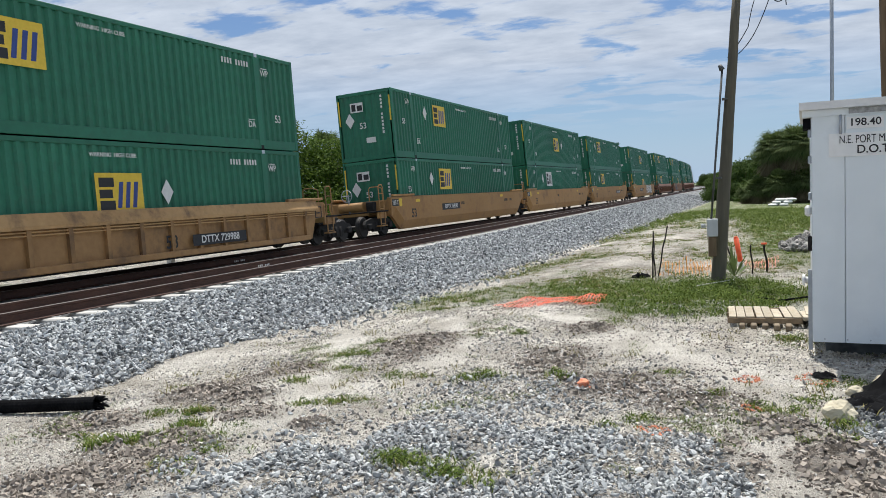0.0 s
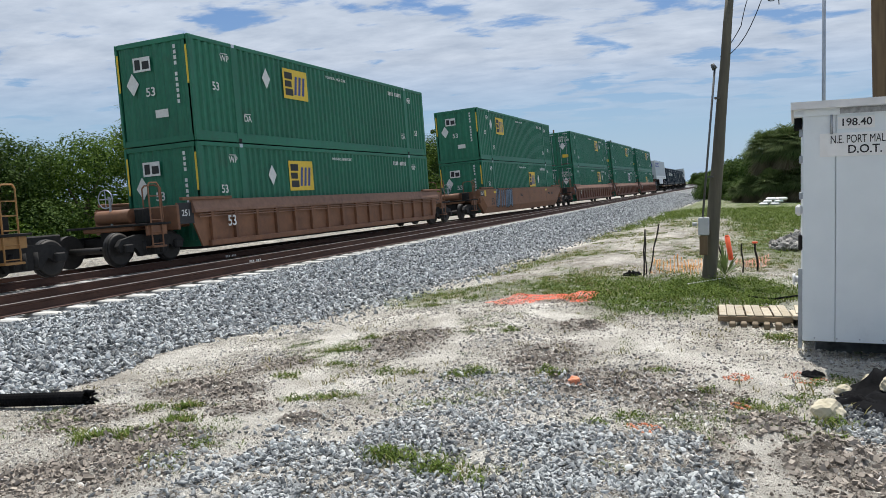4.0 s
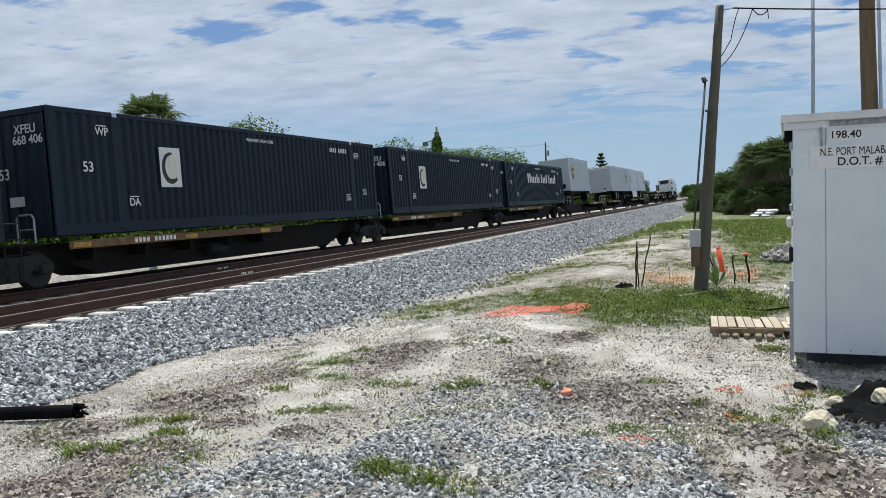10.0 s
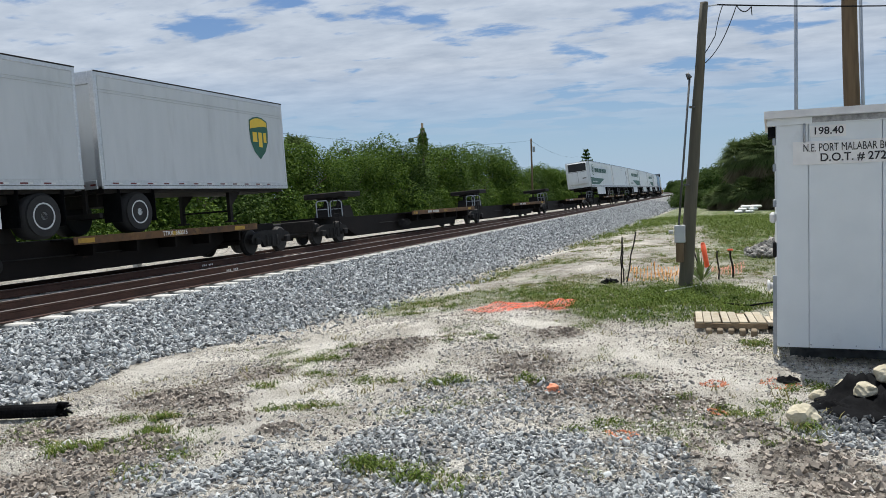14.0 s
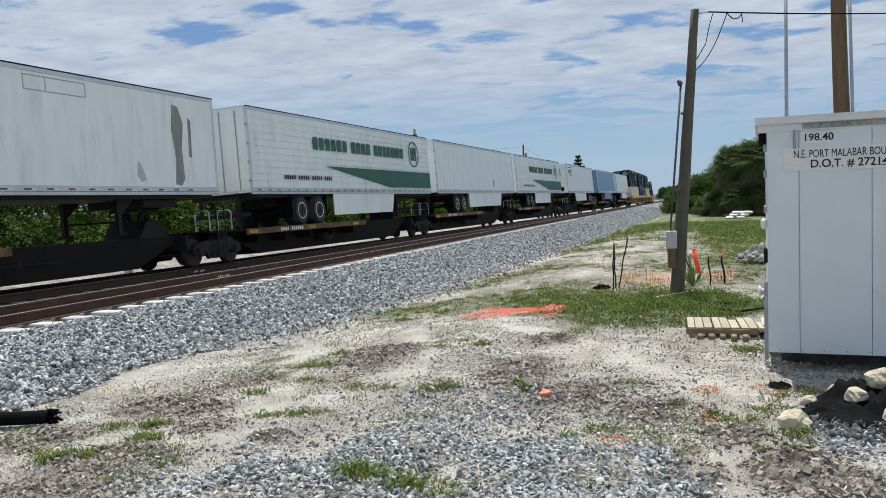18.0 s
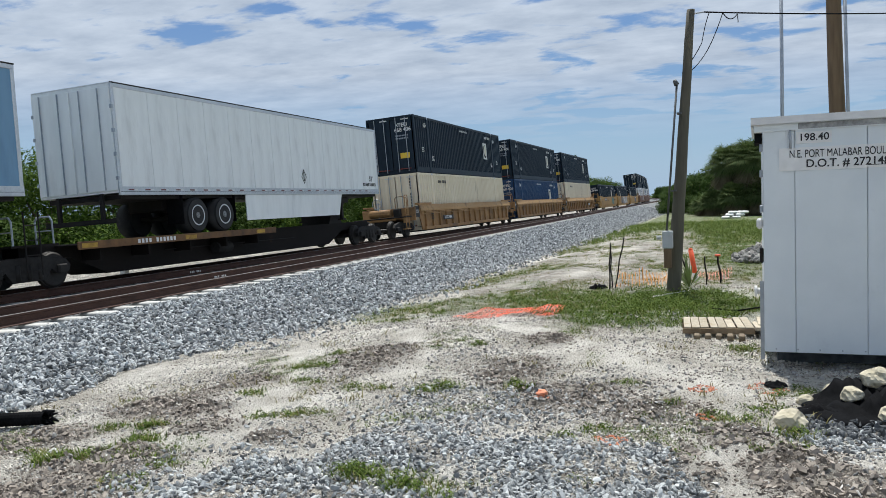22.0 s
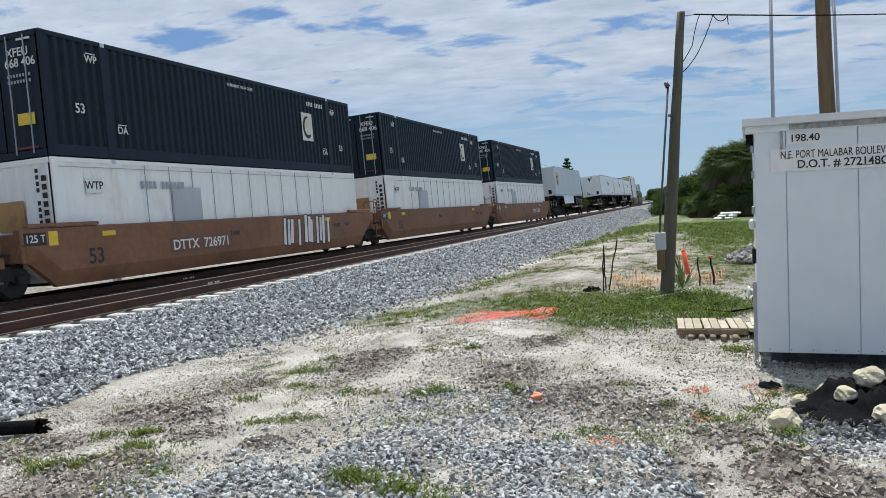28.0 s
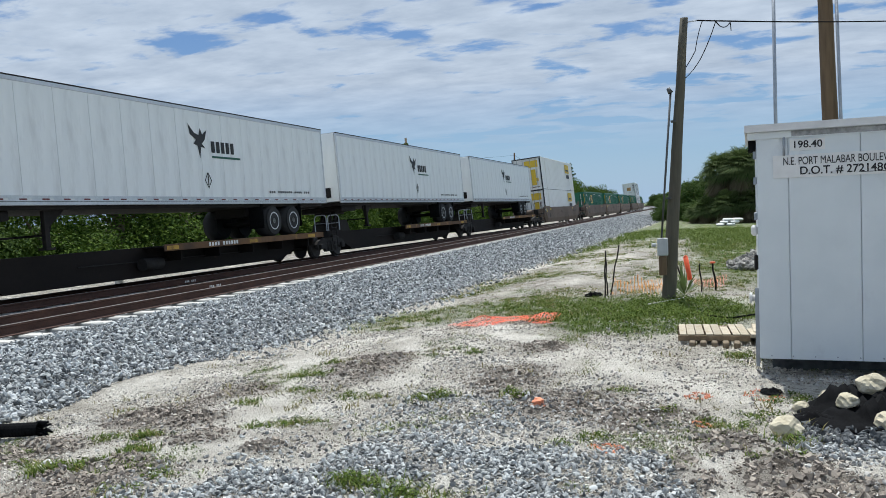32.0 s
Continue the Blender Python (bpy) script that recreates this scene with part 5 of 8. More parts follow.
def cabbage_palm(label, height, seed, fronds=34, skirt=14, spread=1.35):
    r = random.Random(seed)
    top = thing("cabbage_palm", label, "palm tree")
    bm = bmesh.new()
    for i in range(10):
        tube(bm, (0.02 * math.sin(i), 0, height * i / 10 - 0.3 * (i == 0)), (0.02 * math.sin(i + 1), 0, height * (i + 1) / 10), 0.20 - 0.004 * i, 0.185 - 0.004 * i, 10, False)
    part("trunk", bm, BARK, top)
    for name, count, material, lo, hi in (("crown", fronds, FROND, -0.35, 1.3), ("dead_fronds", skirt, DRYFROND, -1.35, -0.5)):
        verts, tris = [], []
        for i in range(count):
            a = 2.399 * i + r.uniform(-0.3, 0.3)
            el = lo + (hi - lo) * (i + 0.5) / count
            d = Vector((math.cos(a) * math.cos(el), math.sin(a) * math.cos(el), math.sin(el)))
            side = Vector((-math.sin(a), math.cos(a), 0))
            up = side.cross(d)
            stem = spread * 0.52 * r.uniform(0.8, 1.1)
            o = Vector((0, 0, height))
            root, tip = o, o + d * stem
            k = len(verts)
            verts += [root - side * 0.015, root + side * 0.015, tip]
            tris.append((k, k + 1, k + 2))
            n = 28
            for j in range(n):
                b = -1.9 + 3.8 * j / (n - 1)
                ln = spread * 0.62 * (1 - 0.25 * abs(b) / 1.9) * r.uniform(0.85, 1.1)
                dd = d * math.cos(b) + side * math.sin(b)
                e = tip + dd * ln * 0.55 + up * (0.10 * math.cos(b * 2)) - Vector((0, 0, 0.04))
                f = tip + dd * ln - Vector((0, 0, ln * (0.32 + 0.15 * r.random())))
                w = (up.cross(dd)) * 0.030
                k = len(verts)
                verts += [tip, e - w, e + w, f]
                tris += [(k, k + 1, k + 2), (k + 1, k + 3, k + 2)]
        tri_mesh(name, verts, tris, material, top)
    return top


def stand(ob, x, y, turn=0, scale=1.0, tall=1.0, z=None):
    return Matrix.Translation((x, y, (ground_z(x, y) if z is None else z))) @ pose(0, 0, 0, 0, 0, turn) @ Matrix.Diagonal((scale, scale, scale * tall, 1))


# leafy weeds: clumps on the sand and a thicker growth round the pole
wr = random.Random(77)
clumps = [(x + wr.gauss(0, 0.05), y + wr.gauss(0, 0.07), ground_z(x, y) + 0.012, wr.uniform(0.03, 0.075) * (h / 0.08)) for x, y, h in spots for _ in range(3)]
v, t = leaf_cloud(7500, clumps, 0.011, 78)
tagged(tri_mesh("weeds", v, t, WEED), "small leafy green weeds growing in the sand", "weeds", kind="stuff")
clumps = []
while len(clumps) < 300:
    x, y = 10.0 + 7.5 * wr.random(), -1.6 + 5.4 * wr.random()
    if noise.noise((x * 1.5, y * 1.5, 90.0)) > -0.05 and wr.random() < grassy(x, y) ** 2 * max(patch(x, y, 12.3, 1.0, 2.1, 1.7), 0.35):
        clumps.append((x, y, ground_z(x, y) + 0.03, wr.uniform(0.06, 0.15)))
v, t = leaf_cloud(15000, clumps, 0.017, 79)
tagged(tri_mesh("weeds", v, t, WEED), "thick low green weeds in the grass round the pole", "weeds", kind="stuff")

TREES = [broad_tree("dense green broadleaf tree in the hedge beyond the tracks", 5.6, 6.5, i + 1, 21000, 0.082, LEAF if i != 1 else DARKLEAF) for i in range(3)]
PALM = cabbage_palm("green cabbage palm rising above the hedge", 4.3, 3)
spots = [(18, 27, 3.9), (22.5, 27.5, 3.8), (26.0, 26.8, 4.0), (31.5, 27.5, 5.2), (36.0, 27.0, 5.9), (41.5, 27.2, 6.9), (45.5, 27.0, 5.3), (49.0, 26.5, 4.2), (53.5, 26.8, 5.3), (58.0, 27.2, 6.1), (62.5, 27.2, 6.3), (67.0, 27.5, 5.9), (72.0, 27.5, 6.3),
         (76.5, 27.5, 7.0), (83.5, 28.0, 6.3), (91.0, 28.0, 7.2), (98, 28.2, 6.4), (105, 28.5, 5.5), (113, 29, 4.6), (121, 29, 5.0), (129, 29, 6.6), (137, 31, 5.8), (148, 34, 6.0), (160, 37, 5.8), (29, 33, 4.0), (46, 32, 4.5), (66, 33, 6.0), (12, 27, 4.0), (6, 27, 4.2)]
TALL = [float(np.percentile([v.co.z for c in t.children if c.name.startswith("crown") for v in c.data.vertices], 95)) for t in TREES]
for i, (x, y, h) in enumerate(spots):
    src = TREES[i % 3]
    m = stand(src, x, y, 47 * i, (h + 0.45) / TALL[i % 3] * 0.98, 1.0, z=-0.35)
    if i < 3:
        src.matrix_basis = m
    else:
        tagged(copy_thing(src, m), group="trees beyond the tracks")
PALM.matrix_basis = stand(PALM, 31.0, 27.0, 20, 1.42, 1.0, z=-0.3)
copy_thing(PALM, stand(PALM, 52.0, 30.5, 80, 0.92, 1.0, z=-0.3))

# low scrub at the foot of the hedge
v, t = leaf_cloud(40000, [(float(x), 24.6 + 0.8 * math.sin(x * 0.9) + 0.02 * x, 0.35 + 0.3 * math.sin(x * 1.7), 1.0 + 0.35 * math.sin(x * 2.3)) for x in np.arange(4, 110, 1.5)], 0.08, 21)
tagged(tri_mesh("scrub", v, t, LEAF), "low tangled green scrub along the hedge", "scrub", kind="stuff")

# vine-covered snag, pole line and pine beyond the hedge
snag = thing("vine_covered_pole", "old pole smothered in climbing vines", "pole")
bm = bmesh.new()
tube(bm, (0, 0, -0.3), (0, 0, 8.5), 0.13, 0.10, 9)
part("pole", bm, BARK, snag)
bm = bmesh.new()
tube(bm, (0, 0.1, 7.4), (-1.1, 0.9, 7.05), 0.05, 0.04, 7)
part("arm", bm, BARK, snag)
v, t = leaf_cloud(2600, [(0, 0, z, 0.34 + 0.16 * math.sin(z * 2.1)) for z in np.arange(3.5, 8.0, 0.4)] + [(-0.9, 0.75, 7.0, 0.22)], 0.11, 31)
tri_mesh("vines", v, t, LEAF, snag)
snag.matrix_basis = pose(65.6, 25.6, -0.3)
up = pole("power_pole", "distant wooden power pole above the hedge", (111, 26.8, -0.3), (111, 26.8, 9.5), 0.16, 0.11, BROWNPOLE)
part("transformer", slab(110.8, 26.3, 7.6, 111.2, 26.6, 8.4, 0.05), GALV, up, "grey transformer can")
wire("power_line", "thin power lines running off behind the trees", (111, 26.8, 9.2), (64, 40, 8.2), 0.9, 0.012)
wire("power_line", "thin power lines running off behind the trees", (111, 26.8, 9.2), (170, 31, 9.2), 0.8, 0.012)


def tall_pine(x, y, h):
    top = thing("pine_tree", "tall layered conifer in the distance", "tree")
    bm = bmesh.new()
    tube(bm, (0, 0, -0.5), (0, 0, h), 0.22, 0.03, 9)
    part("trunk", bm, BARK, top)
    verts, tris = [], []
    r = np.random.default_rng(6)
    for k, z in enumerate(np.arange(h * 0.35, h, 0.75)):
        rad = 2.3 * (1 - (z / h) ** 2) + 0.25
        for i in range(8):
            a = i * 0.785 + k * 0.4
            for j in range(10):
                f = (j + 1) / 10
                c = np.array([math.cos(a) * rad * f, math.sin(a) * rad * f, z + 0.25 * f])
                for _ in range(2):
                    d = r.normal(0, 0.17, (3, 3))
                    i0 = len(verts)
                    verts += list(c + d)
                    tris.append((i0, i0 + 1, i0 + 2))
    tri_mesh("crown", verts, tris, DARKLEAF, top)
    top.matrix_basis = pose(x, y, -0.3)


tall_pine(172, 29.5, 11.2)

# right of the line: palms and thicket by the shed, then the far woods
DENSE = broad_tree("dark dense thicket of evergreen shrubs", 3.6, 5.0, 17, 9000, 0.12, DARKLEAF)
DENSE.matrix_basis = stand(DENSE, 66, -3.4, 30, 1.0)
for i, (x, y, s, tl) in enumerate(((66, 1.0, 0.55, 0.85), (71, 2.6, 0.48, 0.85), (78, 4.3, 0.5, 0.9), (64, -6.4, 1.2, 1.0), (67, -1.8, 0.75, 1.0), (86, 4.6, 0.6, 1.0), (94, 5.2, 0.7, 1.0), (104, 5.0, 0.8, 1.0), (115, 5.0, 0.9, 1.0))):
    copy_thing(DENSE, stand(DENSE, x, y, 70 * i, s, tl))
RPALM = cabbage_palm("bushy cabbage palm beside the grass", 3.3, 9, 84, 26, 1.8)
RPALM.matrix_basis = stand(RPALM, 61.5, -0.7, 0, 1.08, 1.0)
for i, (x, y, s) in enumerate(((60.5, -2.2, 1.06), (60, -3.6, 1.0), (62.5, -1.6, 0.9), (59.5, -5.0, 1.0))):
    copy_thing(RPALM, stand(RPALM, x, y, 63 * i + 20, s))
LOWPALM = cabbage_palm("low bushy cabbage palm with fronds near the ground", 1.2, 19, 70, 10, 1.5)
LOWPALM.matrix_basis = stand(LOWPALM, 59.6, -1.0, 0, 1.0)
for i, (x, y, s) in enumerate(((59.8, -2.6, 1.15), (60.6, 0.5, 0.8), (59.0, -4.2, 1.2), (61.5, 1.3, 0.6))):
    copy_thing(LOWPALM, stand(LOWPALM, x, y, 51 * i, s))
blobs = []
r_ = random.Random(8)
for k in range(60):
    x = r_.uniform(150, 420)
    y = r_.uniform(-70, 9) - 0.02 * (x - 150)
    blobs.append((x, y, r_.uniform(1.2, 3.0), r_.uniform(2.5, 4.4)))
for k in range(90):
    x = r_.uniform(190, 470)
    y = 24 + 0.00035 * (x - 60) ** 2 + r_.uniform(4, 26)
    blobs.append((x, y, r_.uniform(1.5, 3.8), r_.uniform(2.6, 4.6)))
v, t = leaf_cloud(60000, blobs, 0.42, 44)
tagged(tri_mesh("far_woods", v, t, DARKLEAF), "distant band of green woods", "woods", kind="stuff")
k = 0
for x in np.arange(84, 262, 8.0):
    x = float(x)
    copy_thing(DENSE, stand(DENSE, x, line_y(x) - toe(x) - 3.6 - 1.2 * math.sin(k * 2.4), 50 * k, 0.95 + 0.25 * math.sin(k * 1.3), 1.0))
    if x > 160:
        copy_thing(TREES[k % 3], stand(TREES[0], x, line_y(x) + 11 + 1.5 * math.sin(k), 31 * k, 1.0, 1.0, z=-0.35))
    k += 1
for k, x in enumerate(np.arange(132, 330, 6.5)):
    x = float(x)
    tagged(copy_thing(TREES[k % 3], stand(TREES[0], x, line_y(x) + 12.5 + 2 * math.sin(k * 1.9), 67 * k, 1.25 + 0.25 * math.sin(k * 2.7), 1.0, z=-0.35)), group="trees beyond the tracks")
for k, x in enumerate(np.arange(262, 420, 9.0)):
    x = float(x)
    copy_thing(DENSE, stand(DENSE, x, line_y(x) - toe(x) - 5.0 - 2 * math.sin(k * 2.4), 50 * k, 1.35 + 0.3 * math.sin(k * 1.3), 1.0))
# saw palmetto by the pole
PM = thing("palmetto", "small spiky palmetto clump beside the utility pole", "palmetto")
r_ = random.Random(12)
for i in range(26):
    a, el = r_.uniform(0, 6.28), r_.uniform(0.35, 1.35)
    d = Vector((math.cos(a) * math.cos(el), math.sin(a) * math.cos(el), math.sin(el))) * r_.uniform(0.34, 0.58)
    side = Vector((-math.sin(a), math.cos(a), 0)) * 0.017
    tri_mesh("leaf", [(0, 0, 0), tuple(d * 0.5 + side), tuple(d * 0.5 - side), tuple(d - Vector((0, 0, 0.05)))], [(0, 1, 2), (1, 3, 2)], FROND, PM)
PM.matrix_basis = pose(14.6, 0.53, 0.0) @ Matrix.Diagonal((1.25, 1.25, 1.25, 1))


# ---- the train: every wagon and load has its own station, and all move together ----
MOVING = []          # things that ride: (thing, station of its leading end at the start, length)


def gone(t):
    """Metres the train has come by t seconds."""
    u = t / 32
    return sum(c * u ** (i + 1) for i, c in enumerate((780.69, 200.52, -877.73, 1736.01, -1565.61, 525.18)))


BOX_L, BOX_W, BOX_H = 16.154, 2.59, 2.89
SHARED = {}


def shared(key, build, material):
    """One mesh for all alike parts."""
    if key not in SHARED:
        bm = build()
        me = bpy.data.meshes.new(key[0] if isinstance(key, tuple) else key)
        bm.to_mesh(me)
        bm.free()
        me.materials.append(material)
        SHARED[key] = me
    return SHARED[key]


def corrugated(x0, x1, z0, z1, y, depth, period, out=-1):
    """A wall of trapezoid folds between x0 and x1, looking along out."""
    bm = bmesh.new()
    pts = []
    n = max(1, round((x1 - x0) / period))
    p = (x1 - x0) / n
    for i in range(n):
        a = x0 + i * p
        pts += [(a, y), (a + 0.34 * p, y), (a + 0.50 * p, y - out * depth), (a + 0.82 * p, y - out * depth)]
    pts.append((x1, y))
    cols = [(bm.verts.new((x, yy, z0)), bm.verts.new((x, yy, z1))) for x, yy in pts]
    for (a, b), (c, d) in zip(cols, cols[1:]):
        bm.faces.new((a, c, d, b) if out < 0 else (c, a, b, d))
    return bm


def corrugated_end(y0, y1, z0, z1, x, depth, period, out=-1):
    bm = corrugated(y0, y1, z0, z1, x, depth, period, out)
    for v in bm.verts:
        v.co = Vector((v.co.y, v.co.x, v.co.z))
    bmesh.ops.reverse_faces(bm, faces=bm.faces)
    return bm


def word_bars(shape, x, pitch, width, low, high, y0, y1):
    """A row of plain upright bars in place of lettering: u is a tall one, x a low one, a blank a gap."""
    bm = bmesh.new()
    for c in shape:
        if c != " ":
            block(bm, x, y0, 0.0, x + width, y1, high if c == "u" else low)
        x += pitch if c != " " else pitch * 0.6
    return bm


def container(label, material, doors_lead, logo=None, logo_x=5.1, logo_z=2.0, ribs="steel", words=True):
    top = thing("container", label, "container", "containers on the train")
    W = BOX_W / 2
    key = (material.name, ribs)
    per = 0.285 if ribs == "steel" else 0.62
    dep = 0.062 if ribs == "steel" else 0.032
    for name, x0, x1 in (("end_bay", 0.16, 1.885), ("side_panel", 2.105, 14.045), ("end_bay", 14.275, BOX_L - 0.16)):
        part_of(name, shared((name, x0, *key), lambda: corrugated(x0, x1, 0.27, BOX_H - 0.11, -W + 0.016, dep, per), material), material, top)
    part_of("back_wall", shared(("back_wall", *key), lambda: slab(0.1, W - 0.06, 0.1, BOX_L - 0.1, W - 0.01, BOX_H - 0.06), material), material, top)
    part_of("roof", shared(("roof", *key), lambda: slab(0.06, -W + 0.05, BOX_H - 0.05, BOX_L - 0.06, W - 0.05, BOX_H - 0.015), material), material, top)
    part_of("floor", shared(("floor", *key), lambda: slab(0.06, -W + 0.06, 0.04, BOX_L - 0.06, W - 0.06, 0.16), BLACKSTEEL), BLACKSTEEL, top)
    for y in (-W, W - 0.07):
        part_of("top_rail", shared(("top_rail", y, *key), lambda: slab(0.1, y, BOX_H - 0.115, BOX_L - 0.1, y + 0.07, BOX_H, 0.012), material), material, top)
        part_of("bottom_rail", shared(("bottom_rail", y, *key), lambda: slab(0.1, y + 0.012 * (y < 0), 0.0, BOX_L - 0.1, y + 0.07, 0.275, 0.012), material), material, top)
        for x in (0.0, 1.875, 14.035, BOX_L - 0.16):
            w = 0.16 if x in (0.0, BOX_L - 0.16) else 0.245
            part_of("corner_post", shared(("corner_post", x, y, *key), lambda: slab(x, y - 0.004, 0.0, x + w, y + 0.075, BOX_H + 0.004, 0.015), material), material, top)
    for y in (-W - 0.006, W - 0.164):
        for x in (1.91, 14.08):
            for z in (0.0, BOX_H - 0.12):
                part_of("casting", shared(("casting", x, y, z), lambda: slab(x, y, z, x + 0.17, y + 0.17, z + 0.125, 0.012), ALU if z else CASTING), CASTING, top)
    if doors_lead:
        for i in (0, 1):
            y = -W + 0.12 + i * (W - 0.12)
            door = part_of("door", shared(("door", i, *key), lambda: corrugated_end(y + 0.02, y + W - 0.14, 0.18, BOX_H - 0.13, 0.03, 0.03, 0.6), material), material, top)
            for dy in (0.33, 0.84):
                part_of("lock_rod", shared(("lock_rod", i, dy), lambda: tube(bmesh.new(), (-0.02, y + dy, 0.08), (-0.02, y + dy, BOX_H - 0.08), 0.019, 0.019, 6), GALV), GALV, door)
            part_of("tape", shared(("tape", i), lambda: slab(0.0, y + 0.15, BOX_H - 0.20, 0.008, y + 0.55, BOX_H - 0.15), PALE), PALE, door)
            part_of("red_tape", shared(("red_tape", i), lambda: slab(0.0, y + 0.2, 0.2, 0.008, y + 0.9, 0.25), REDTAPE), REDTAPE, door)
        part_of("placard", shared("placard", lambda: slab(-0.004, -0.95, 0.75, 0.006, -0.45, 1.02), YELLOW), YELLOW, top)
    else:
        part_of("nose_wall", shared(("nose_wall", *key), lambda: corrugated_end(-W + 0.14, W - 0.14, 0.16, BOX_H - 0.12, 0.03, 0.03, 0.31), material), material, top)
        part_of("placard", shared("placard_white", lambda: slab(-0.004, -0.42, 0.72, 0.006, 0.02, 0.94), PALE), PALE, top)
        if material is GREEN:
            for y in (-W + 0.06, W - 0.12):
                part_of("yellow_tape", shared(("end_tape", y), lambda: slab(-0.012, y, 1.55, -0.004, y + 0.06, 2.6), YELLOW), YELLOW, top)
    part_of("sill", shared(("sill", *key), lambda: slab(0.0, -W + 0.1, 0.0, 0.1, W - 0.1, 0.16), material), material, top)
    part_of("header", shared(("header", *key), lambda: slab(0.0, -W + 0.1, BOX_H - 0.13, 0.1, W - 0.1, BOX_H), material), material, top)
    part_of("tail_wall", shared(("tail_wall", *key), lambda: slab(BOX_L - 0.08, -W + 0.1, 0.0, BOX_L - 0.03, W - 0.1, BOX_H - 0.01), material), material, top)
    mark = INK if material in (CREAM, WHITE) else PALE
    if ribs == "sheet":
        for i in range(11):
            px = 3.1 + i * 1.0
            part_of("panel_joint", shared(("panel_joint", i), lambda: slab(px, -W - 0.020, 0.28, px + 0.018, -W - 0.002, BOX_H - 0.12), GALV), GALV, top)
    if material is WHITE and ribs == "sheet":
        plate = part_of("route_plate", shared("route_plate", lambda: slab(0.95, -W - 0.026, 2.05, 1.50, -W - 0.019, 2.40), SIGN), SIGN, top, "white plate with black letters")
        on_side("code", "WTP", 1.225, -W - 0.028, 2.22, 0.20, INK, plate)
        part_of("patch", shared("grey_patch", lambda: slab(4.15, -W - 0.024, 1.0, 5.45, -W - 0.0185, 2.2), GREYSIDE), GREYSIDE, top, "grey repair patch")
        part_of("serial", shared("white_serial", lambda: [block(b, 2.9 + i * 0.17, -W - 0.024, 2.16, 2.9 + i * 0.17 + 0.10, -W - 0.0185, 2.36) for b in [bmesh.new()] for i in range(11) if i != 4][-1], GALV), GALV, top)
        part_of("end_patch", shared("brown_patch", lambda: slab(-0.006, -0.35, 1.25, 0.004, 0.45, 1.95), CHORD), CHORD, top, "rusty brown patch")
        part_of("end_serial", shared("end_serial", lambda: [block(b, -0.006, -1.08, 2.35 - i * 0.2, 0.0, -0.94, 2.48 - i * 0.2) for b in [bmesh.new()] for i in range(9)][-1], INK), INK, top)
        part_of("seam", shared("white_seam", lambda: slab(0.16, -W - 0.022, 2.66, BOX_L - 0.16, -W - 0.003, 2.675), GALV), GALV, top)
    if ribs == "plain":
        for lz in (2.05,):
            pl = part_of("logo_panel", shared("yellow_box", lambda: slab(11.9, -W - 0.024, 1.75, 14.0, -W - 0.018, 2.62), YELLOW), YELLOW, top, "yellow painted logo panel")
            part_of("logo_shape", shared("yellow_box_dark", lambda: slab(12.2, -W - 0.026, 1.95, 13.7, -W - 0.0245, 2.12), DARKSTONE), DARKSTONE, pl)
            part_of("logo_shape", shared("yellow_box_words", lambda: slab(12.3, -W - 0.024, 1.2, 13.9, -W - 0.018, 1.58), DARKSTONE), DARKSTONE, top)
        part_of("end_logo", shared("yellow_end", lambda: slab(-0.012, -1.0, 2.0, -0.004, 0.2, 2.6), YELLOW), YELLOW, top, "yellow painted logo on the doors")
        part_of("end_tape", shared("yellow_end_tape", lambda: slab(-0.012, -0.75, 0.4, -0.004, -0.35, 1.8), YELLOW), YELLOW, top)
        for yy in (-W, W - 0.09):
            part_of("edge_trim", shared(("edge_trim", yy), lambda: slab(-0.012, yy, 0.0, -0.004, yy + 0.09, BOX_H), INK), INK, top, "black edge trim")
        part_of("edge_trim", shared("edge_trim_top", lambda: slab(-0.012, -W + 0.1, BOX_H - 0.1, -0.004, W - 0.1, BOX_H), INK), INK, top)
    if words:
        if material not in (CREAM, WHITE):
            on_side("size_mark", "53", 1.05, -W - 0.004, 1.15 if doors_lead else 1.55, 0.24, mark, top)
            on_side("size_mark", "53", 15.1, -W - 0.004, 0.95, 0.24, mark, top)
            on_side("warning", "WARNING  HIGH CUBE", 8.1, -W - 0.004, 2.56, 0.10, mark, top)
            if doors_lead:
                part_of("small_lines", shared(("small_lines", mark.name), lambda: [block(b, -0.008, -0.95 + i * 0.09, 1.86 - k * 0.14, -0.003, -0.95 + i * 0.09 + 0.055, 1.93 - k * 0.14) for b in [bmesh.new()] for k in range(2) for i in range(8)][-1], GALV), GALV, top)
            else:
                on_end("size_mark", "53", -0.006, 0.12, 1.45, 0.25, mark, top)
        if material not in (CREAM, WHITE):
            for word, px, pz in (("WP", 14.55, 2.32), ("DA", 13.72, 0.72), ("DA", 2.45, 0.72), ("WP", 1.55, 2.40)):
                on_side("code", word, px, -W - 0.004, pz, 0.19, mark, top)
                part_of("bar", shared(("code_bar", px, pz), lambda: slab(px - 0.16, -W - 0.006, pz + 0.13, px + 0.16, -W - 0.002, pz + 0.155), PALE), PALE, top)
        for x, z in ([] if material is WHITE else [(2.9, 2.38)] if material is CREAM else [(12.5, 2.42)]):
            part_of("stencil", shared(("stencil", x, z, mark.name), lambda: [block(b, x + i * 0.13, -W - 0.006, z, x + i * 0.13 + 0.075, -W - 0.002, z + 0.16) for b in [bmesh.new()] for i in range(10) if i != 4][-1], mark), mark, top)
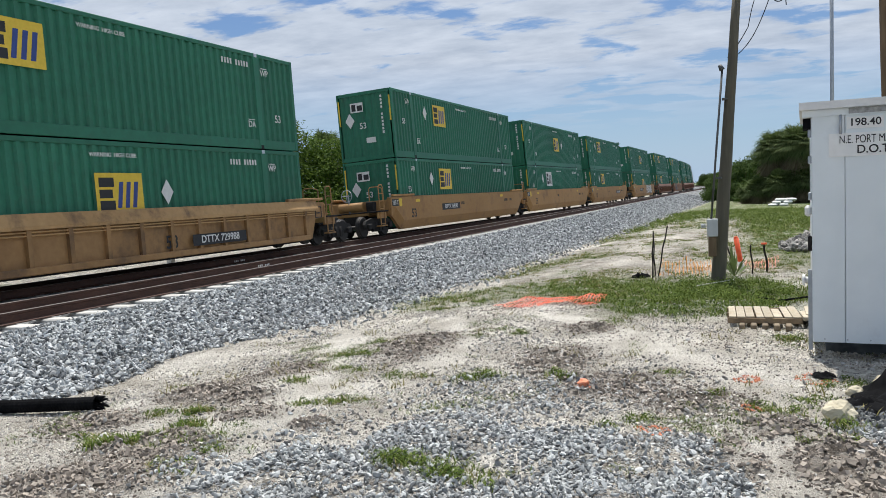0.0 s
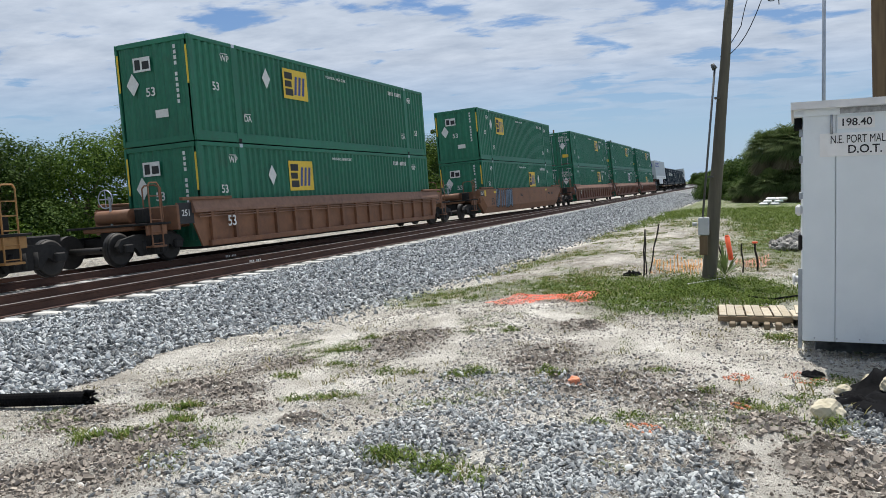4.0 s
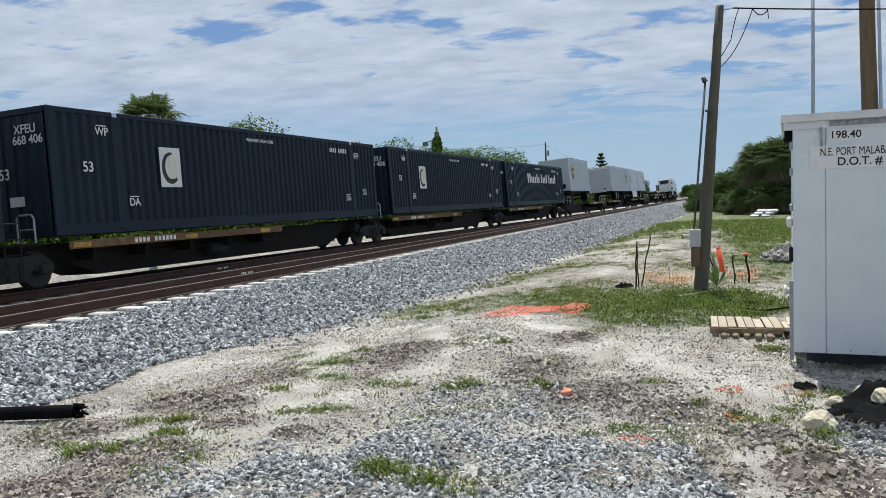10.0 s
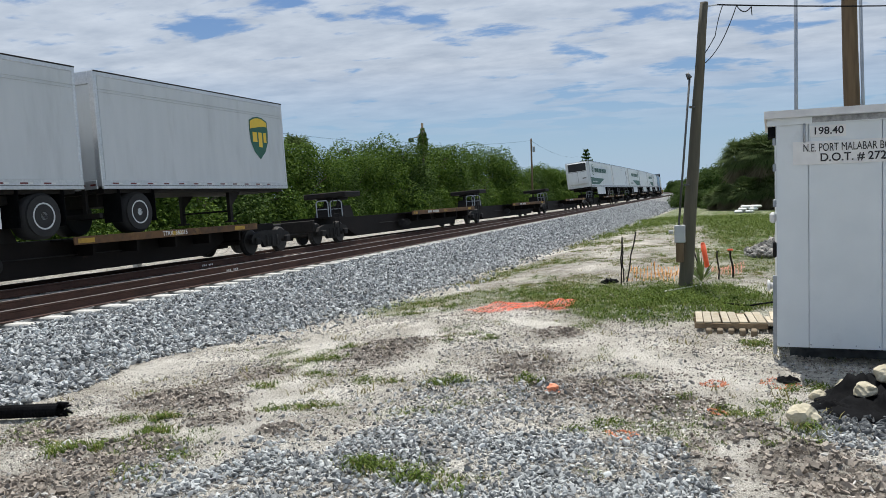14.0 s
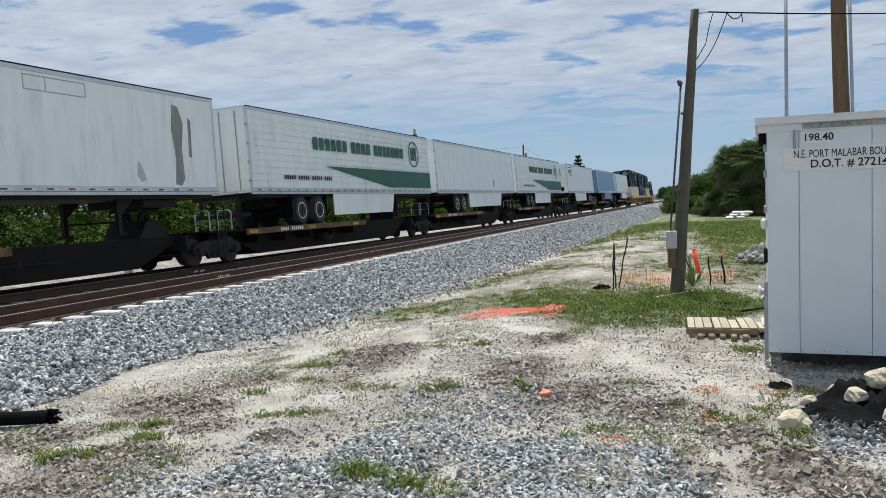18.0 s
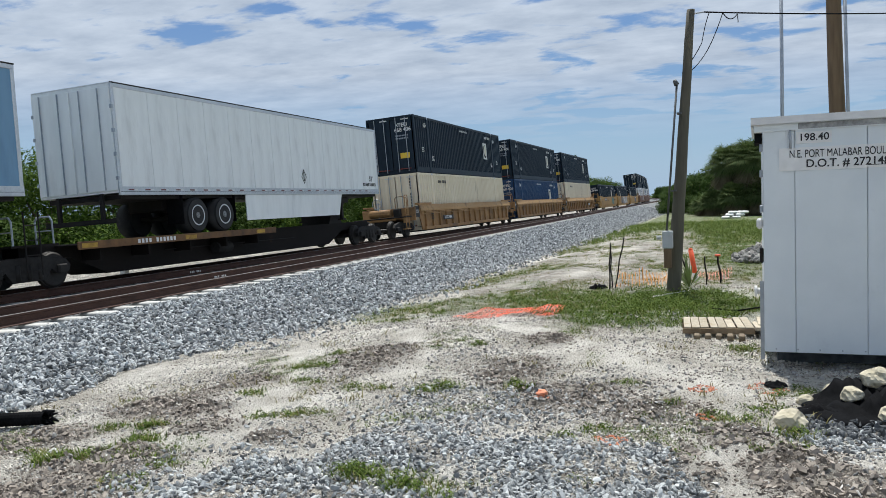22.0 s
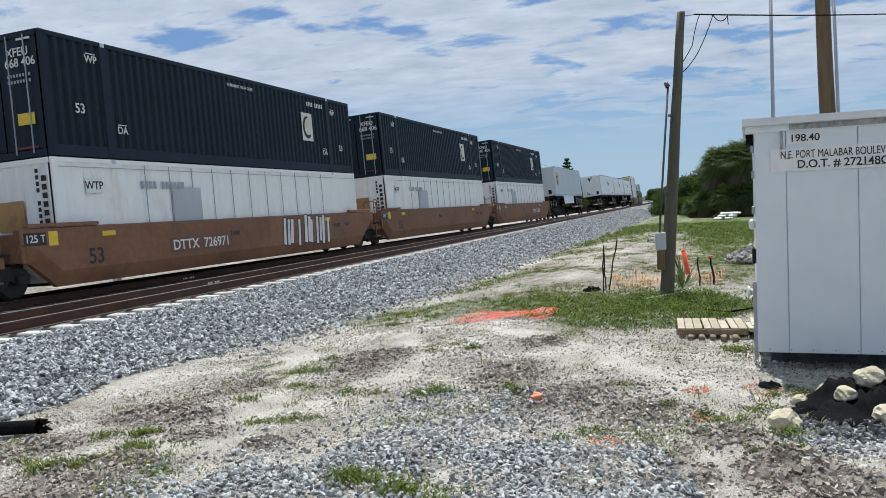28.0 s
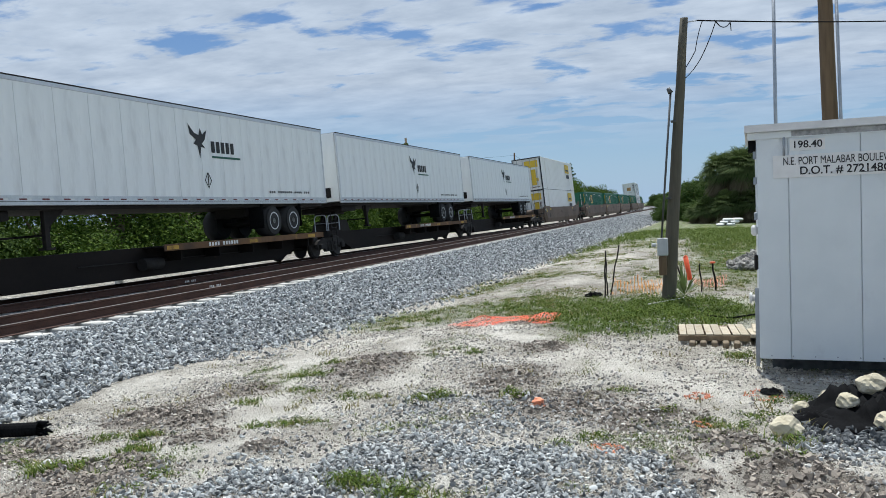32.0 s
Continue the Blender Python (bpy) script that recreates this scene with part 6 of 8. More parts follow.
        if material in (NAVY, BLUE) or doors_lead and material is GREEN:
            rows = ("XFEU", "668 406") if material is not GREEN else ("EMHU", "652 010")
            on_end("serial", rows[0], -0.008, -0.62, 2.42, 0.20, mark, top)
            on_end("serial", rows[1], -0.008, -0.68, 2.18, 0.20, mark, top)
        else:
            part_of("stencil", shared(("end_stencil", doors_lead, mark.name), lambda: [block(b, -0.006, yy, 2.55 - i * 0.15, 0.0, yy + 0.085, 2.65 - i * 0.15) for b in [bmesh.new()] for yy in (-0.86,) for i in range(11) if i != 4][-1], mark), mark, top)
    y = -W - 0.008
    if logo in ("panel", "white_panel"):
        plain = PALE if logo == "white_panel" else YELLOW
        pl = part_of("logo_panel", shared(("logo_panel", plain.name), lambda: slab(-0.74, -0.004, -0.49, 0.74, 0.004, 0.49), plain), plain, top, "white painted logo panel" if plain is PALE else "yellow painted logo panel")
        pl.location = (logo_x, y, logo_z)
        part_of("logo_shape", shared("logo_dark", lambda: [block(b, *q) for b in [bmesh.new()] for q in ((-0.64, -0.007, 0.16, -0.18, -0.003, 0.38), (-0.64, -0.007, -0.10, -0.24, -0.003, 0.10), (-0.64, -0.007, -0.38, -0.18, -0.003, -0.16))][-1], INK), INK, pl)
        part_of("logo_shape", shared(("logo_blue", plain.name), lambda: [prism(b, [(q, -0.34), (q + 0.13, -0.34), (q + 0.24, 0.28), (q + 0.11, 0.28)], -0.007, -0.003) for b in [bmesh.new()] for q in (-0.12, 0.12, 0.36)][-1], LOGOBLUE if plain is YELLOW else INK), LOGOBLUE, pl)
        ep = part_of("end_logo", shared("end_logo", lambda: slab(-0.004, -0.30, -0.20, 0.004, 0.30, 0.20), YELLOW if doors_lead else PALE), YELLOW, top)
        ep.location = (-0.012, 0.75 if doors_lead else 0.35, 2.25)
        part_of("logo_shape", shared("end_logo_dark", lambda: [block(b, *q) for b in [bmesh.new()] for q in ((-0.008, 0.05, -0.14, -0.004, 0.24, 0.14), (-0.008, -0.26, -0.14, -0.004, -0.02, 0.08))][-1], INK), INK, ep)
        dm = bmesh.new()
        prism(dm, [(-0.22, 0), (0, -0.32), (0.22, 0), (0, 0.32)], -0.003, 0.003)
        d = part_of("hazard_diamond", shared("hazard_diamond", lambda: dm, PALE), PALE, top, "white diamond placard holder")
        d.location = (logo_x + (-1.7 if logo_x < 7 else 1.6), y, logo_z + 0.02)
        d2 = part_of("end_diamond", shared("hazard_diamond", lambda: dm, PALE), PALE, top)
        d2.matrix_basis = pose(-0.014, 0.72 if not doors_lead else -0.55, 1.72, 0, 0, -90)
    elif logo == "badge":
        pl = part_of("logo_panel", shared("badge_panel", lambda: slab(-0.40, -0.004, -0.52, 0.40, 0.004, 0.52), PALE), PALE, top, "white painted logo panel")
        pl.location = (logo_x, y, logo_z)
        arc = [radians(v) for v in range(75, 320, 20)]
        part_of("logo_shape", shared("badge_dark", lambda: prism(bmesh.new(), [(0.34 * math.cos(v), 0.42 * math.sin(v) - 0.02) for v in arc] + [(0.23 * math.cos(v) + 0.02, 0.31 * math.sin(v)) for v in arc[::-1]], -0.008, -0.004), INK), INK, pl)
        part_of("logo_shape", shared("badge_gold", lambda: prism(bmesh.new(), [(-0.06, -0.26), (0.16, -0.30), (0.26, -0.06), (0.22, 0.20), (0.12, 0.36), (-0.06, 0.30)], -0.012, -0.009), CREAMLOGO), CREAMLOGO, pl)
    elif logo == "wordmark":
        g = part_of("wordmark", shared("wordmark", lambda: word_bars("uuxxxux uxxu uxxxu", -3.9, 0.49, 0.30, 0.44, 0.64, -0.003, 0.003), PALE), PALE, top, "white painted company lettering as plain bars")
        g.location = (logo_x, y, logo_z - 0.30)
    return top


def bogie(parent, x):
    """A two-axle freight bogie under a wagon's joint."""
    b = part_of("bogie", shared("bogie_bolster", lambda: slab(-0.2, -1.05, 0.42, 0.2, 1.05, 0.72, 0.03), BLACKSTEEL), BLACKSTEEL, parent)
    b.location = (x, 0, 0)

    for y in (-1.10, 0.98):
        def frame_mesh():
            bm = bmesh.new()
            prism(bm, [(-1.12, 0.36), (-1.18, 0.52), (-1.05, 0.66), (-0.55, 0.76), (0.55, 0.76), (1.05, 0.66), (1.18, 0.52), (1.12, 0.36), (0.80, 0.34), (0.62, 0.46), (0.44, 0.22), (-0.44, 0.22), (-0.62, 0.46), (-0.80, 0.34)], y, y + 0.12)
            for cx in (-0.3, 0.0, 0.3):
                tube(bm, (cx, y + 0.03, 0.26), (cx, y + 0.03, 0.60), 0.075, 0.075, 8)
            return bm
        part_of("side_frame", shared(("bogie_frame", y), frame_mesh, CASTING), CASTING, b)
    for ax in (-0.89, 0.89):
        def axle_mesh():
            bm = bmesh.new()
            for y in (-0.86, 0.73):
                tube(bm, (ax, y, 0.425), (ax, y + 0.13, 0.425), 0.42, 0.425, 26)
                tube(bm, (ax, y - 0.03 if y < 0 else y + 0.13, 0.425), (ax, y if y < 0 else y + 0.16, 0.425), 0.36, 0.41, 26)
            tube(bm, (ax, -1.14, 0.425), (ax, 1.14, 0.425), 0.09, 0.09, 10)
            return bm
        part_of("wheelset", shared(("wheelset", ax), axle_mesh, WHEEL), WHEEL, b)

        part_of("adapter", shared(("adapter", ax), lambda: slab(ax - 0.14, -1.20, 0.33, ax + 0.14, -1.09, 0.55, 0.03), CASTING), CASTING, b)
    return b


def ladder(parent, x, y, z0, z1, material):
    def mesh():
        bm = bmesh.new()
        for dx in (-0.2, 0.2):
            tube(bm, (dx, 0, z0), (dx, 0, z1), 0.018, 0.018, 6)
        for z in np.arange(z0 + 0.12, z1, 0.33):
            tube(bm, (-0.2, 0, float(z)), (0.2, 0, float(z)), 0.014, 0.014, 6)
        return bm
    o = part_of("ladder", shared(("ladder", z0, z1, material.name), mesh, material), material, parent)
    o.location = (x, y, 0)
    return o


def slope_beam(x0, x1, side, W):
    """The wide top chord, whose outer face leans back to catch the light."""
    bm = bmesh.new()
    sec = [(W + 0.07, 1.22), (W + 0.07, 1.30), (W - 0.02, 1.56), (W - 0.10, 1.56), (W - 0.10, 1.22)]
    a = [bm.verts.new((x0, side * y, z)) for y, z in sec]
    b = [bm.verts.new((x1, side * y, z)) for y, z in sec]
    for i in range(5):
        bm.faces.new((a[i], a[(i + 1) % 5], b[(i + 1) % 5], b[i]))
    bm.faces.new(a)
    bm.faces.new(b)
    bmesh.ops.recalc_face_normals(bm, faces=bm.faces)
    return bm


def wagon_end(parent, x, way, material, coupled):
    """The gear at one end of a well wagon: a hooped ladder, a hand rail, a step and, by a coupler, reservoir, brake wheel and hose."""
    key = (round(x, 1), way, material.name)

    def hoop():
        bm = bmesh.new()
        pipe_through(bm, [(x - 0.19, -1.33, 0.42), (x - 0.19, -1.33, 1.95), (x - 0.13, -1.33, 2.04), (x + 0.13, -1.33, 2.04), (x + 0.19, -1.33, 1.95), (x + 0.19, -1.33, 0.42)], 0.021, 6)
        for z in np.arange(0.5, 1.95, 0.3):
            tube(bm, (x - 0.19, -1.33, float(z)), (x + 0.19, -1.33, float(z)), 0.015, 0.015, 6)
        return bm
    part_of("ladder", shared(("hoop_ladder", *key), hoop, material), material, parent)
    part_of("hand_rail", shared(("hoop_rail", *key), lambda: pipe_through(bmesh.new(), [(x + 0.42 * way, -1.18, 1.0), (x + 0.42 * way, -1.18, 1.92), (x + 0.42 * way, -0.98, 2.0), (x + 0.42 * way, -0.66, 2.0), (x + 0.42 * way, -0.58, 1.92), (x + 0.42 * way, -0.58, 1.0)], 0.021, 6), material), material, parent)
    part_of("step", shared(("step", *key), lambda: slab(x - 0.24, -1.40, 0.40, x + 0.24, -1.12, 0.45, 0.01), material), material, parent)
    part_of("platform", shared(("platform", *key), lambda: slab(x - 0.34, -1.36, 0.97, x + 0.50, 1.36, 1.03, 0.01), BLACKSTEEL), BLACKSTEEL, parent)
    part_of("bracket", shared(("end_bracket", *key), lambda: slab(x - 0.30, -1.30, 0.72, x + 0.40, -1.22, 0.97, 0.01), material), material, parent)
    if coupled:
        part_of("air_reservoir", shared(("end_reservoir", *key), lambda: tube(bmesh.new(), (x + 0.1 * way, -0.48, 1.24), (x + 0.1 * way, 0.62, 1.24), 0.19, 0.19, 14), material), material, parent)
        part_of("valve_box", shared(("valve_box", *key), lambda: slab(x + 0.02, -0.92, 1.03, x + 0.34, -0.60, 1.42, 0.03), CASTING), CASTING, parent)
        part_of("hose", shared(("wagon_hose", *key), lambda: pipe_through(bmesh.new(), [(x, -0.35, 0.75), (x - 0.25 * way, -0.4, 0.48), (x - 0.6 * way, -0.4, 0.36), (x - 0.95 * way, -0.35, 0.45)], 0.026, 6), BLACKPLASTIC), BLACKPLASTIC, parent)

        def brake_wheel():
            bm = bmesh.new()
            pts = [(x - 0.12 * way, 0.15 + 0.24 * math.cos(k * 0.5236), 1.72 + 0.24 * math.sin(k * 0.5236)) for k in range(13)]
            pipe_through(bm, pts, 0.016, 5)
            for k in (0, 3, 6, 9):
                tube(bm, pts[k], (x - 0.12 * way, 0.15, 1.72), 0.012, 0.012, 5)
            tube(bm, (x - 0.12 * way, 0.15, 1.72), (x + 0.05 * way, 0.15, 1.72), 0.02, 0.02, 6)
            tube(bm, (x + 0.02 * way, 0.15, 1.02), (x + 0.02 * way, 0.15, 1.78), 0.03, 0.03, 6)
            return bm
        part_of("brake_wheel", shared(("brake_wheel", *key), brake_wheel, GALV), GALV, parent)


def well_wagon(label, material, j0, j1, q, ribbed, first, last, mark="", extra=None):
    """One well of a container wagon, from joint j0 to j1, with its container's leading end at q."""
    L = j1 - j0
    a, b = q - j0, q - j0 + BOX_L          # the well itself
    top = thing("well_wagon", label, "railway wagon", "well wagons of the train")
    W = 1.44
    x0, x1 = a - 1.25, b + 1.25
    k = (material.name, ribbed, round(a, 1), round(L, 1))
    # paler copy of the wall paint, standing for sun on the chord
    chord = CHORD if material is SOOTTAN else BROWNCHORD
    for side in (-1, 1):
        y0, y1 = (-W, -W + 0.10) if side < 0 else (W - 0.10, W)
        if ribbed:
            o = part_of("side_wall", shared(("ribbed_wall", side, *k), lambda: prism(bmesh.new(), [(x0 + 0.1, 1.50), (x0 + 0.1, 1.0), (a - 0.55, 0.95), (a - 0.25, 0.30), (b + 0.25, 0.30), (b + 0.55, 0.95), (x1 - 0.1, 1.0), (x1 - 0.1, 1.50)], y0 + 0.05 * (side < 0), y1 - 0.05 * (side > 0)), material), material, top)
            part_of("top_chord", shared(("top_chord", side, *k), lambda: slope_beam(a - 0.6, b + 0.6, side, W), chord), chord, o, "top chord in a paler tone for sunlight")
            part_of("bottom_chord", shared(("bottom_chord", side, *k), lambda: slab(a, y0 - 0.06 * (side < 0), 0.28, b, y1 + 0.06 * (side > 0), 0.44, 0.02), material), material, o)
            if side < 0:
                n = 15
                for i in range(n + 1):
                    px = a + 0.15 + (BOX_L - 0.3) * i / n
                    lo = 0.44
                    r = part_of("rib", shared(("rib", lo, material.name), lambda: prism(bmesh.new(), [(-0.06, lo), (0.06, lo), (0.06, 1.24), (-0.06, 1.24)], -0.075, 0.04), material), material, o)
                    r.location = (px, y0 + 0.03, 0)
        else:
            def wall():
                bm = bmesh.new()
                prof = [(x0 + 0.02, 1.54, 0.86), (x0 + 0.45, 1.56, 0.74), (a - 0.12, 1.56, 0.19), (b + 0.12, 1.56, 0.19), (x1 - 0.45, 1.56, 0.74), (x1 - 0.02, 1.54, 0.86)]
                outer = []
                for x, zt, zb in prof:
                    zm = min(zb + 0.36, 1.25)
                    outer.append([bm.verts.new((x, side * yy, z)) for yy, z in ((W - 0.16, zt), (W, zt - 0.03), (W, zm), (W - 0.20, zb), (W - 0.34, zb))])
                for p, q2 in zip(outer, outer[1:]):
                    for i in range(4):
                        bm.faces.new((p[i], p[i + 1], q2[i + 1], q2[i]) if side > 0 else (p[i + 1], p[i], q2[i], q2[i + 1]))
                bm.faces.new(outer[0])
                bm.faces.new(outer[-1])
                bmesh.ops.recalc_face_normals(bm, faces=bm.faces)
                return bm
            o = part_of("side_wall", shared(("smooth_wall", side, *k), wall, material), material, top)
            if side < 0:
                for px in (a + 1.2, b - 3.3):
                    part_of("tape", shared(("yellow_tape", round(px, 1)), lambda: slab(px, -W - 0.006, 1.28, px + 0.45, -W - 0.001, 1.40), YELLOW), YELLOW, o)
                part_of("tape", shared(("yellow_tape", round(a, 1), 0), lambda: slab(x0 + 0.80, -W - 0.003, 1.14, x0 + 1.06, -W + 0.02, 1.46), YELLOW), YELLOW, o)
        for ex in (a - 1.0, b - 1.1):
            part_of("raised_corner", shared(("raised", side, round(ex, 1), material.name), lambda: slab(ex, y0 - 0.03 * (side < 0), 1.56, ex + 2.1, y1 + 0.03 * (side > 0), 1.645, 0.015), material), material, top)
    part_of("well_floor", shared(("well_floor", *k), lambda: slab(a, -W + 0.25, 0.22, b, W - 0.25, 0.29), BLACKSTEEL), BLACKSTEEL, top)
    for e0, e1 in ((max(0.15, 0.0) if not first else -0.35, a - 0.05), (b + 0.05, L - 0.15 if not last else L + 0.35)):
        part_of("end_deck", shared(("end_deck", round(e0, 1), round(e1, 1), material.name), lambda: slab(e0, -0.85, 0.86, e1, 0.85, 1.02, 0.03), material), material, top)
        part_of("end_sill", shared(("end_sill", round(e0, 1), round(e1, 1)), lambda: slab(e0 + 0.05, -0.32, 0.55, e1, 0.32, 0.86, 0.02), BLACKSTEEL), BLACKSTEEL, top)
    part_of("bulkhead", shared(("bulkhead", round(a, 1), material.name), lambda: slab(a - 1.2, -W + 0.02, 0.80, a - 1.1, W - 0.02, 1.45, 0.02), material), material, top)
    part_of("bulkhead", shared(("bulkhead", round(b, 1), material.name), lambda: slab(b + 1.1, -W + 0.02, 0.80, b + 1.2, W - 0.02, 1.45, 0.02), material), material, top)
    bogie(top, 0.0)
    if last:
        bogie(top, L)
        part_of("coupler", shared(("coupler", round(L, 1)), lambda: slab(L + 0.3, -0.14, 0.62, L + 1.9, 0.14, 0.92, 0.03), CASTING), CASTING, top)
    wagon_end(top, x0 - 0.30 if not first else -0.05, 1, material, first)
    if last:
        wagon_end(top, x1 + 0.35, -1, material, True)
    if ribbed:
        for z in (1.10, 1.17):
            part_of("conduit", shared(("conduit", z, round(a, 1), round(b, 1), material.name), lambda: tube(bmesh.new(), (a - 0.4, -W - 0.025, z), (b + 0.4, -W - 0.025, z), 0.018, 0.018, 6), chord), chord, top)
        part_of("stencil_frame", shared(("stencil_frame", round(b, 1)), lambda: [block(bb, *q) for bb in [bmesh.new()] for q in ((b + 0.55, -W + 0.035, 0.98, b + 0.95, -W + 0.048, 1.01), (b + 0.55, -W + 0.035, 1.33, b + 0.95, -W + 0.048, 1.36), (b + 0.55, -W + 0.035, 1.01, b + 0.58, -W + 0.048, 1.33), (b + 0.92, -W + 0.035, 1.01, b + 0.95, -W + 0.048, 1.33), (b + 0.64, -W + 0.035, 1.12, b + 0.86, -W + 0.048, 1.16))][-1], INK), INK, top)
        if mark and mark[1] > 6:
            on_side("size_mark", "53", a + mark[1] - 1.85, -W - 0.005, mark[2], 0.34, INK, top)
    if mark and material is RUSTY:
        p = part_of("number_panel", shared(("number_panel", material.name), lambda: slab(-1.45, -0.003, -0.20, 1.45, 0.003, 0.20), BROWN), BROWN, top, "dark patch behind the wagon's white number")
        p.location = (a + mark[1], -W - 0.004, mark[2])
        on_side("number", mark[0].replace(" ", "  "), 0, -0.005, 0, 0.28, PALE, p, width=1.12)
    elif mark:
        p = part_of("number_panel", shared(("number_panel", material.name), lambda: slab(-1.15, -0.003, -0.15, 1.15, 0.003, 0.15), INK), INK, top, "black panel with the wagon's white number")
        p.location = (a + mark[1], -W - (0.004 if not ribbed else 0.08), mark[2])
        on_side("number", mark[0], 0, -0.005, 0, 0.20, PALE, p)
        if material is SOOTTAN and mark[1] < 12.4 and "740806" in mark[0]:
            p.scale = (0.72, 1.0, 0.75)
    cap = part_of("capacity_plate", shared(("capacity_plate", ribbed), lambda: slab(-0.30, -0.004, -0.14 if not ribbed else -0.28, 0.30, 0.004, 0.14 if not ribbed else 0.28), INK), INK, top, "black plate with white capacity numbers")
    cap.location = (x0 + 0.42, -W - (0.006 if not ribbed else -0.046), 1.30 if not ribbed else 1.22)
    on_side("capacity", "125 T" if not ribbed else "251", 0, -0.006, 0, 0.17, PALE, cap)
    dark = INK if not ribbed or material is SOOTTAN else PALE
    on_side("size_mark", "53", a + 0.95, -W - 0.004 if not ribbed else -W - 0.085, 0.80 if not ribbed else 0.92, 0.38 if not ribbed else 0.30, dark, top)
    if not ribbed:
        for px, n in ((a + 6.6, 5), (b - 2.6, 6), (b - 1.6, 4)):
            part_of("stencil", shared(("wagon_stencil", round(px, 1), n), lambda: [block(bb, px + i * 0.1, -W - 0.005, 1.02, px + i * 0.1 + 0.06, -W - 0.001, 1.16) for bb in [bmesh.new()] for i in range(n)][-1], INK), INK, top)
    for name, gx0, gx1, gmat, seed in (extra or ()):
        spray(top, a + gx0, a + gx1, -W - 0.006 if not ribbed else -W - 0.085, gmat, seed)
    return top


def spray(parent, x0, x1, y, material, seed):
    """Sprayed graffiti: fat lopsided strokes in rough groups, each a pale body over a dark outline."""
    r = random.Random(seed)
    body, line = bmesh.new(), bmesh.new()
    dark = INK if material is not SLATE else DARKBROWN

    def stroke(x_a, z_a, x_b, z_b, wide):
        n = Vector((-(z_b - z_a), x_b - x_a)).normalized()
        d = Vector((x_b - x_a, z_b - z_a)).normalized() * wide * 0.35
        for bm, w, e, lo, hi in ((line, wide * 0.5 + 0.035, 0.035, y + 0.0005, y + 0.0015), (body, wide * 0.5, 0.0, y - 0.001, y)):
            ex = d * (1 + e / (wide * 0.35))
            prism(bm, [(x_a - ex.x - n.x * w, z_a - ex.y - n.y * w), (x_b + ex.x - n.x * w * r.uniform(0.7, 1.1), z_b + ex.y - n.y * w), (x_b + ex.x + n.x * w, z_b + ex.y + n.y * w * r.uniform(0.7, 1.1)), (x_a - ex.x + n.x * w, z_a - ex.y + n.y * w)], lo, hi)

    x, lean = x0, r.uniform(0.08, 0.16)
    while x < x1 - 0.4:
        w = r.uniform(0.62, 0.85)
        lo, hi = 0.50 + r.uniform(0, 0.12), 1.46 - r.uniform(0, 0.12)
        fat = r.uniform(0.15, 0.21)
        left = x + 0.10
        for k in range(r.choice((1, 2, 2))):
            foot = left + k * 0.26
            stroke(foot, lo + r.uniform(-0.05, 0.05), foot + lean, hi + r.uniform(-0.05, 0.05), fat)
        x += w * 0.62
    mark = part("graffiti", body, material, parent, "sprayed graffiti as fat leaning bars")
    part("outline", line, dark, mark, "dark sprayed outline")


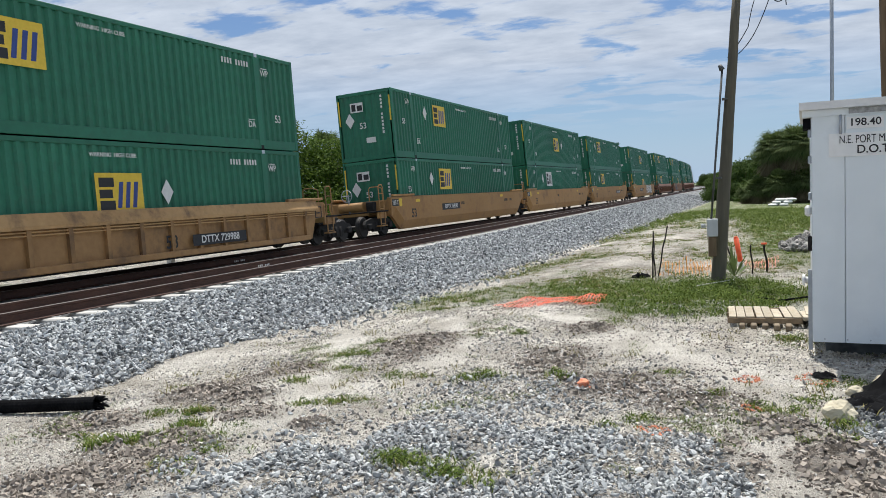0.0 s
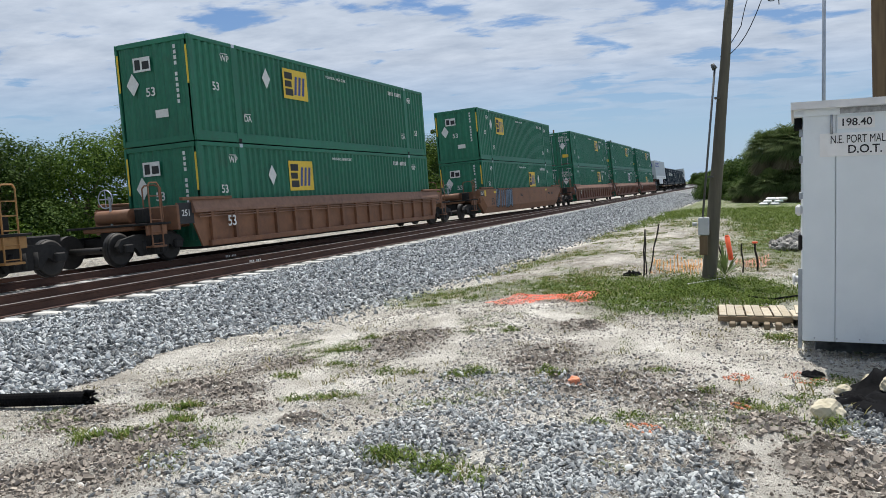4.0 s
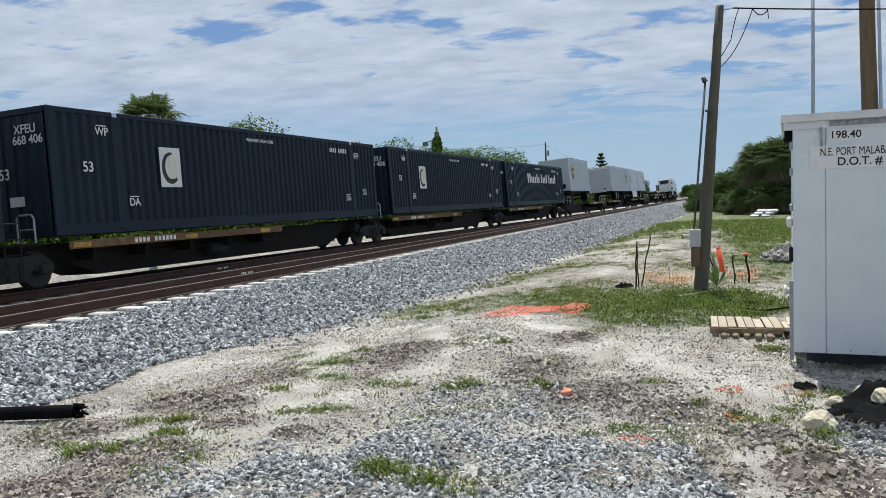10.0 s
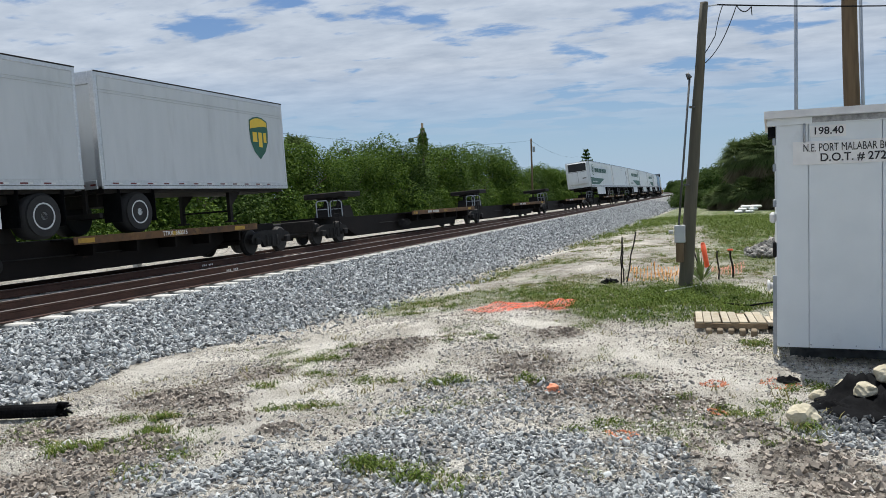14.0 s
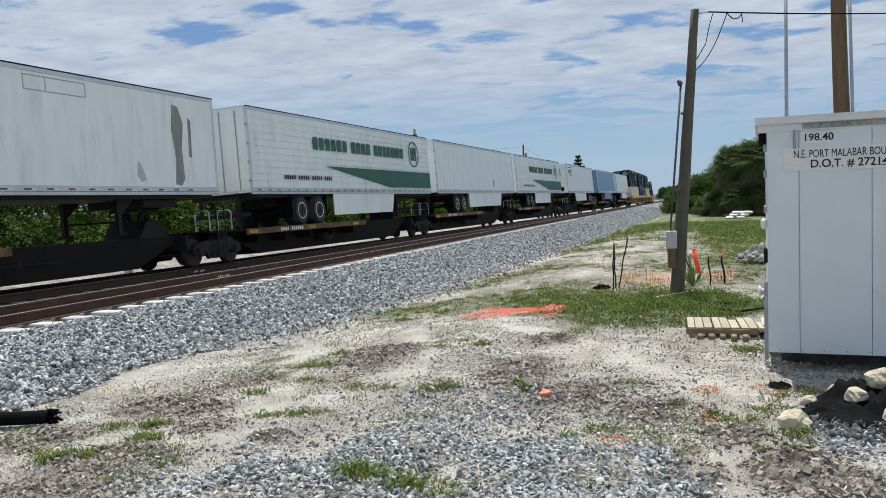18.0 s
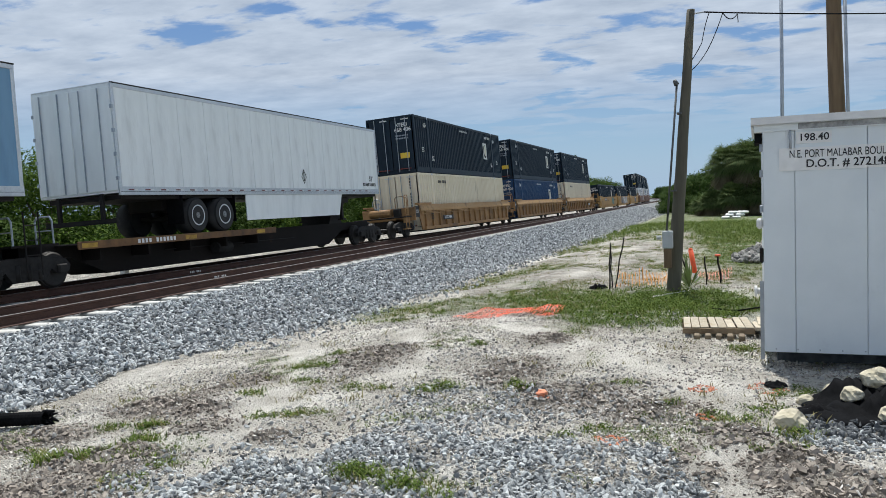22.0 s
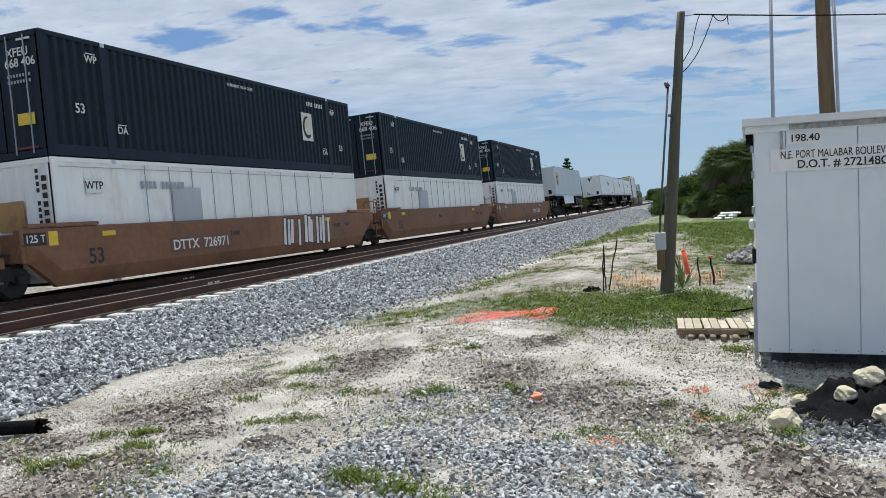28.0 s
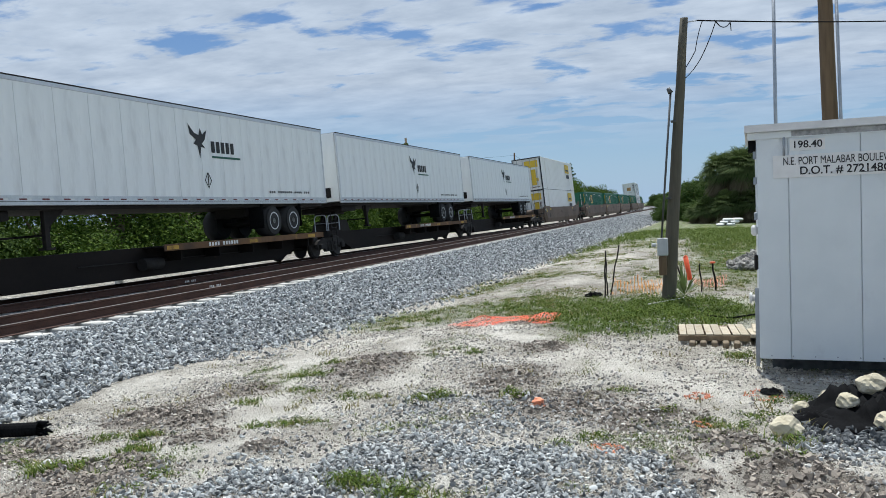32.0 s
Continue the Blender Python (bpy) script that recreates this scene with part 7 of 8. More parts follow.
def spine_wagon(j0, j1, aprons, first, last, hitch, words=""):
    """One platform of a spine wagon: a deep centre sill, side aprons under trailer wheels and a hitch."""
    L = j1 - j0
    top = thing("spine_wagon", "dark skeletal spine wagon platform with rusty yellow-marked edges", "railway wagon", "spine wagon platforms")
    e0, e1 = (-0.9 if first else 0.2), (L + 0.9 if last else L - 0.2)
    part_of("centre_sill", shared(("centre_sill", round(e0, 1), round(e1, 1)), lambda: prism(bmesh.new(), [(e0, 0.98), (e0, 0.72), (1.7, 0.66), (2.9, 0.17), (L - 2.9, 0.17), (L - 1.7, 0.66), (e1, 0.72), (e1, 0.98)], -0.62, 0.62), DARKBROWN), DARKBROWN, top)
    for x0, x1 in aprons:
        for side in (-1, 1):
            y0, y1 = (-1.32, -0.63) if side < 0 else (0.63, 1.32)
            ap = part_of("apron", shared(("apron", round(x0, 1), round(x1, 1), side), lambda: slab(x0, y0, 0.93, x1, y1, 0.97, 0.008), DARKBROWN), DARKBROWN, top)
            if side < 0:
                part_of("apron_edge", shared(("apron_edge", round(x0, 1), round(x1, 1)), lambda: slab(x0, -1.37, 0.83, x1, -1.325, 1.02, 0.01), APRON), APRON, ap, "rust-worn dark side plate")
                for i, px in enumerate((x0 + 0.1, x0 + (x1 - x0) * 0.45, x1 - 1.2)):
                    part_of("tape", shared(("spine_tape", round(px, 1)), lambda: slab(px, -1.376, 0.865, px + 0.50, -1.371, 0.975), WORNYELLOW), WORNYELLOW, ap)
                if words:
                    on_side("stencil", words, x0 + (x1 - x0) * 0.47, -1.376, 0.925, 0.12, PALE, ap)
                else:
                    part_of("stencil", shared(("spine_stencil", round(x0, 1)), lambda: [block(bb, x0 + 2.0 + i * 0.14, -1.377, 0.87, x0 + 2.0 + i * 0.14 + 0.085, -1.371, 0.98) for bb in [bmesh.new()] for i in range(11) if i != 4][-1], PALE), PALE, ap)
                for i in range(5):
                    px = x0 + (x1 - x0) * (i + 0.5) / 5
                    part_of("gusset", shared(("gusset", round(px, 1)), lambda: prism(bmesh.new(), [(px - 0.04, 0.92), (px + 0.04, 0.92), (px + 0.04, 0.55), (px - 0.04, 0.55)], -1.2, -0.63), DARKBROWN), DARKBROWN, ap)
    if hitch is not None:
        def hitch_mesh():
            bm = bmesh.new()
            for y in (-0.35, 0.25):
                prism(bm, [(hitch - 0.5, 0.98), (hitch - 0.36, 0.98), (hitch + 0.1, 1.72), (hitch - 0.06, 1.72)], y, y + 0.1)
                prism(bm, [(hitch + 0.4, 0.98), (hitch + 0.52, 0.98), (hitch + 0.12, 1.72), (hitch + 0.0, 1.72)], y, y + 0.1)
            block(bm, hitch - 0.4, -0.5, 1.70, hitch + 0.45, 0.5, 1.80, 0.02)
            prism(bm, [(hitch - 0.55, 0.98), (hitch + 0.6, 0.98), (hitch + 0.35, 1.45), (hitch - 0.25, 1.45)], -0.62, 0.62)
            block(bm, hitch - 0.7, -0.95, 1.80, hitch + 0.7, 0.95, 2.02, 0.03)
            return bm
        part_of("hitch", shared(("hitch", round(hitch, 1)), hitch_mesh, BLACKSTEEL), BLACKSTEEL, top)
    bogie(top, 0.0)
    if last:
        bogie(top, L)
        part_of("coupler", shared(("coupler", round(L, 1)), lambda: slab(L + 0.8, -0.14, 0.62, L + 2.2, 0.14, 0.92, 0.03), CASTING), CASTING, top)
    for x in (-0.45, 0.65):
        part_of("handrail", shared(("spine_handrail", x), lambda: pipe_through(bmesh.new(), [(x, -1.2, 1.0), (x, -1.2, 1.55), (x, -1.13, 1.64), (x, -0.77, 1.64), (x, -0.7, 1.55), (x, -0.7, 1.0)], 0.022, 6), GALV), GALV, top, "grey end handrail")
        part_of("grab_bar", shared(("spine_bar", x), lambda: tube(bmesh.new(), (x, -1.2, 1.32), (x, -0.7, 1.32), 0.016, 0.016, 6), GALV), GALV, top)
    part_of("air_reservoir", shared(("air_reservoir", round(L, 1)), lambda: tube(bmesh.new(), (L * 0.40, -0.84, 0.52), (L * 0.40 + 0.75, -0.84, 0.52), 0.17, 0.17, 14), CASTING), CASTING, top, "dusty air reservoir")
    part_of("brake_rod", shared(("brake_rod", round(L, 1)), lambda: tube(bmesh.new(), (L * 0.28, -0.70, 0.62), (L * 0.68, -0.70, 0.58), 0.018, 0.018, 6), CASTING), CASTING, top)
    part_of("hose", shared("spine_hose", lambda: pipe_through(bmesh.new(), [(0.9, -0.45, 0.70), (0.6, -0.5, 0.38), (0.0, -0.5, 0.30), (-0.6, -0.5, 0.38), (-0.9, -0.45, 0.70)], 0.025, 6), BLACKPLASTIC), BLACKPLASTIC, top)
    part_of("brake_gear", shared("spine_brake_gear", lambda: slab(-1.35, -1.02, 0.52, -1.22, 1.02, 0.95, 0.03), BLACKSTEEL), BLACKSTEEL, top)
    part_of("end_platform", shared("end_platform", lambda: slab(-0.55, -1.25, 0.98, 0.75, 1.25, 1.03), DARKBROWN), DARKBROWN, top)
    ladder(top, 0.0, -1.28, 0.35, 1.75, BLACKSTEEL)
    return top


def diamond_ring(cx, cz, rx, rz, y):
    """A hollow upright diamond with a bar across it, on a face that looks towards -y."""
    bm = bmesh.new()
    corners = ((-1, 0), (0, -1), (1, 0), (0, 1))
    for i in range(4):
        (ax, az), (bx, bz) = corners[i], corners[(i + 1) % 4]
        prism(bm, [(cx + ax * rx, cz + az * rz), (cx + bx * rx, cz + bz * rz), (cx + bx * rx * 0.8, cz + bz * rz * 0.8), (cx + ax * rx * 0.8, cz + az * rz * 0.8)], y - 0.003, y)
    prism(bm, [(cx - rx * 0.12, cz - rz * 0.6), (cx + rx * 0.12, cz - rz * 0.6), (cx + rx * 0.12, cz + rz * 0.6), (cx - rx * 0.12, cz + rz * 0.6)], y - 0.003, y)
    return bm


def trailer(label, material, L, wheels_at, logo=None, skirt=None, nose="flat", posts=14, top_z=4.95, ribs=False, doors=False, legs=None, tag=None):
    """A road trailer on its hitch: body from its bed to the roof, wheels on the wagon's apron, landing legs."""
    W, z0, z1 = 1.30, 2.18, top_z
    top = thing("trailer", label, "trailer", "road trailers on the train")
    mk = (material.name, L)
    if ribs:
        def lap():
            bm = bmesh.new()
            n = 11
            h = (z1 - 0.12 - z0 - 0.14) / n
            rows = []
            for i in range(n):
                a = z0 + 0.14 + i * h
                rows += [(-W, a), (-W - 0.030, a + 0.010), (-W - 0.030, a + 0.034), (-W, a + 0.052)]
            rows.append((-W, z1 - 0.12))
            cols = [[bm.verts.new((x, y, z)) for x in (0.02, L - 0.02)] for y, z in rows]
            for p, q in zip(cols, cols[1:]):
                bm.faces.new((p[0], p[1], q[1], q[0]))
            return bm
        part_of("side_wall", shared(("lap_wall", *mk), lap, material), material, top)
        part_of("body", shared(("trailer_body", *mk), lambda: slab(0.02, -W + 0.01, z0, L - 0.02, W, z1), material), material, top)
    else:
        part_of("body", shared(("trailer_body", *mk), lambda: slab(0.02, -W + 0.012, z0, L - 0.02, W, z1), material), material, top)
        n = max(posts, 1)
        w = (L - 0.2) / n
        for i in range(n):
            p = part_of("side_panel", shared(("trailer_panel", *mk, n), lambda: slab(0.006, -W - 0.002, z0 + 0.13, w - 0.006, -W + 0.012, z1 - 0.12, 0.004), material), material, top)
            p.location = (0.1 + i * w, 0, 0)
    part_of("top_rail", shared(("trailer_top_rail", L, z1), lambda: slab(0, -W - 0.012, z1 - 0.12, L, -W + 0.05, z1 + 0.006, 0.01), ALU), ALU, top, "bare metal roof rail")
    part_of("bottom_rail", shared(("trailer_bottom_rail", L), lambda: slab(0, -W - 0.014, z0 - 0.07, L, -W + 0.05, z0 + 0.15, 0.01), ALU), ALU, top, "bare metal lower rail")
    if posts != 11:
        part_of("tape", shared(("trailer_tape", L), lambda: [block(bb, 0.3 + i * 0.62, -W - 0.018, z0 + 0.05, 0.3 + i * 0.62 + 0.20, -W - 0.0145, z0 + 0.085) for bb in [bmesh.new()] for i in range(int((L - 0.6) / 0.62))][-1], REDTAPE), REDTAPE, top, "red reflective strip")
        part_of("white_tape", shared(("trailer_white_tape", L), lambda: [block(bb, 0.51 + i * 0.62, -W - 0.018, z0 + 0.05, 0.51 + i * 0.62 + 0.12, -W - 0.0145, z0 + 0.085) for bb in [bmesh.new()] for i in range(int((L - 0.6) / 0.62))][-1], PALE), PALE, top)
    part_of("rail_seam", shared(("rail_seam", L), lambda: slab(0.02, -W - 0.017, z0 + 0.012, L - 0.02, -W - 0.0143, z0 + 0.022), BLACKSTEEL), BLACKSTEEL, top)
    for x in (0.0, L - 0.1):
        part_of("corner_post", shared(("trailer_post", x), lambda: slab(x, -W - 0.013, z0, x + 0.1, -W + 0.06, z1 + 0.003, 0.02), ALU if nose != "reefer" else material), ALU, top)
    part_of("roof", shared(("trailer_roof", *mk), lambda: slab(0.01, -W + 0.03, z1 - 0.02, L - 0.01, W - 0.02, z1 + 0.012), ALU), ALU, top)
    part_of("roof_edge", shared(("roof_edge", L, z1), lambda: slab(0.0, -W - 0.016, z1 - 0.022, L, -W + 0.03, z1 + 0.014, 0.004), BLACKSTEEL), BLACKSTEEL, top, "dark roof edge trim")
    part_of("underframe", shared(("underframe", L), lambda: slab(0.15, -1.16, z0 - 0.16, L - 0.15, 1.16, z0 - 0.025, 0.01), BLACKSTEEL), BLACKSTEEL, top, "black underframe")
    if posts == 1:
        for zz in (z1 - 0.50, z1 - 0.43):
            part_of("moulding", shared(("moulding", L, round(zz, 2)), lambda: slab(0.02, -W - 0.018, zz, L - 0.02, -W - 0.001, zz + 0.022, 0.005), material), material, top, "raised moulding along the side")
    if doors and posts == 1:
        d = part_of("roll_up_door", shared(("roll_up_door", material.name), lambda: slab(0.03, -W + 0.16, z0 + 0.16, 0.06, W - 0.16, z1 - 0.30, 0.004), material), material, top, "grey roll-up door")
        for i in range(7):
            zz = z0 + 0.16 + (z1 - z0 - 0.46) * (i + 1) / 8
            part_of("slat_joint", shared(("slat_joint", i), lambda: slab(0.024, -W + 0.17, zz, 0.032, W - 0.17, zz + 0.012), GALV), GALV, d)
        part_of("handle", shared("roll_handle", lambda: slab(0.0, -0.55, z0 + 0.22, 0.032, -0.35, z0 + 0.34, 0.008), BLACKSTEEL), BLACKSTEEL, d)
        for q in ((-0.03, -W, z0, 0.02, -W + 0.16, z1), (-0.03, W - 0.16, z0, 0.02, W, z1), (-0.03, -W + 0.16, z1 - 0.30, 0.02, W - 0.16, z1), (-0.03, -W + 0.16, z0 - 0.06, 0.02, W - 0.16, z0 + 0.16)):
            part_of("door_frame", shared(("roll_frame", q), lambda: slab(*q, 0.01), ALU), ALU, top, "bare metal door frame")
        part_of("tape", shared("roll_tape", lambda: [block(bb, -0.036, -1.1 + i * 0.32, z0 + 0.02, -0.031, -1.1 + i * 0.32 + 0.16, z0 + 0.065) for bb in [bmesh.new()] for i in range(7)][-1], REDTAPE), REDTAPE, top)
        part_of("bumper", shared("trailer_bumper", lambda: [block(bb, *q) for bb in [bmesh.new()] for q in ((-0.05, -1.15, 1.42, 0.05, 1.15, 1.54), (-0.04, -0.75, 1.54, 0.04, -0.65, z0), (-0.04, 0.65, 1.54, 0.04, 0.75, z0))][-1], BLACKSTEEL), BLACKSTEEL, top)
    elif doors:
        for i in (0, 1):
            y = -W + 0.05 + i * W
            d = part_of("door", shared(("trailer_door", i, material.name), lambda: slab(-0.02, y, z0 + 0.06, 0.02, y + W - 0.07, z1 - 0.1, 0.01), material), material, top)
            for dy in (0.35, 0.95):
                part_of("lock_rod", shared(("trailer_rod", i, dy), lambda: tube(bmesh.new(), (-0.04, y + dy, z0 + 0.08), (-0.04, y + dy, z1 - 0.12), 0.018, 0.018, 6), GALV), GALV, d)
            part_of("hinge", shared(("trailer_hinge", i), lambda: [block(bb, -0.035, (-W - 0.01 if i == 0 else W - 0.06), z, 0.03, (-W + 0.06 if i == 0 else W + 0.01), z + 0.09) for bb in [bmesh.new()] for z in (2.5, 3.1, 3.7, 4.3)][-1], GALV), GALV, d)
        part_of("bumper", shared("trailer_bumper", lambda: [block(bb, *q) for bb in [bmesh.new()] for q in ((-0.05, -1.15, 1.42, 0.05, 1.15, 1.54), (-0.04, -0.75, 1.54, 0.04, -0.65, z0), (-0.04, 0.65, 1.54, 0.04, 0.75, z0))][-1], BLACKSTEEL), BLACKSTEEL, top)
    elif nose == "reefer":
        ru = part_of("cooling_unit", shared(("cooling_unit", material.name), lambda: prism(bmesh.new(), [(0, 2.5), (-0.35, 2.6), (-0.42, 2.9), (-0.42, 4.72), (-0.30, 4.85), (0, 4.85)], -1.02, 1.02), material), material, top, "white cooling unit")
        part_of("grille", shared("cooling_grille", lambda: slab(-0.435, -0.95, 3.95, -0.415, 0.95, 4.78), REEFER), REEFER, ru, "black louvred grille")
        part_of("seam", shared("cooling_seam", lambda: [block(bb, *q) for bb in [bmesh.new()] for q in ((-0.428, -1.0, 3.86, -0.418, 1.0, 3.89), (-0.428, -0.02, 2.75, -0.418, 0.0, 3.86), (-0.428, -0.9, 3.1, -0.418, -0.5, 3.2))][-1], INK), INK, ru)
    else:
        part_of("nose_wall", shared(("trailer_nose", material.name), lambda: slab(-0.02, -W + 0.06, z0, 0.02, W - 0.06, z1 - 0.04, 0.01), material), material, top)
        part_of("service_box", shared("service_box", lambda: [block(bb, *q) for bb in [bmesh.new()] for q in ((-0.05, -0.9, 2.35, -0.02, -0.6, 2.75), (-0.04, 0.3, 2.4, -0.02, 0.5, 2.6), (-0.04, 0.0, 2.4, -0.02, 0.1, 2.5))][-1], BLACKSTEEL), BLACKSTEEL, top)
    for wx in wheels_at:
        ax = part_of("axle", shared(("trailer_axle", wx), lambda: tube(bmesh.new(), (wx, -1.1, 1.5), (wx, 1.1, 1.5), 0.08, 0.08, 8), BLACKSTEEL), BLACKSTEEL, top)
        for y in (-1.28, 0.72):
            def tyre_mesh():
                bm = bmesh.new()
                tube(bm, (wx, y, 1.53), (wx, y + 0.56, 1.53), 0.515, 0.515, 24)
                bmesh.ops.bevel(bm, geom=[e for e in bm.edges if len(e.link_faces) == 2 and any(len(f.verts) > 4 for f in e.link_faces)], offset=0.06, segments=2, affect="EDGES")
                return bm
            t = part_of("tyre", shared(("tyre", wx, y), tyre_mesh, TYRE), TYRE, ax)

            def rim_mesh():
                bm = bmesh.new()
                n = 20
                rings = [[bm.verts.new((wx + r * math.cos(6.2832 * i / n), y + d, 1.53 + r * math.sin(6.2832 * i / n))) for i in range(n)] for r, d in ((0.30, -0.004), (0.265, -0.004), (0.23, 0.09), (0.10, 0.06), (0.09, 0.0))]
                for p, q in zip(rings, rings[1:]):
                    for i in range(n):
                        bm.faces.new((p[i], p[(i + 1) % n], q[(i + 1) % n], q[i]))
                bm.faces.new(rings[-1])
                bmesh.ops.recalc_face_normals(bm, faces=bm.faces)
                return bm
            if y < 0:
                part_of("rim", shared(("rim", wx, y), rim_mesh, BRIGHT), BRIGHT, ax)
                part_of("hand_holes", shared(("hand_holes", wx, y), lambda: [tube(bb, (wx + 0.165 * math.cos(k * 1.0472), y + 0.045, 1.53 + 0.165 * math.sin(k * 1.0472)), (wx + 0.165 * math.cos(k * 1.0472), y + 0.09, 1.53 + 0.165 * math.sin(k * 1.0472)), 0.034, 0.034, 8) for bb in [bmesh.new()] for k in range(6)][-1], REEFER), REEFER, ax)
    if wheels_at:
        a, b = min(wheels_at), max(wheels_at)
        part_of("slider_frame", shared(("slider", a, b), lambda: slab(a - 0.7, -0.6, 1.72, b + 0.7, 0.6, z0 - 0.02, 0.02), BLACKSTEEL), BLACKSTEEL, top)
        for fx in (a - 0.62, b + 0.62):
            part_of("mud_flap", shared(("mud_flap", fx), lambda: slab(fx, -1.25, 1.30, fx + 0.015, -0.7, z0 - 0.02), BLACKPLASTIC), BLACKPLASTIC, top)
    if skirt:
        part_of("side_skirt", shared(("skirt", *skirt, material.name), lambda: prism(bmesh.new(), [(skirt[0], z0 - 0.02), (skirt[0] + 0.35, 1.30), (skirt[1], 1.30), (skirt[1], z0 - 0.02)] if skirt[0] < skirt[1] else [(skirt[0], z0 - 0.02), (skirt[0] - 0.35, 1.30), (skirt[1], 1.30), (skirt[1], z0 - 0.02)], -W + 0.02, -W + 0.05), TRAILER if material is not SKYBLUE else SKYBLUE), TRAILER, top, "aerodynamic side skirt")
    if posts == 11:
        part_of("rub_band", shared("rub_band", lambda: slab(0.02, -W - 0.017, z0 - 0.09, L - 0.02, -W - 0.0145, z0 + 0.42), TRAILER), TRAILER, top, "white lower rub band")
        part_of("tape", shared("rub_tape", lambda: [block(bb, 0.5 + i * 1.25, -W - 0.021, z0 + 0.12, 0.5 + i * 1.25 + 0.5, -W - 0.0172, z0 + 0.155) for bb in [bmesh.new()] for i in range(12)][-1], REDTAPE), REDTAPE, top, "dark red reflective strip")
    if legs is not None:
        for y in (-0.95, 0.83):
            def leg_mesh():
                bm = bmesh.new()
                block(bm, legs - 0.07, y, 1.15, legs + 0.07, y + 0.12, z0, 0.01)
                block(bm, legs - 0.14, y - 0.06, 1.10, legs + 0.14, y + 0.18, 1.16)
                prism(bm, [(legs + 0.1, z0), (legs + 0.75, z0), (legs + 0.05, 1.6)], y + 0.03, y + 0.08)
                return bm
            part_of("landing_leg", shared(("leg", legs, y), leg_mesh, BLACKSTEEL), BLACKSTEEL, top)
        part_of("leg_brace", shared(("leg_brace", legs), lambda: tube(bmesh.new(), (legs, -0.88, 1.45), (legs, 0.88, 1.45), 0.03, 0.03, 6), BLACKSTEEL), BLACKSTEEL, top)
        part_of("leg_brace", shared(("leg_cross", legs), lambda: tube(bmesh.new(), (legs, -0.88, 1.25), (legs + 0.9, -0.3, z0 - 0.05), 0.025, 0.025, 6), BLACKSTEEL), BLACKSTEEL, top)
    y = -W - (0.036 if ribs else 0.012)
    if logo and logo[0] == "shield":
        sx, sz = logo[1], 3.62
        out = [(-0.52, 0.30), (-0.50, 0.66), (-0.25, 0.78), (0, 0.82), (0.25, 0.78), (0.50, 0.66), (0.52, 0.30), (0.48, -0.15), (0.30, -0.52), (0, -0.80), (-0.30, -0.52), (-0.48, -0.15)]
        fore = logo[2] == "brown"
        sh = part_of("shield", shared(("shield", fore), lambda: prism(bmesh.new(), out, -0.003, 0.003), LOGOBROWN if fore else LOGOGREEN), LOGOBROWN, top, "shield-shaped company badge")
        sh.location, sh.scale = (sx, y, sz + 0.1), (1.0, 1.0, 0.84)
        part_of("band", shared("shield_band", lambda: prism(bmesh.new(), [(-0.48, 0.34), (-0.46, 0.62), (-0.22, 0.73), (0, 0.76), (0.22, 0.73), (0.46, 0.62), (0.48, 0.46), (0.1, 0.44)], -0.007, -0.003), YELLOW), YELLOW, sh)
        part_of("strokes", shared("shield_strokes", lambda: [block(bb, *q) for bb in [bmesh.new()] for q in ((-0.36, -0.007, -0.15, -0.12, -0.003, 0.22), (-0.04, -0.007, -0.34, 0.16, -0.003, 0.22), (0.24, -0.007, -0.15, 0.40, -0.003, 0.22))][-1], YELLOW), YELLOW, sh)
    elif logo and logo[0] == "frozen":
        rev = logo[1]
        cx = 14.2 if rev else 1.7
        def ring():
            bm = bmesh.new()
            n = 28
            rr = [[bm.verts.new((r * math.cos(6.2832 * i / n), 0, r * 0.92 * math.sin(6.2832 * i / n))) for i in range(n)] for r in (0.60, 0.68)]
            for i in range(n):
                bm.faces.new((rr[0][i], rr[0][(i + 1) % n], rr[1][(i + 1) % n], rr[1][i]))
            for q in ((-0.36, -.004, -.32, -.20, 0, .32), (-.10, -.004, -.32, .08, 0, .32), (.18, -.004, -.32, .36, 0, .32)):
                block(bm, *q)
            return bm
        c = part_of("round_badge", shared("round_badge", ring, LOGOGREEN), LOGOGREEN, top, "green ring badge")
        c.location = (cx, y - 0.006, 4.02)
        w0, w1 = (4.2, 13.0) if rev else (3.0, 11.7)
        part_of("wordmark", shared(("frozen_words", rev), lambda: word_bars("uuuuuu uuuu uuuuuuu", w0, (w1 - w0) / 18.2, 0.36, 0.3, 0.46, y - 0.008, y - 0.003), LOGOGREEN), LOGOGREEN, top, "green company lettering as plain bars").location.z = 3.76
        pts = [(0.05, 2.40), (0.05, 3.16), (9.6, 3.06), (5.2, 2.40)] if not rev else [(L - 0.05, 2.40), (L - 0.05, 3.16), (5.0, 3.16), (11.0, 2.40)]
        part_of("stripe", shared(("wedge", rev), lambda: prism(bmesh.new(), pts, y - 0.006, y - 0.002), LOGOGREEN), LOGOGREEN, top, "green wedge stripe")
        part_of("slogan", shared(("slogan", rev), lambda: [block(bb, (1.0 if not rev else 2.0) + i * 0.16, y - 0.009, 2.62, (1.0 if not rev else 2.0) + i * 0.16 + 0.10, y - 0.006, 2.76) for bb in [bmesh.new()] for i in range(22) if i % 6 != 5][-1], PALE if not rev else INK), PALE, top)
    elif logo and logo[0] == "banner":
        part_of("banner", shared("banner_side", lambda: prism(bmesh.new(), [(0.35, 3.98), (0.62, 4.62), (6.4, 4.62), (6.1, 3.98)], y - 0.004, y), LOGOBLUE), LOGOBLUE, top, "blue slanting company banner")
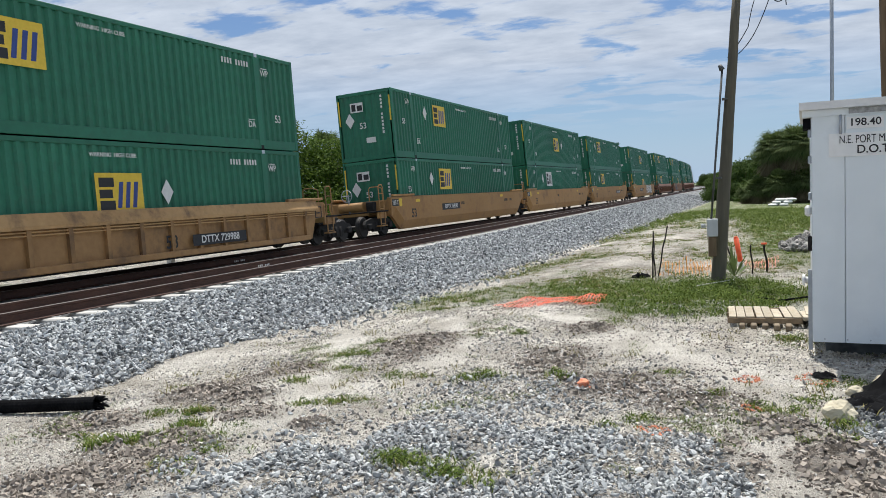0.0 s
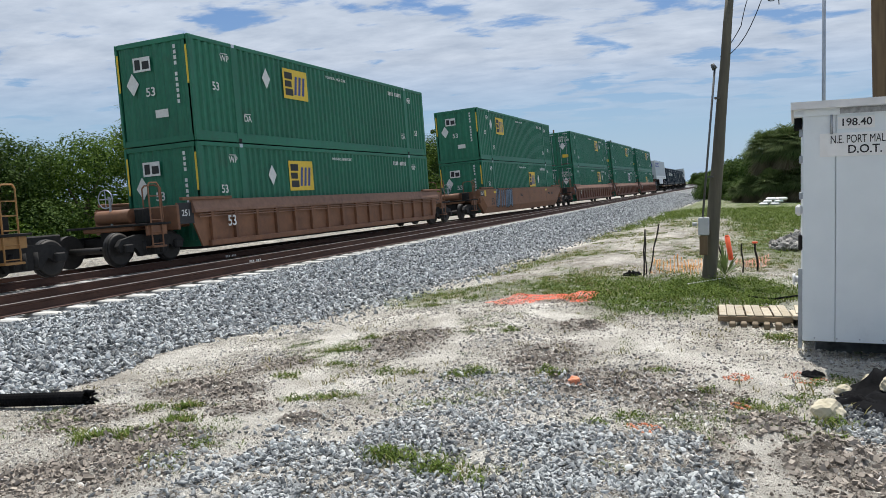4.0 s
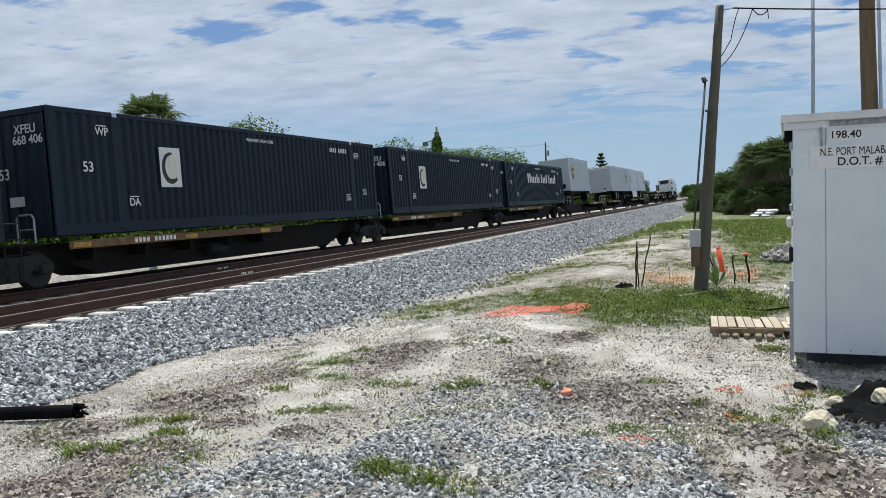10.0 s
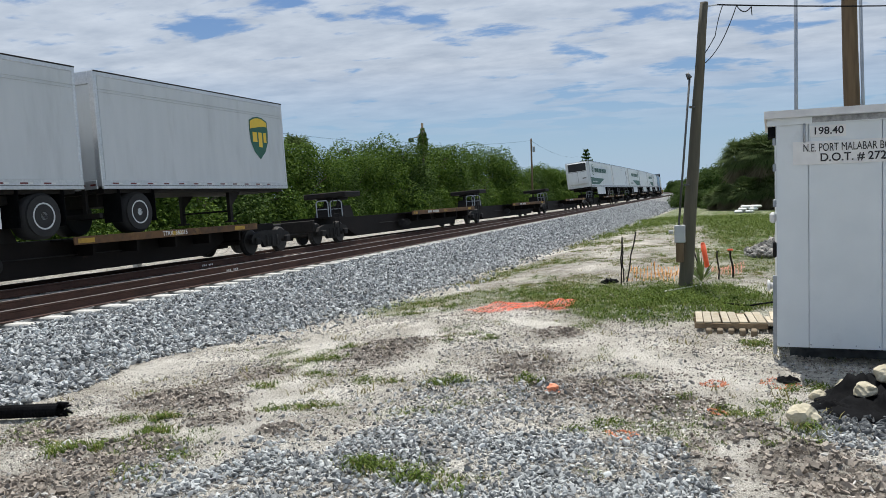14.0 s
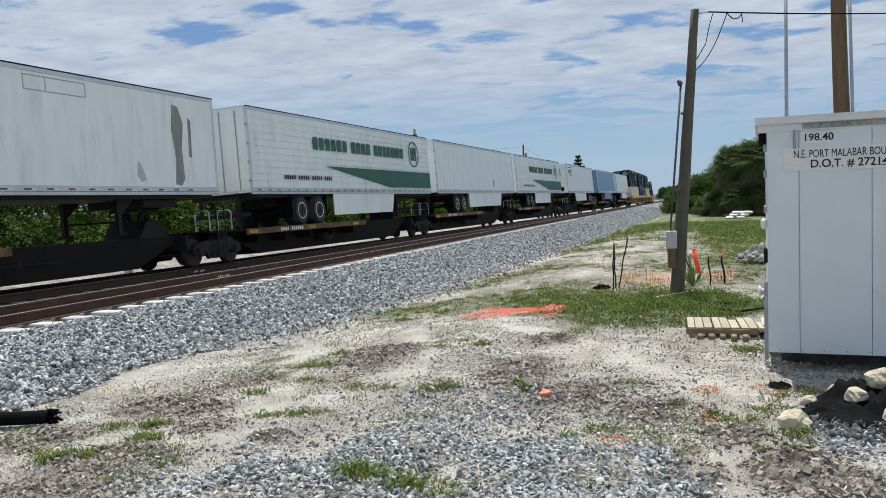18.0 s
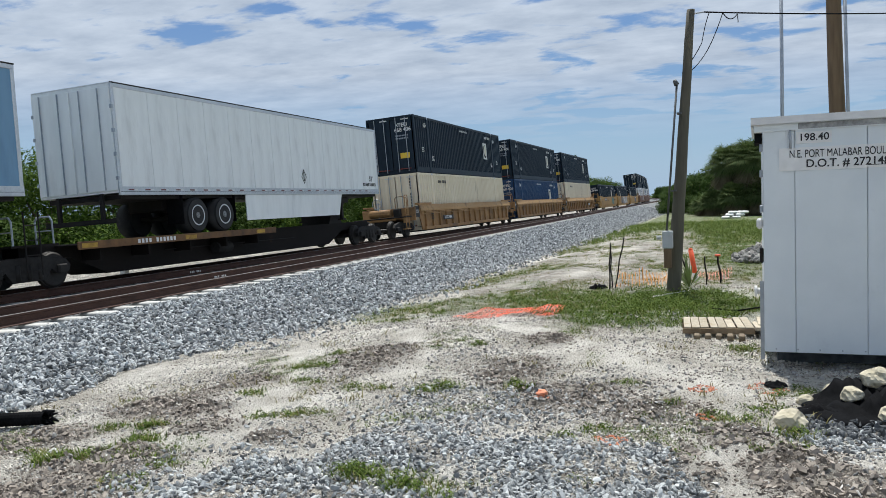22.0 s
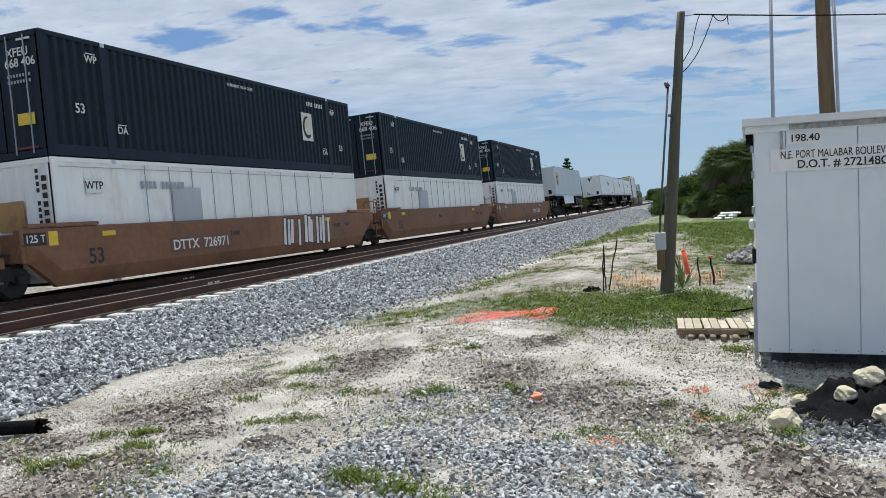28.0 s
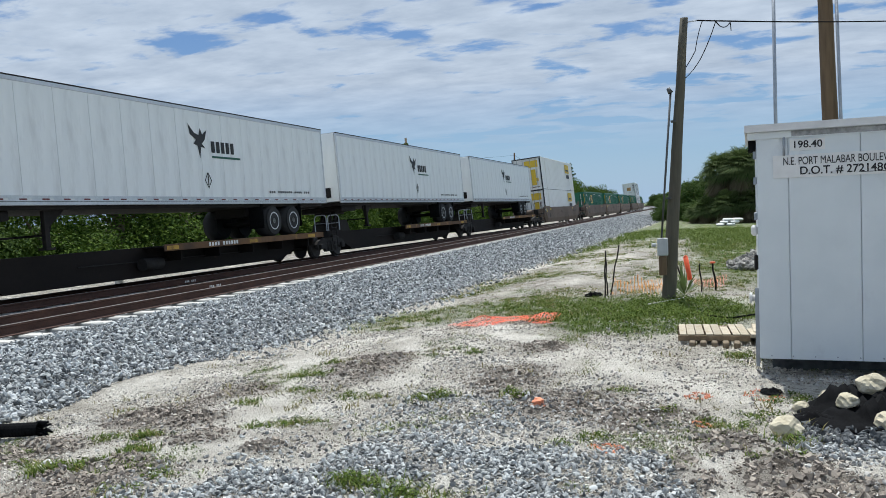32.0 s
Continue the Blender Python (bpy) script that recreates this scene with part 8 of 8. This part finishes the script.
        part_of("wordmark", shared("banner_words", lambda: [prism(bb, [(0.8 + i * 0.36, 4.12), (0.8 + i * 0.36 + 0.18, 4.12), (0.8 + i * 0.36 + 0.30, 4.50), (0.8 + i * 0.36 + 0.12, 4.50)], y - 0.008, y - 0.004) for bb in [bmesh.new()] for i in range(14) if i != 7][-1], PALE), PALE, top)
        part_of("nose_banner", shared("banner_nose", lambda: slab(-0.03, -0.9, 3.95, -0.021, 0.9, 4.55), LOGOBLUE), LOGOBLUE, top)
        part_of("nose_words", shared("banner_nose_words", lambda: [block(bb, -0.036, -0.75 + i * 0.22, 4.12, -0.03, -0.75 + i * 0.22 + 0.13, 4.40) for bb in [bmesh.new()] for i in range(7)][-1], PALE), PALE, top)
    elif logo and logo[0] == "bird":
        lx = logo[1]
        bird = [(-0.45, 0.52), (-0.2, 0.28), (0.02, 0.22), (0.10, 0.42), (0.20, 0.25), (0.42, 0.40), (0.30, 0.10), (0.15, -0.02), (0.30, -0.15), (0.10, -0.12), (0.02, -0.45), (-0.06, -0.10), (-0.25, -0.05), (-0.12, 0.08), (-0.38, 0.22)]
        part_of("bird_badge", shared(("bird", lx), lambda: prism(bmesh.new(), [(x + lx - 0.6, z + 3.92) for x, z in bird], y - 0.004, y), INK), INK, top, "black bird emblem")
        part_of("wordmark", shared(("bird_words", lx), lambda: word_bars("uuuuu", lx, 0.25, 0.17, 0.3, 0.34, y - 0.004, y), INK), INK, top).location.z = 3.66
        part_of("caption", shared(("bird_caption", lx), lambda: slab(lx, y - 0.004, 3.50, lx + 1.5, y, 3.56), LOGOGREEN), LOGOGREEN, top)
        part_of("diamond", shared(("bird_diamond", lx), lambda: diamond_ring(lx - 0.28, 2.82, 0.17, 0.25, y), INK), INK, top)
        part_of("slogan", shared(("bird_slogan", lx), lambda: [block(bb, 12.4 + i * 0.14, y - 0.004, 2.47, 12.4 + i * 0.14 + 0.08, y, 2.54) for bb in [bmesh.new()] for i in range(20) if i not in (3, 11, 16)][-1], INK), INK, top)
        part_of("nose_bird", shared("nose_bird", lambda: prism(bmesh.new(), [(-x * 0.8, z * 0.8) for x, z in bird], -0.004, 0.0), INK), INK, top).matrix_basis = pose(-0.022, 0.1, 4.45, 0, 0, -90)
        part_of("nose_diamond", shared("nose_diamond", lambda: prism(bmesh.new(), [(-0.2, 0), (0, -0.25), (0.2, 0), (0, 0.25)], -0.004, 0), GALV), GALV, top).matrix_basis = pose(-0.022, 0.6, 2.6, 0, 0, -90)
    elif logo and logo[0] == "frame":
        part_of("logo_frame", shared("logo_frame", lambda: [block(bb, *q) for bb in [bmesh.new()] for q in ((0.9, y - .003, 3.85, 2.75, y, 3.90), (0.9, y - .003, 4.62, 2.75, y, 4.67), (0.9, y - .003, 3.9, 0.95, y, 4.62), (2.7, y - .003, 3.9, 2.75, y, 4.62))][-1], INK), INK, top)
        part_of("wordmark", shared("frame_words", lambda: [block(bb, 1.15 + i * 0.2, y - 0.003, 4.15, 1.15 + i * 0.2 + 0.13, y, 4.40) for bb in [bmesh.new()] for i in range(7)][-1], LOGOGREEN), LOGOGREEN, top)
        part_of("swoosh", shared("frame_swoosh", lambda: slab(1.1, y - 0.003, 4.05, 2.5, y, 4.09), INK), INK, top)
        part_of("nose_frame", shared("nose_frame", lambda: [block(bb, *q) for bb in [bmesh.new()] for q in ((-.026, -.7, 3.85, -.02, .7, 3.9), (-.026, -.7, 4.45, -.02, .7, 4.5), (-.026, -.7, 3.9, -.02, -.65, 4.45), (-.026, .65, 3.9, -.02, .7, 4.45), (-.026, -.5, 4.05, -.02, .5, 4.28))][-1], INK), INK, top)
    elif logo and logo[0] == "dot":
        part_of("diamond", shared(("side_diamond", logo[1]), lambda: diamond_ring(logo[1], 2.75, 0.18, 0.27, y), INK), INK, top)
    if tag:
        on_side("size_mark", "53'", L - 0.8, -W - 0.016, 2.75, 0.22, INK, top)
        part_of("stencil", shared(("tag_stencil", L), lambda: [block(bb, L - 1.6 + i * 0.13, -W - 0.008, 2.45, L - 1.6 + i * 0.13 + 0.09, -W - 0.003, 2.58) for bb in [bmesh.new()] for i in range(10)][-1], INK), INK, top)
    return top


# ---- the consist, leading end first ----
LOWER, UPPER = 0.29, 3.215


def load(ob, q, z, length=BOX_L):
    """A load whose leading end is q metres up the line at the start, z above the rails."""
    ob["deck"] = z
    MOVING.append((ob, q, length))
    return ob


CACHE = {}


def box(kind, q, z, *args, **kw):
    key = (kind, args, tuple(sorted(kw.items())))
    maker = {"green": lambda: container("green steel 53-foot container with a yellow logo panel", GREEN, *args, **kw),
             "navy": lambda: container("dark navy ribbed 53-foot container with white markings", NAVY, *args, **kw),
             "blue": lambda: container("blue ribbed 53-foot container with white markings", BLUE, *args, **kw),
             "cream": lambda: container("rust-streaked cream ribbed container with leading doors", CREAM, *args, **kw),
             "white": lambda: container("white smooth-panelled container in a wagon well", WHITE, *args, **kw),
             "yellowmark": lambda: container("off-white smooth container with a small yellow logo", WHITE, *args, **kw)}[kind]
    if key in CACHE:
        ob = copy_thing(CACHE[key], Matrix())
    else:
        ob = CACHE[key] = maker()
    return load(ob, q, z)


def wells(first_joint, joints, fronts, material, ribbed, label, marks=None, extras=None):
    ends = [first_joint] + joints
    for i, (a, b, q) in enumerate(zip(ends, ends[1:], fronts)):
        w = well_wagon(label, material, a, b, q, ribbed, i == 0, i == len(fronts) - 1, (marks or {}).get(i, ""), (extras or {}).get(i))
        load(w, a, 0.0, b - a)


# green double stacks
wells(4.6, [24.9], [6.4], SOOTTAN, True, "tan ribbed-side well wagon carrying two stacked containers", {0: ("DTTX 729988", 11.5, 0.66)})
wells(28.3, [48.0, 68.0, 88.0], [30.1, 49.65, 69.6], TAN, False, "tan smooth-sided well wagon carrying two stacked containers", {0: ("DTTX 768240", 5.3, 0.98), 2: ("DTTX 768240", 11.9, 0.98)})
wells(91.7, [111.6], [93.4], TAN, False, "graffiti-sprayed tan well wagon carrying two stacked containers", {0: ("DTTX 470200", 4.9, 1.0)}, {0: (("tag", 9.2, 14.3, PALE, 3),)})
wells(115.4, [135.4], [117.25], RUSTY, True, "rust-brown ribbed well wagon carrying two stacked containers")
wells(139.6, [159.6], [141.4], RUSTY, False, "rust-brown smooth well wagon with faint graffiti", None, {0: (("tag", 1.5, 5.0, SLATE, 6),)})
wells(163.2, [183.1, 203.1, 222.6], [165.2, 184.9, 204.8], BROWN, True, "red-brown ribbed well wagon carrying two stacked containers")
for q, up, lo, doors in ((6.4, (5.7, 1.9), (8.2, 1.65), False), (30.1, (5.1, 2.05), (5.2, 2.0), False), (49.65, (8.2, 1.6), (5.2, 2.0), False), (69.6, (4.9, 2.05), (5.2, 2.0), False), (93.4, (8.1, 1.5), (8.2, 1.5), False),
                         (117.25, (5.3, 2.05), (5.2, 1.95), False), (141.4, (3.9, 2.05), (10.2, 1.8), False), (165.2, (11.0, 2.05), (11.0, 2.0), True), (184.9, (11.0, 2.05), (11.0, 2.0), True), (204.8, (11.0, 2.05), (8.2, 1.6), True)):
    box("green", q, UPPER, doors, "panel", up[0], up[1])
    box("green", q, LOWER, doors, "white_panel" if q in (184.9, 49.65) else "panel", lo[0], lo[1])

# spine wagons: joints, aprons measured from each leading joint, hitch
SPINES = [([226.1, 243.8, 261.2, 278.3, 295.8, 312.7], ["rear", "mid", "mid", "mid", "mid"]), ([316.8, 334.2, 353.0, 371.3], ["rear", "front", "both"]), ([375.6, 393.5, 411.7, 430.2], ["rear", "rear", "rear"]),
          ([434.5, 451.4, 468.8, 486.0, 503.6, 521.3], ["rear", "front", "front", "front", "front"]), ([525.5, 543.2, 562.5, 580.4], ["rear", "front", "front"]),
          ([775.5, 791.6, 809.5, 827.2, 845.6, 864.6], ["rear", "rear", "rear", "rear", "rear"])]
for joints, kinds in SPINES:
    for i, kind in enumerate(kinds):
        a, b = joints[i], joints[i + 1]
        L = b - a
        ap = {"rear": [(7.4, L - 1.1)], "front": [(1.2, 9.9)], "mid": [(1.4, 10.0)], "both": [(0.9, 7.0), (L - 8.6, L - 1.2)]}[kind]
        hitch = {"rear": 2.2, "front": L - 2.2, "mid": None, "both": L * 0.45}[kind]
        words = {334.2: "ALL PURPOSE SPINE CAR", 353.0: "TTRX  360315"}.get(a, "")
        load(spine_wagon(a, b, ap, i == 0, i == len(kinds) - 1, hitch, words), a, 0.0, L)

load(trailer("silver-grey road trailer with a blue company banner", GREYSIDE, 16.15, (12.4, 13.7), ("banner",), (10.6, 4.2), posts=11), 226.2, 0.0)
for q, logo, lx, lz in ((244.9, "wordmark", 9.1, 1.85), (262.35, "badge", 3.85, 1.62), (280.0, "badge", 3.6, 1.62), (297.4, "wordmark", 9.1, 1.85)):
    ob = container("dark navy ribbed 53-foot container riding alone on a spine wagon", NAVY, False, logo, lx, lz)
    load(ob, q, 1.14)
load(trailer("short grey road trailer with a brown shield badge", GREYSIDE, 8.6, (7.6,), ("shield", 1.5, "brown"), None, posts=1, legs=2.2), 316.6, 0.0, 8.6)
load(trailer("long grey road trailer with leading doors and a green shield badge", GREYSIDE, 14.1, (2.4, 3.7), ("shield", 12.0, "green"), None, posts=1, doors=True, legs=10.5), 339.5, 0.0, 14.1)
load(trailer("short grey road trailer with a brown shield badge", PALEGREY, 8.9, (7.7,), ("shield", 1.6, "brown"), (2.0, 6.6), posts=1), 354.3, 0.0, 8.9)
load(trailer("short grey road trailer with a green shield badge", PALEGREY, 8.4, (1.2,), ("shield", 6.9, "green"), None, posts=1, doors=True, legs=5.6), 363.8, 0.0, 8.4)
load(trailer("white refrigerated trailer with a green wedge stripe", TRAILER, 16.3, (12.0, 13.3), ("frozen", False), (3.7, 9.8), nose="reefer", ribs=True), 434.6, 0.0, 16.3)
scuffed = trailer("plain white road trailer with scuffed side panels", TRAILER, 16.0, (3.1, 4.4), None, None, posts=2, doors=True, legs=12.2)
SCUFF = surface("black_scuff", (0.10, 0.10, 0.10), (0.34, 0.34, 0.33), 9, 2.5, 0.7, stretch_z=0.1)
part("scuff", prism(bmesh.new(), [(14.05, 2.40), (14.30, 2.36), (14.46, 2.55), (14.42, 3.4), (14.55, 4.1), (14.36, 4.55), (14.12, 4.60), (14.02, 3.9), (14.14, 3.1)], -1.306, -1.3025), SCUFF, scuffed, "dark scrape down the side")
part("scuff", prism(bmesh.new(), [(14.72, 3.2), (14.84, 3.15), (14.88, 4.2), (14.76, 4.3)], -1.306, -1.3025), SCUFF, scuffed, "dark scrape down the side")
part("scuff", prism(bmesh.new(), [(12.6, 3.0), (12.72, 2.9), (12.9, 2.5), (12.7, 2.45), (12.55, 2.6)], -1.306, -1.3025), GREYSIDE, scuffed)
for q in ((9.2, 4.42, 11.0, 4.445), (9.2, 4.74, 11.0, 4.765), (9.2, 4.445, 9.225, 4.74), (9.8, 4.445, 9.825, 4.74), (10.975, 4.445, 11.0, 4.74)):
    part("panel_line", slab(q[0], -1.308, q[1], q[2], -1.3025, q[3]), GALV, scuffed)
load(scuffed, 452.8, 0.0)
load(trailer("white refrigerated trailer with green lettering and leading doors", TRAILER, 16.3, (3.1, 4.4), ("frozen", True), (11.6, 5.6), ribs=True, doors=True, legs=12.6), 470.6, 0.0, 16.3)
load(trailer("white panelled road trailer with leading doors", TRAILER, 16.0, (3.1, 4.3), ("dot", 10.8), (12.6, 5.4), posts=10, doors=True, legs=13.2), 488.1, 0.0)
load(trailer("white refrigerated trailer with green lettering and leading doors", TRAILER, 16.4, (3.1, 4.4), ("frozen", True), (11.6, 5.6), ribs=True, doors=True, legs=12.6), 505.3, 0.0, 16.4)
load(trailer("white road trailer with a framed company logo", TRAILER, 16.2, (12.2, 13.5), ("frame",), (3.6, 10.4), posts=14, legs=2.8), 525.6, 0.0, 16.2)
load(trailer("faded blue road trailer with leading doors", SKYBLUE, 16.2, (2.6, 3.9), None, (11.9, 5.0), posts=13, doors=True, legs=12.8), 546.2, 0.0, 16.2)
load(trailer("white road trailer with leading doors and a side skirt", TRAILER, 16.0, (3.1, 4.4), ("dot", 9.4), (12.4, 5.6), posts=13, doors=True, legs=13.0, tag=True), 565.3, 0.0)

# navy over cream
wells(584.4, [604.5, 624.6, 645.0], [586.4, 606.2, 626.4], SOOTTAN, True, "tan ribbed well wagon carrying two stacked containers", {0: ("DTTX 740806", 3.4, 0.82), 2: ("DTTX 740806", 12.3, 0.82)})
for q, low in ((586.4, "cream"), (606.2, "blue"), (626.4, "cream")):
    box("navy", q, UPPER, True, "badge", 12.4, 1.62)
    box(low, q, LOWER, True, *(("badge", 12.2, 1.62) if low == "blue" else (None, 5.0, 2.0)))
wells(648.4, [668.2, 688.2, 708.0], [650.2, 669.8, 690.0], OCHRE, False, "ochre yellow well wagon with graffiti carrying one container", {0: ("DTTX 795364", 4.4, 1.18), 2: ("DTTX 795364", 9.8, 1.24)},
      {0: (("tag", 10.9, 13.4, TEAL, 11),), 1: (("tag", 6.0, 12.5, PALE, 12), ("tag", 3.2, 5.4, SLATE, 15)), 2: (("tag", 7.4, 10.6, SLATE, 13),)})
for q, lx in ((650.2, 12.1), (669.8, 4.0), (690.0, 1.9)):
    box("navy", q, LOWER, False, "badge", lx, 1.62)
# navy over white
wells(711.4, [731.2, 751.2, 771.2], [713.3, 732.9, 752.8], RUSTY, False, "rust-brown well wagon with graffiti carrying two stacked containers", {0: ("DTTX 726971", 5.15, 0.88), 2: ("DTTX 726971", 11.7, 0.88)}, {0: (("tag", 9.7, 13.6, PALE, 21),)})
for q in (713.3, 732.9, 752.8):
    box("navy", q, UPPER, True, "badge", 12.4, 1.62)
    box("white", q, LOWER, False, None, 5.0, 2.0, "sheet")
load(trailer("grey road trailer with a brown shield badge and a side skirt", PALEGREY, 16.2, (12.1, 13.4), ("shield", 1.6, "brown"), (4.1, 10.2), posts=1, legs=3.3), 775.0, 0.0, 16.2)
for q, lx in ((810.2, 9.3), (828.0, 9.1), (846.6, 8.6)):
    load(trailer("white road trailer with a black bird emblem", TRAILER, 16.5, (12.6, 13.9), ("bird", lx), None, posts=15, legs=3.2), q, 0.0, 16.5)
# off-white stack and the low green loads behind it
wells(866.8, [886.7], [868.7], DUSTY, False, "dusty brown smooth well wagon carrying two off-white containers")
box("yellowmark", 868.7, UPPER, True, None, 5.0, 2.0, "plain", False)
box("yellowmark", 868.7, LOWER, True, None, 5.0, 2.0, "plain", False)
wells(890.6, [910.4, 930.4, 950.2], [892.5, 912.1, 932.1], DUSTY, False, "dusty brown smooth well wagon carrying one green container")
for q in (892.5, 912.1, 932.1):
    box("green", q, LOWER, False, "panel", 5.2, 2.0)
wells(954.0, [973.8, 993.8, 1013.6], [955.9, 975.5, 995.5], DUSTY, False, "dusty brown smooth well wagon carrying stacked containers")
box("green", 955.9, LOWER, False, "panel", 5.2, 2.0)
box("white", 975.5, LOWER, False, None, 5.0, 2.0, "sheet")
box("white", 975.5, UPPER, False, None, 5.0, 2.0, "sheet")
box("green", 995.5, LOWER, False, "panel", 5.2, 2.0)


def motions():
    """The whole train comes on at an even pace."""
    times = [k * 1.0 for k in range(33)]
    for ob, s, length in MOVING:
        rows = []
        for t in times:
            here = s - gone(t)
            rows.append((t, riding(here, length) @ Matrix.Translation((0, 0, ob.get("deck", 0.0)))))
        walk(ob, rows)


motions()
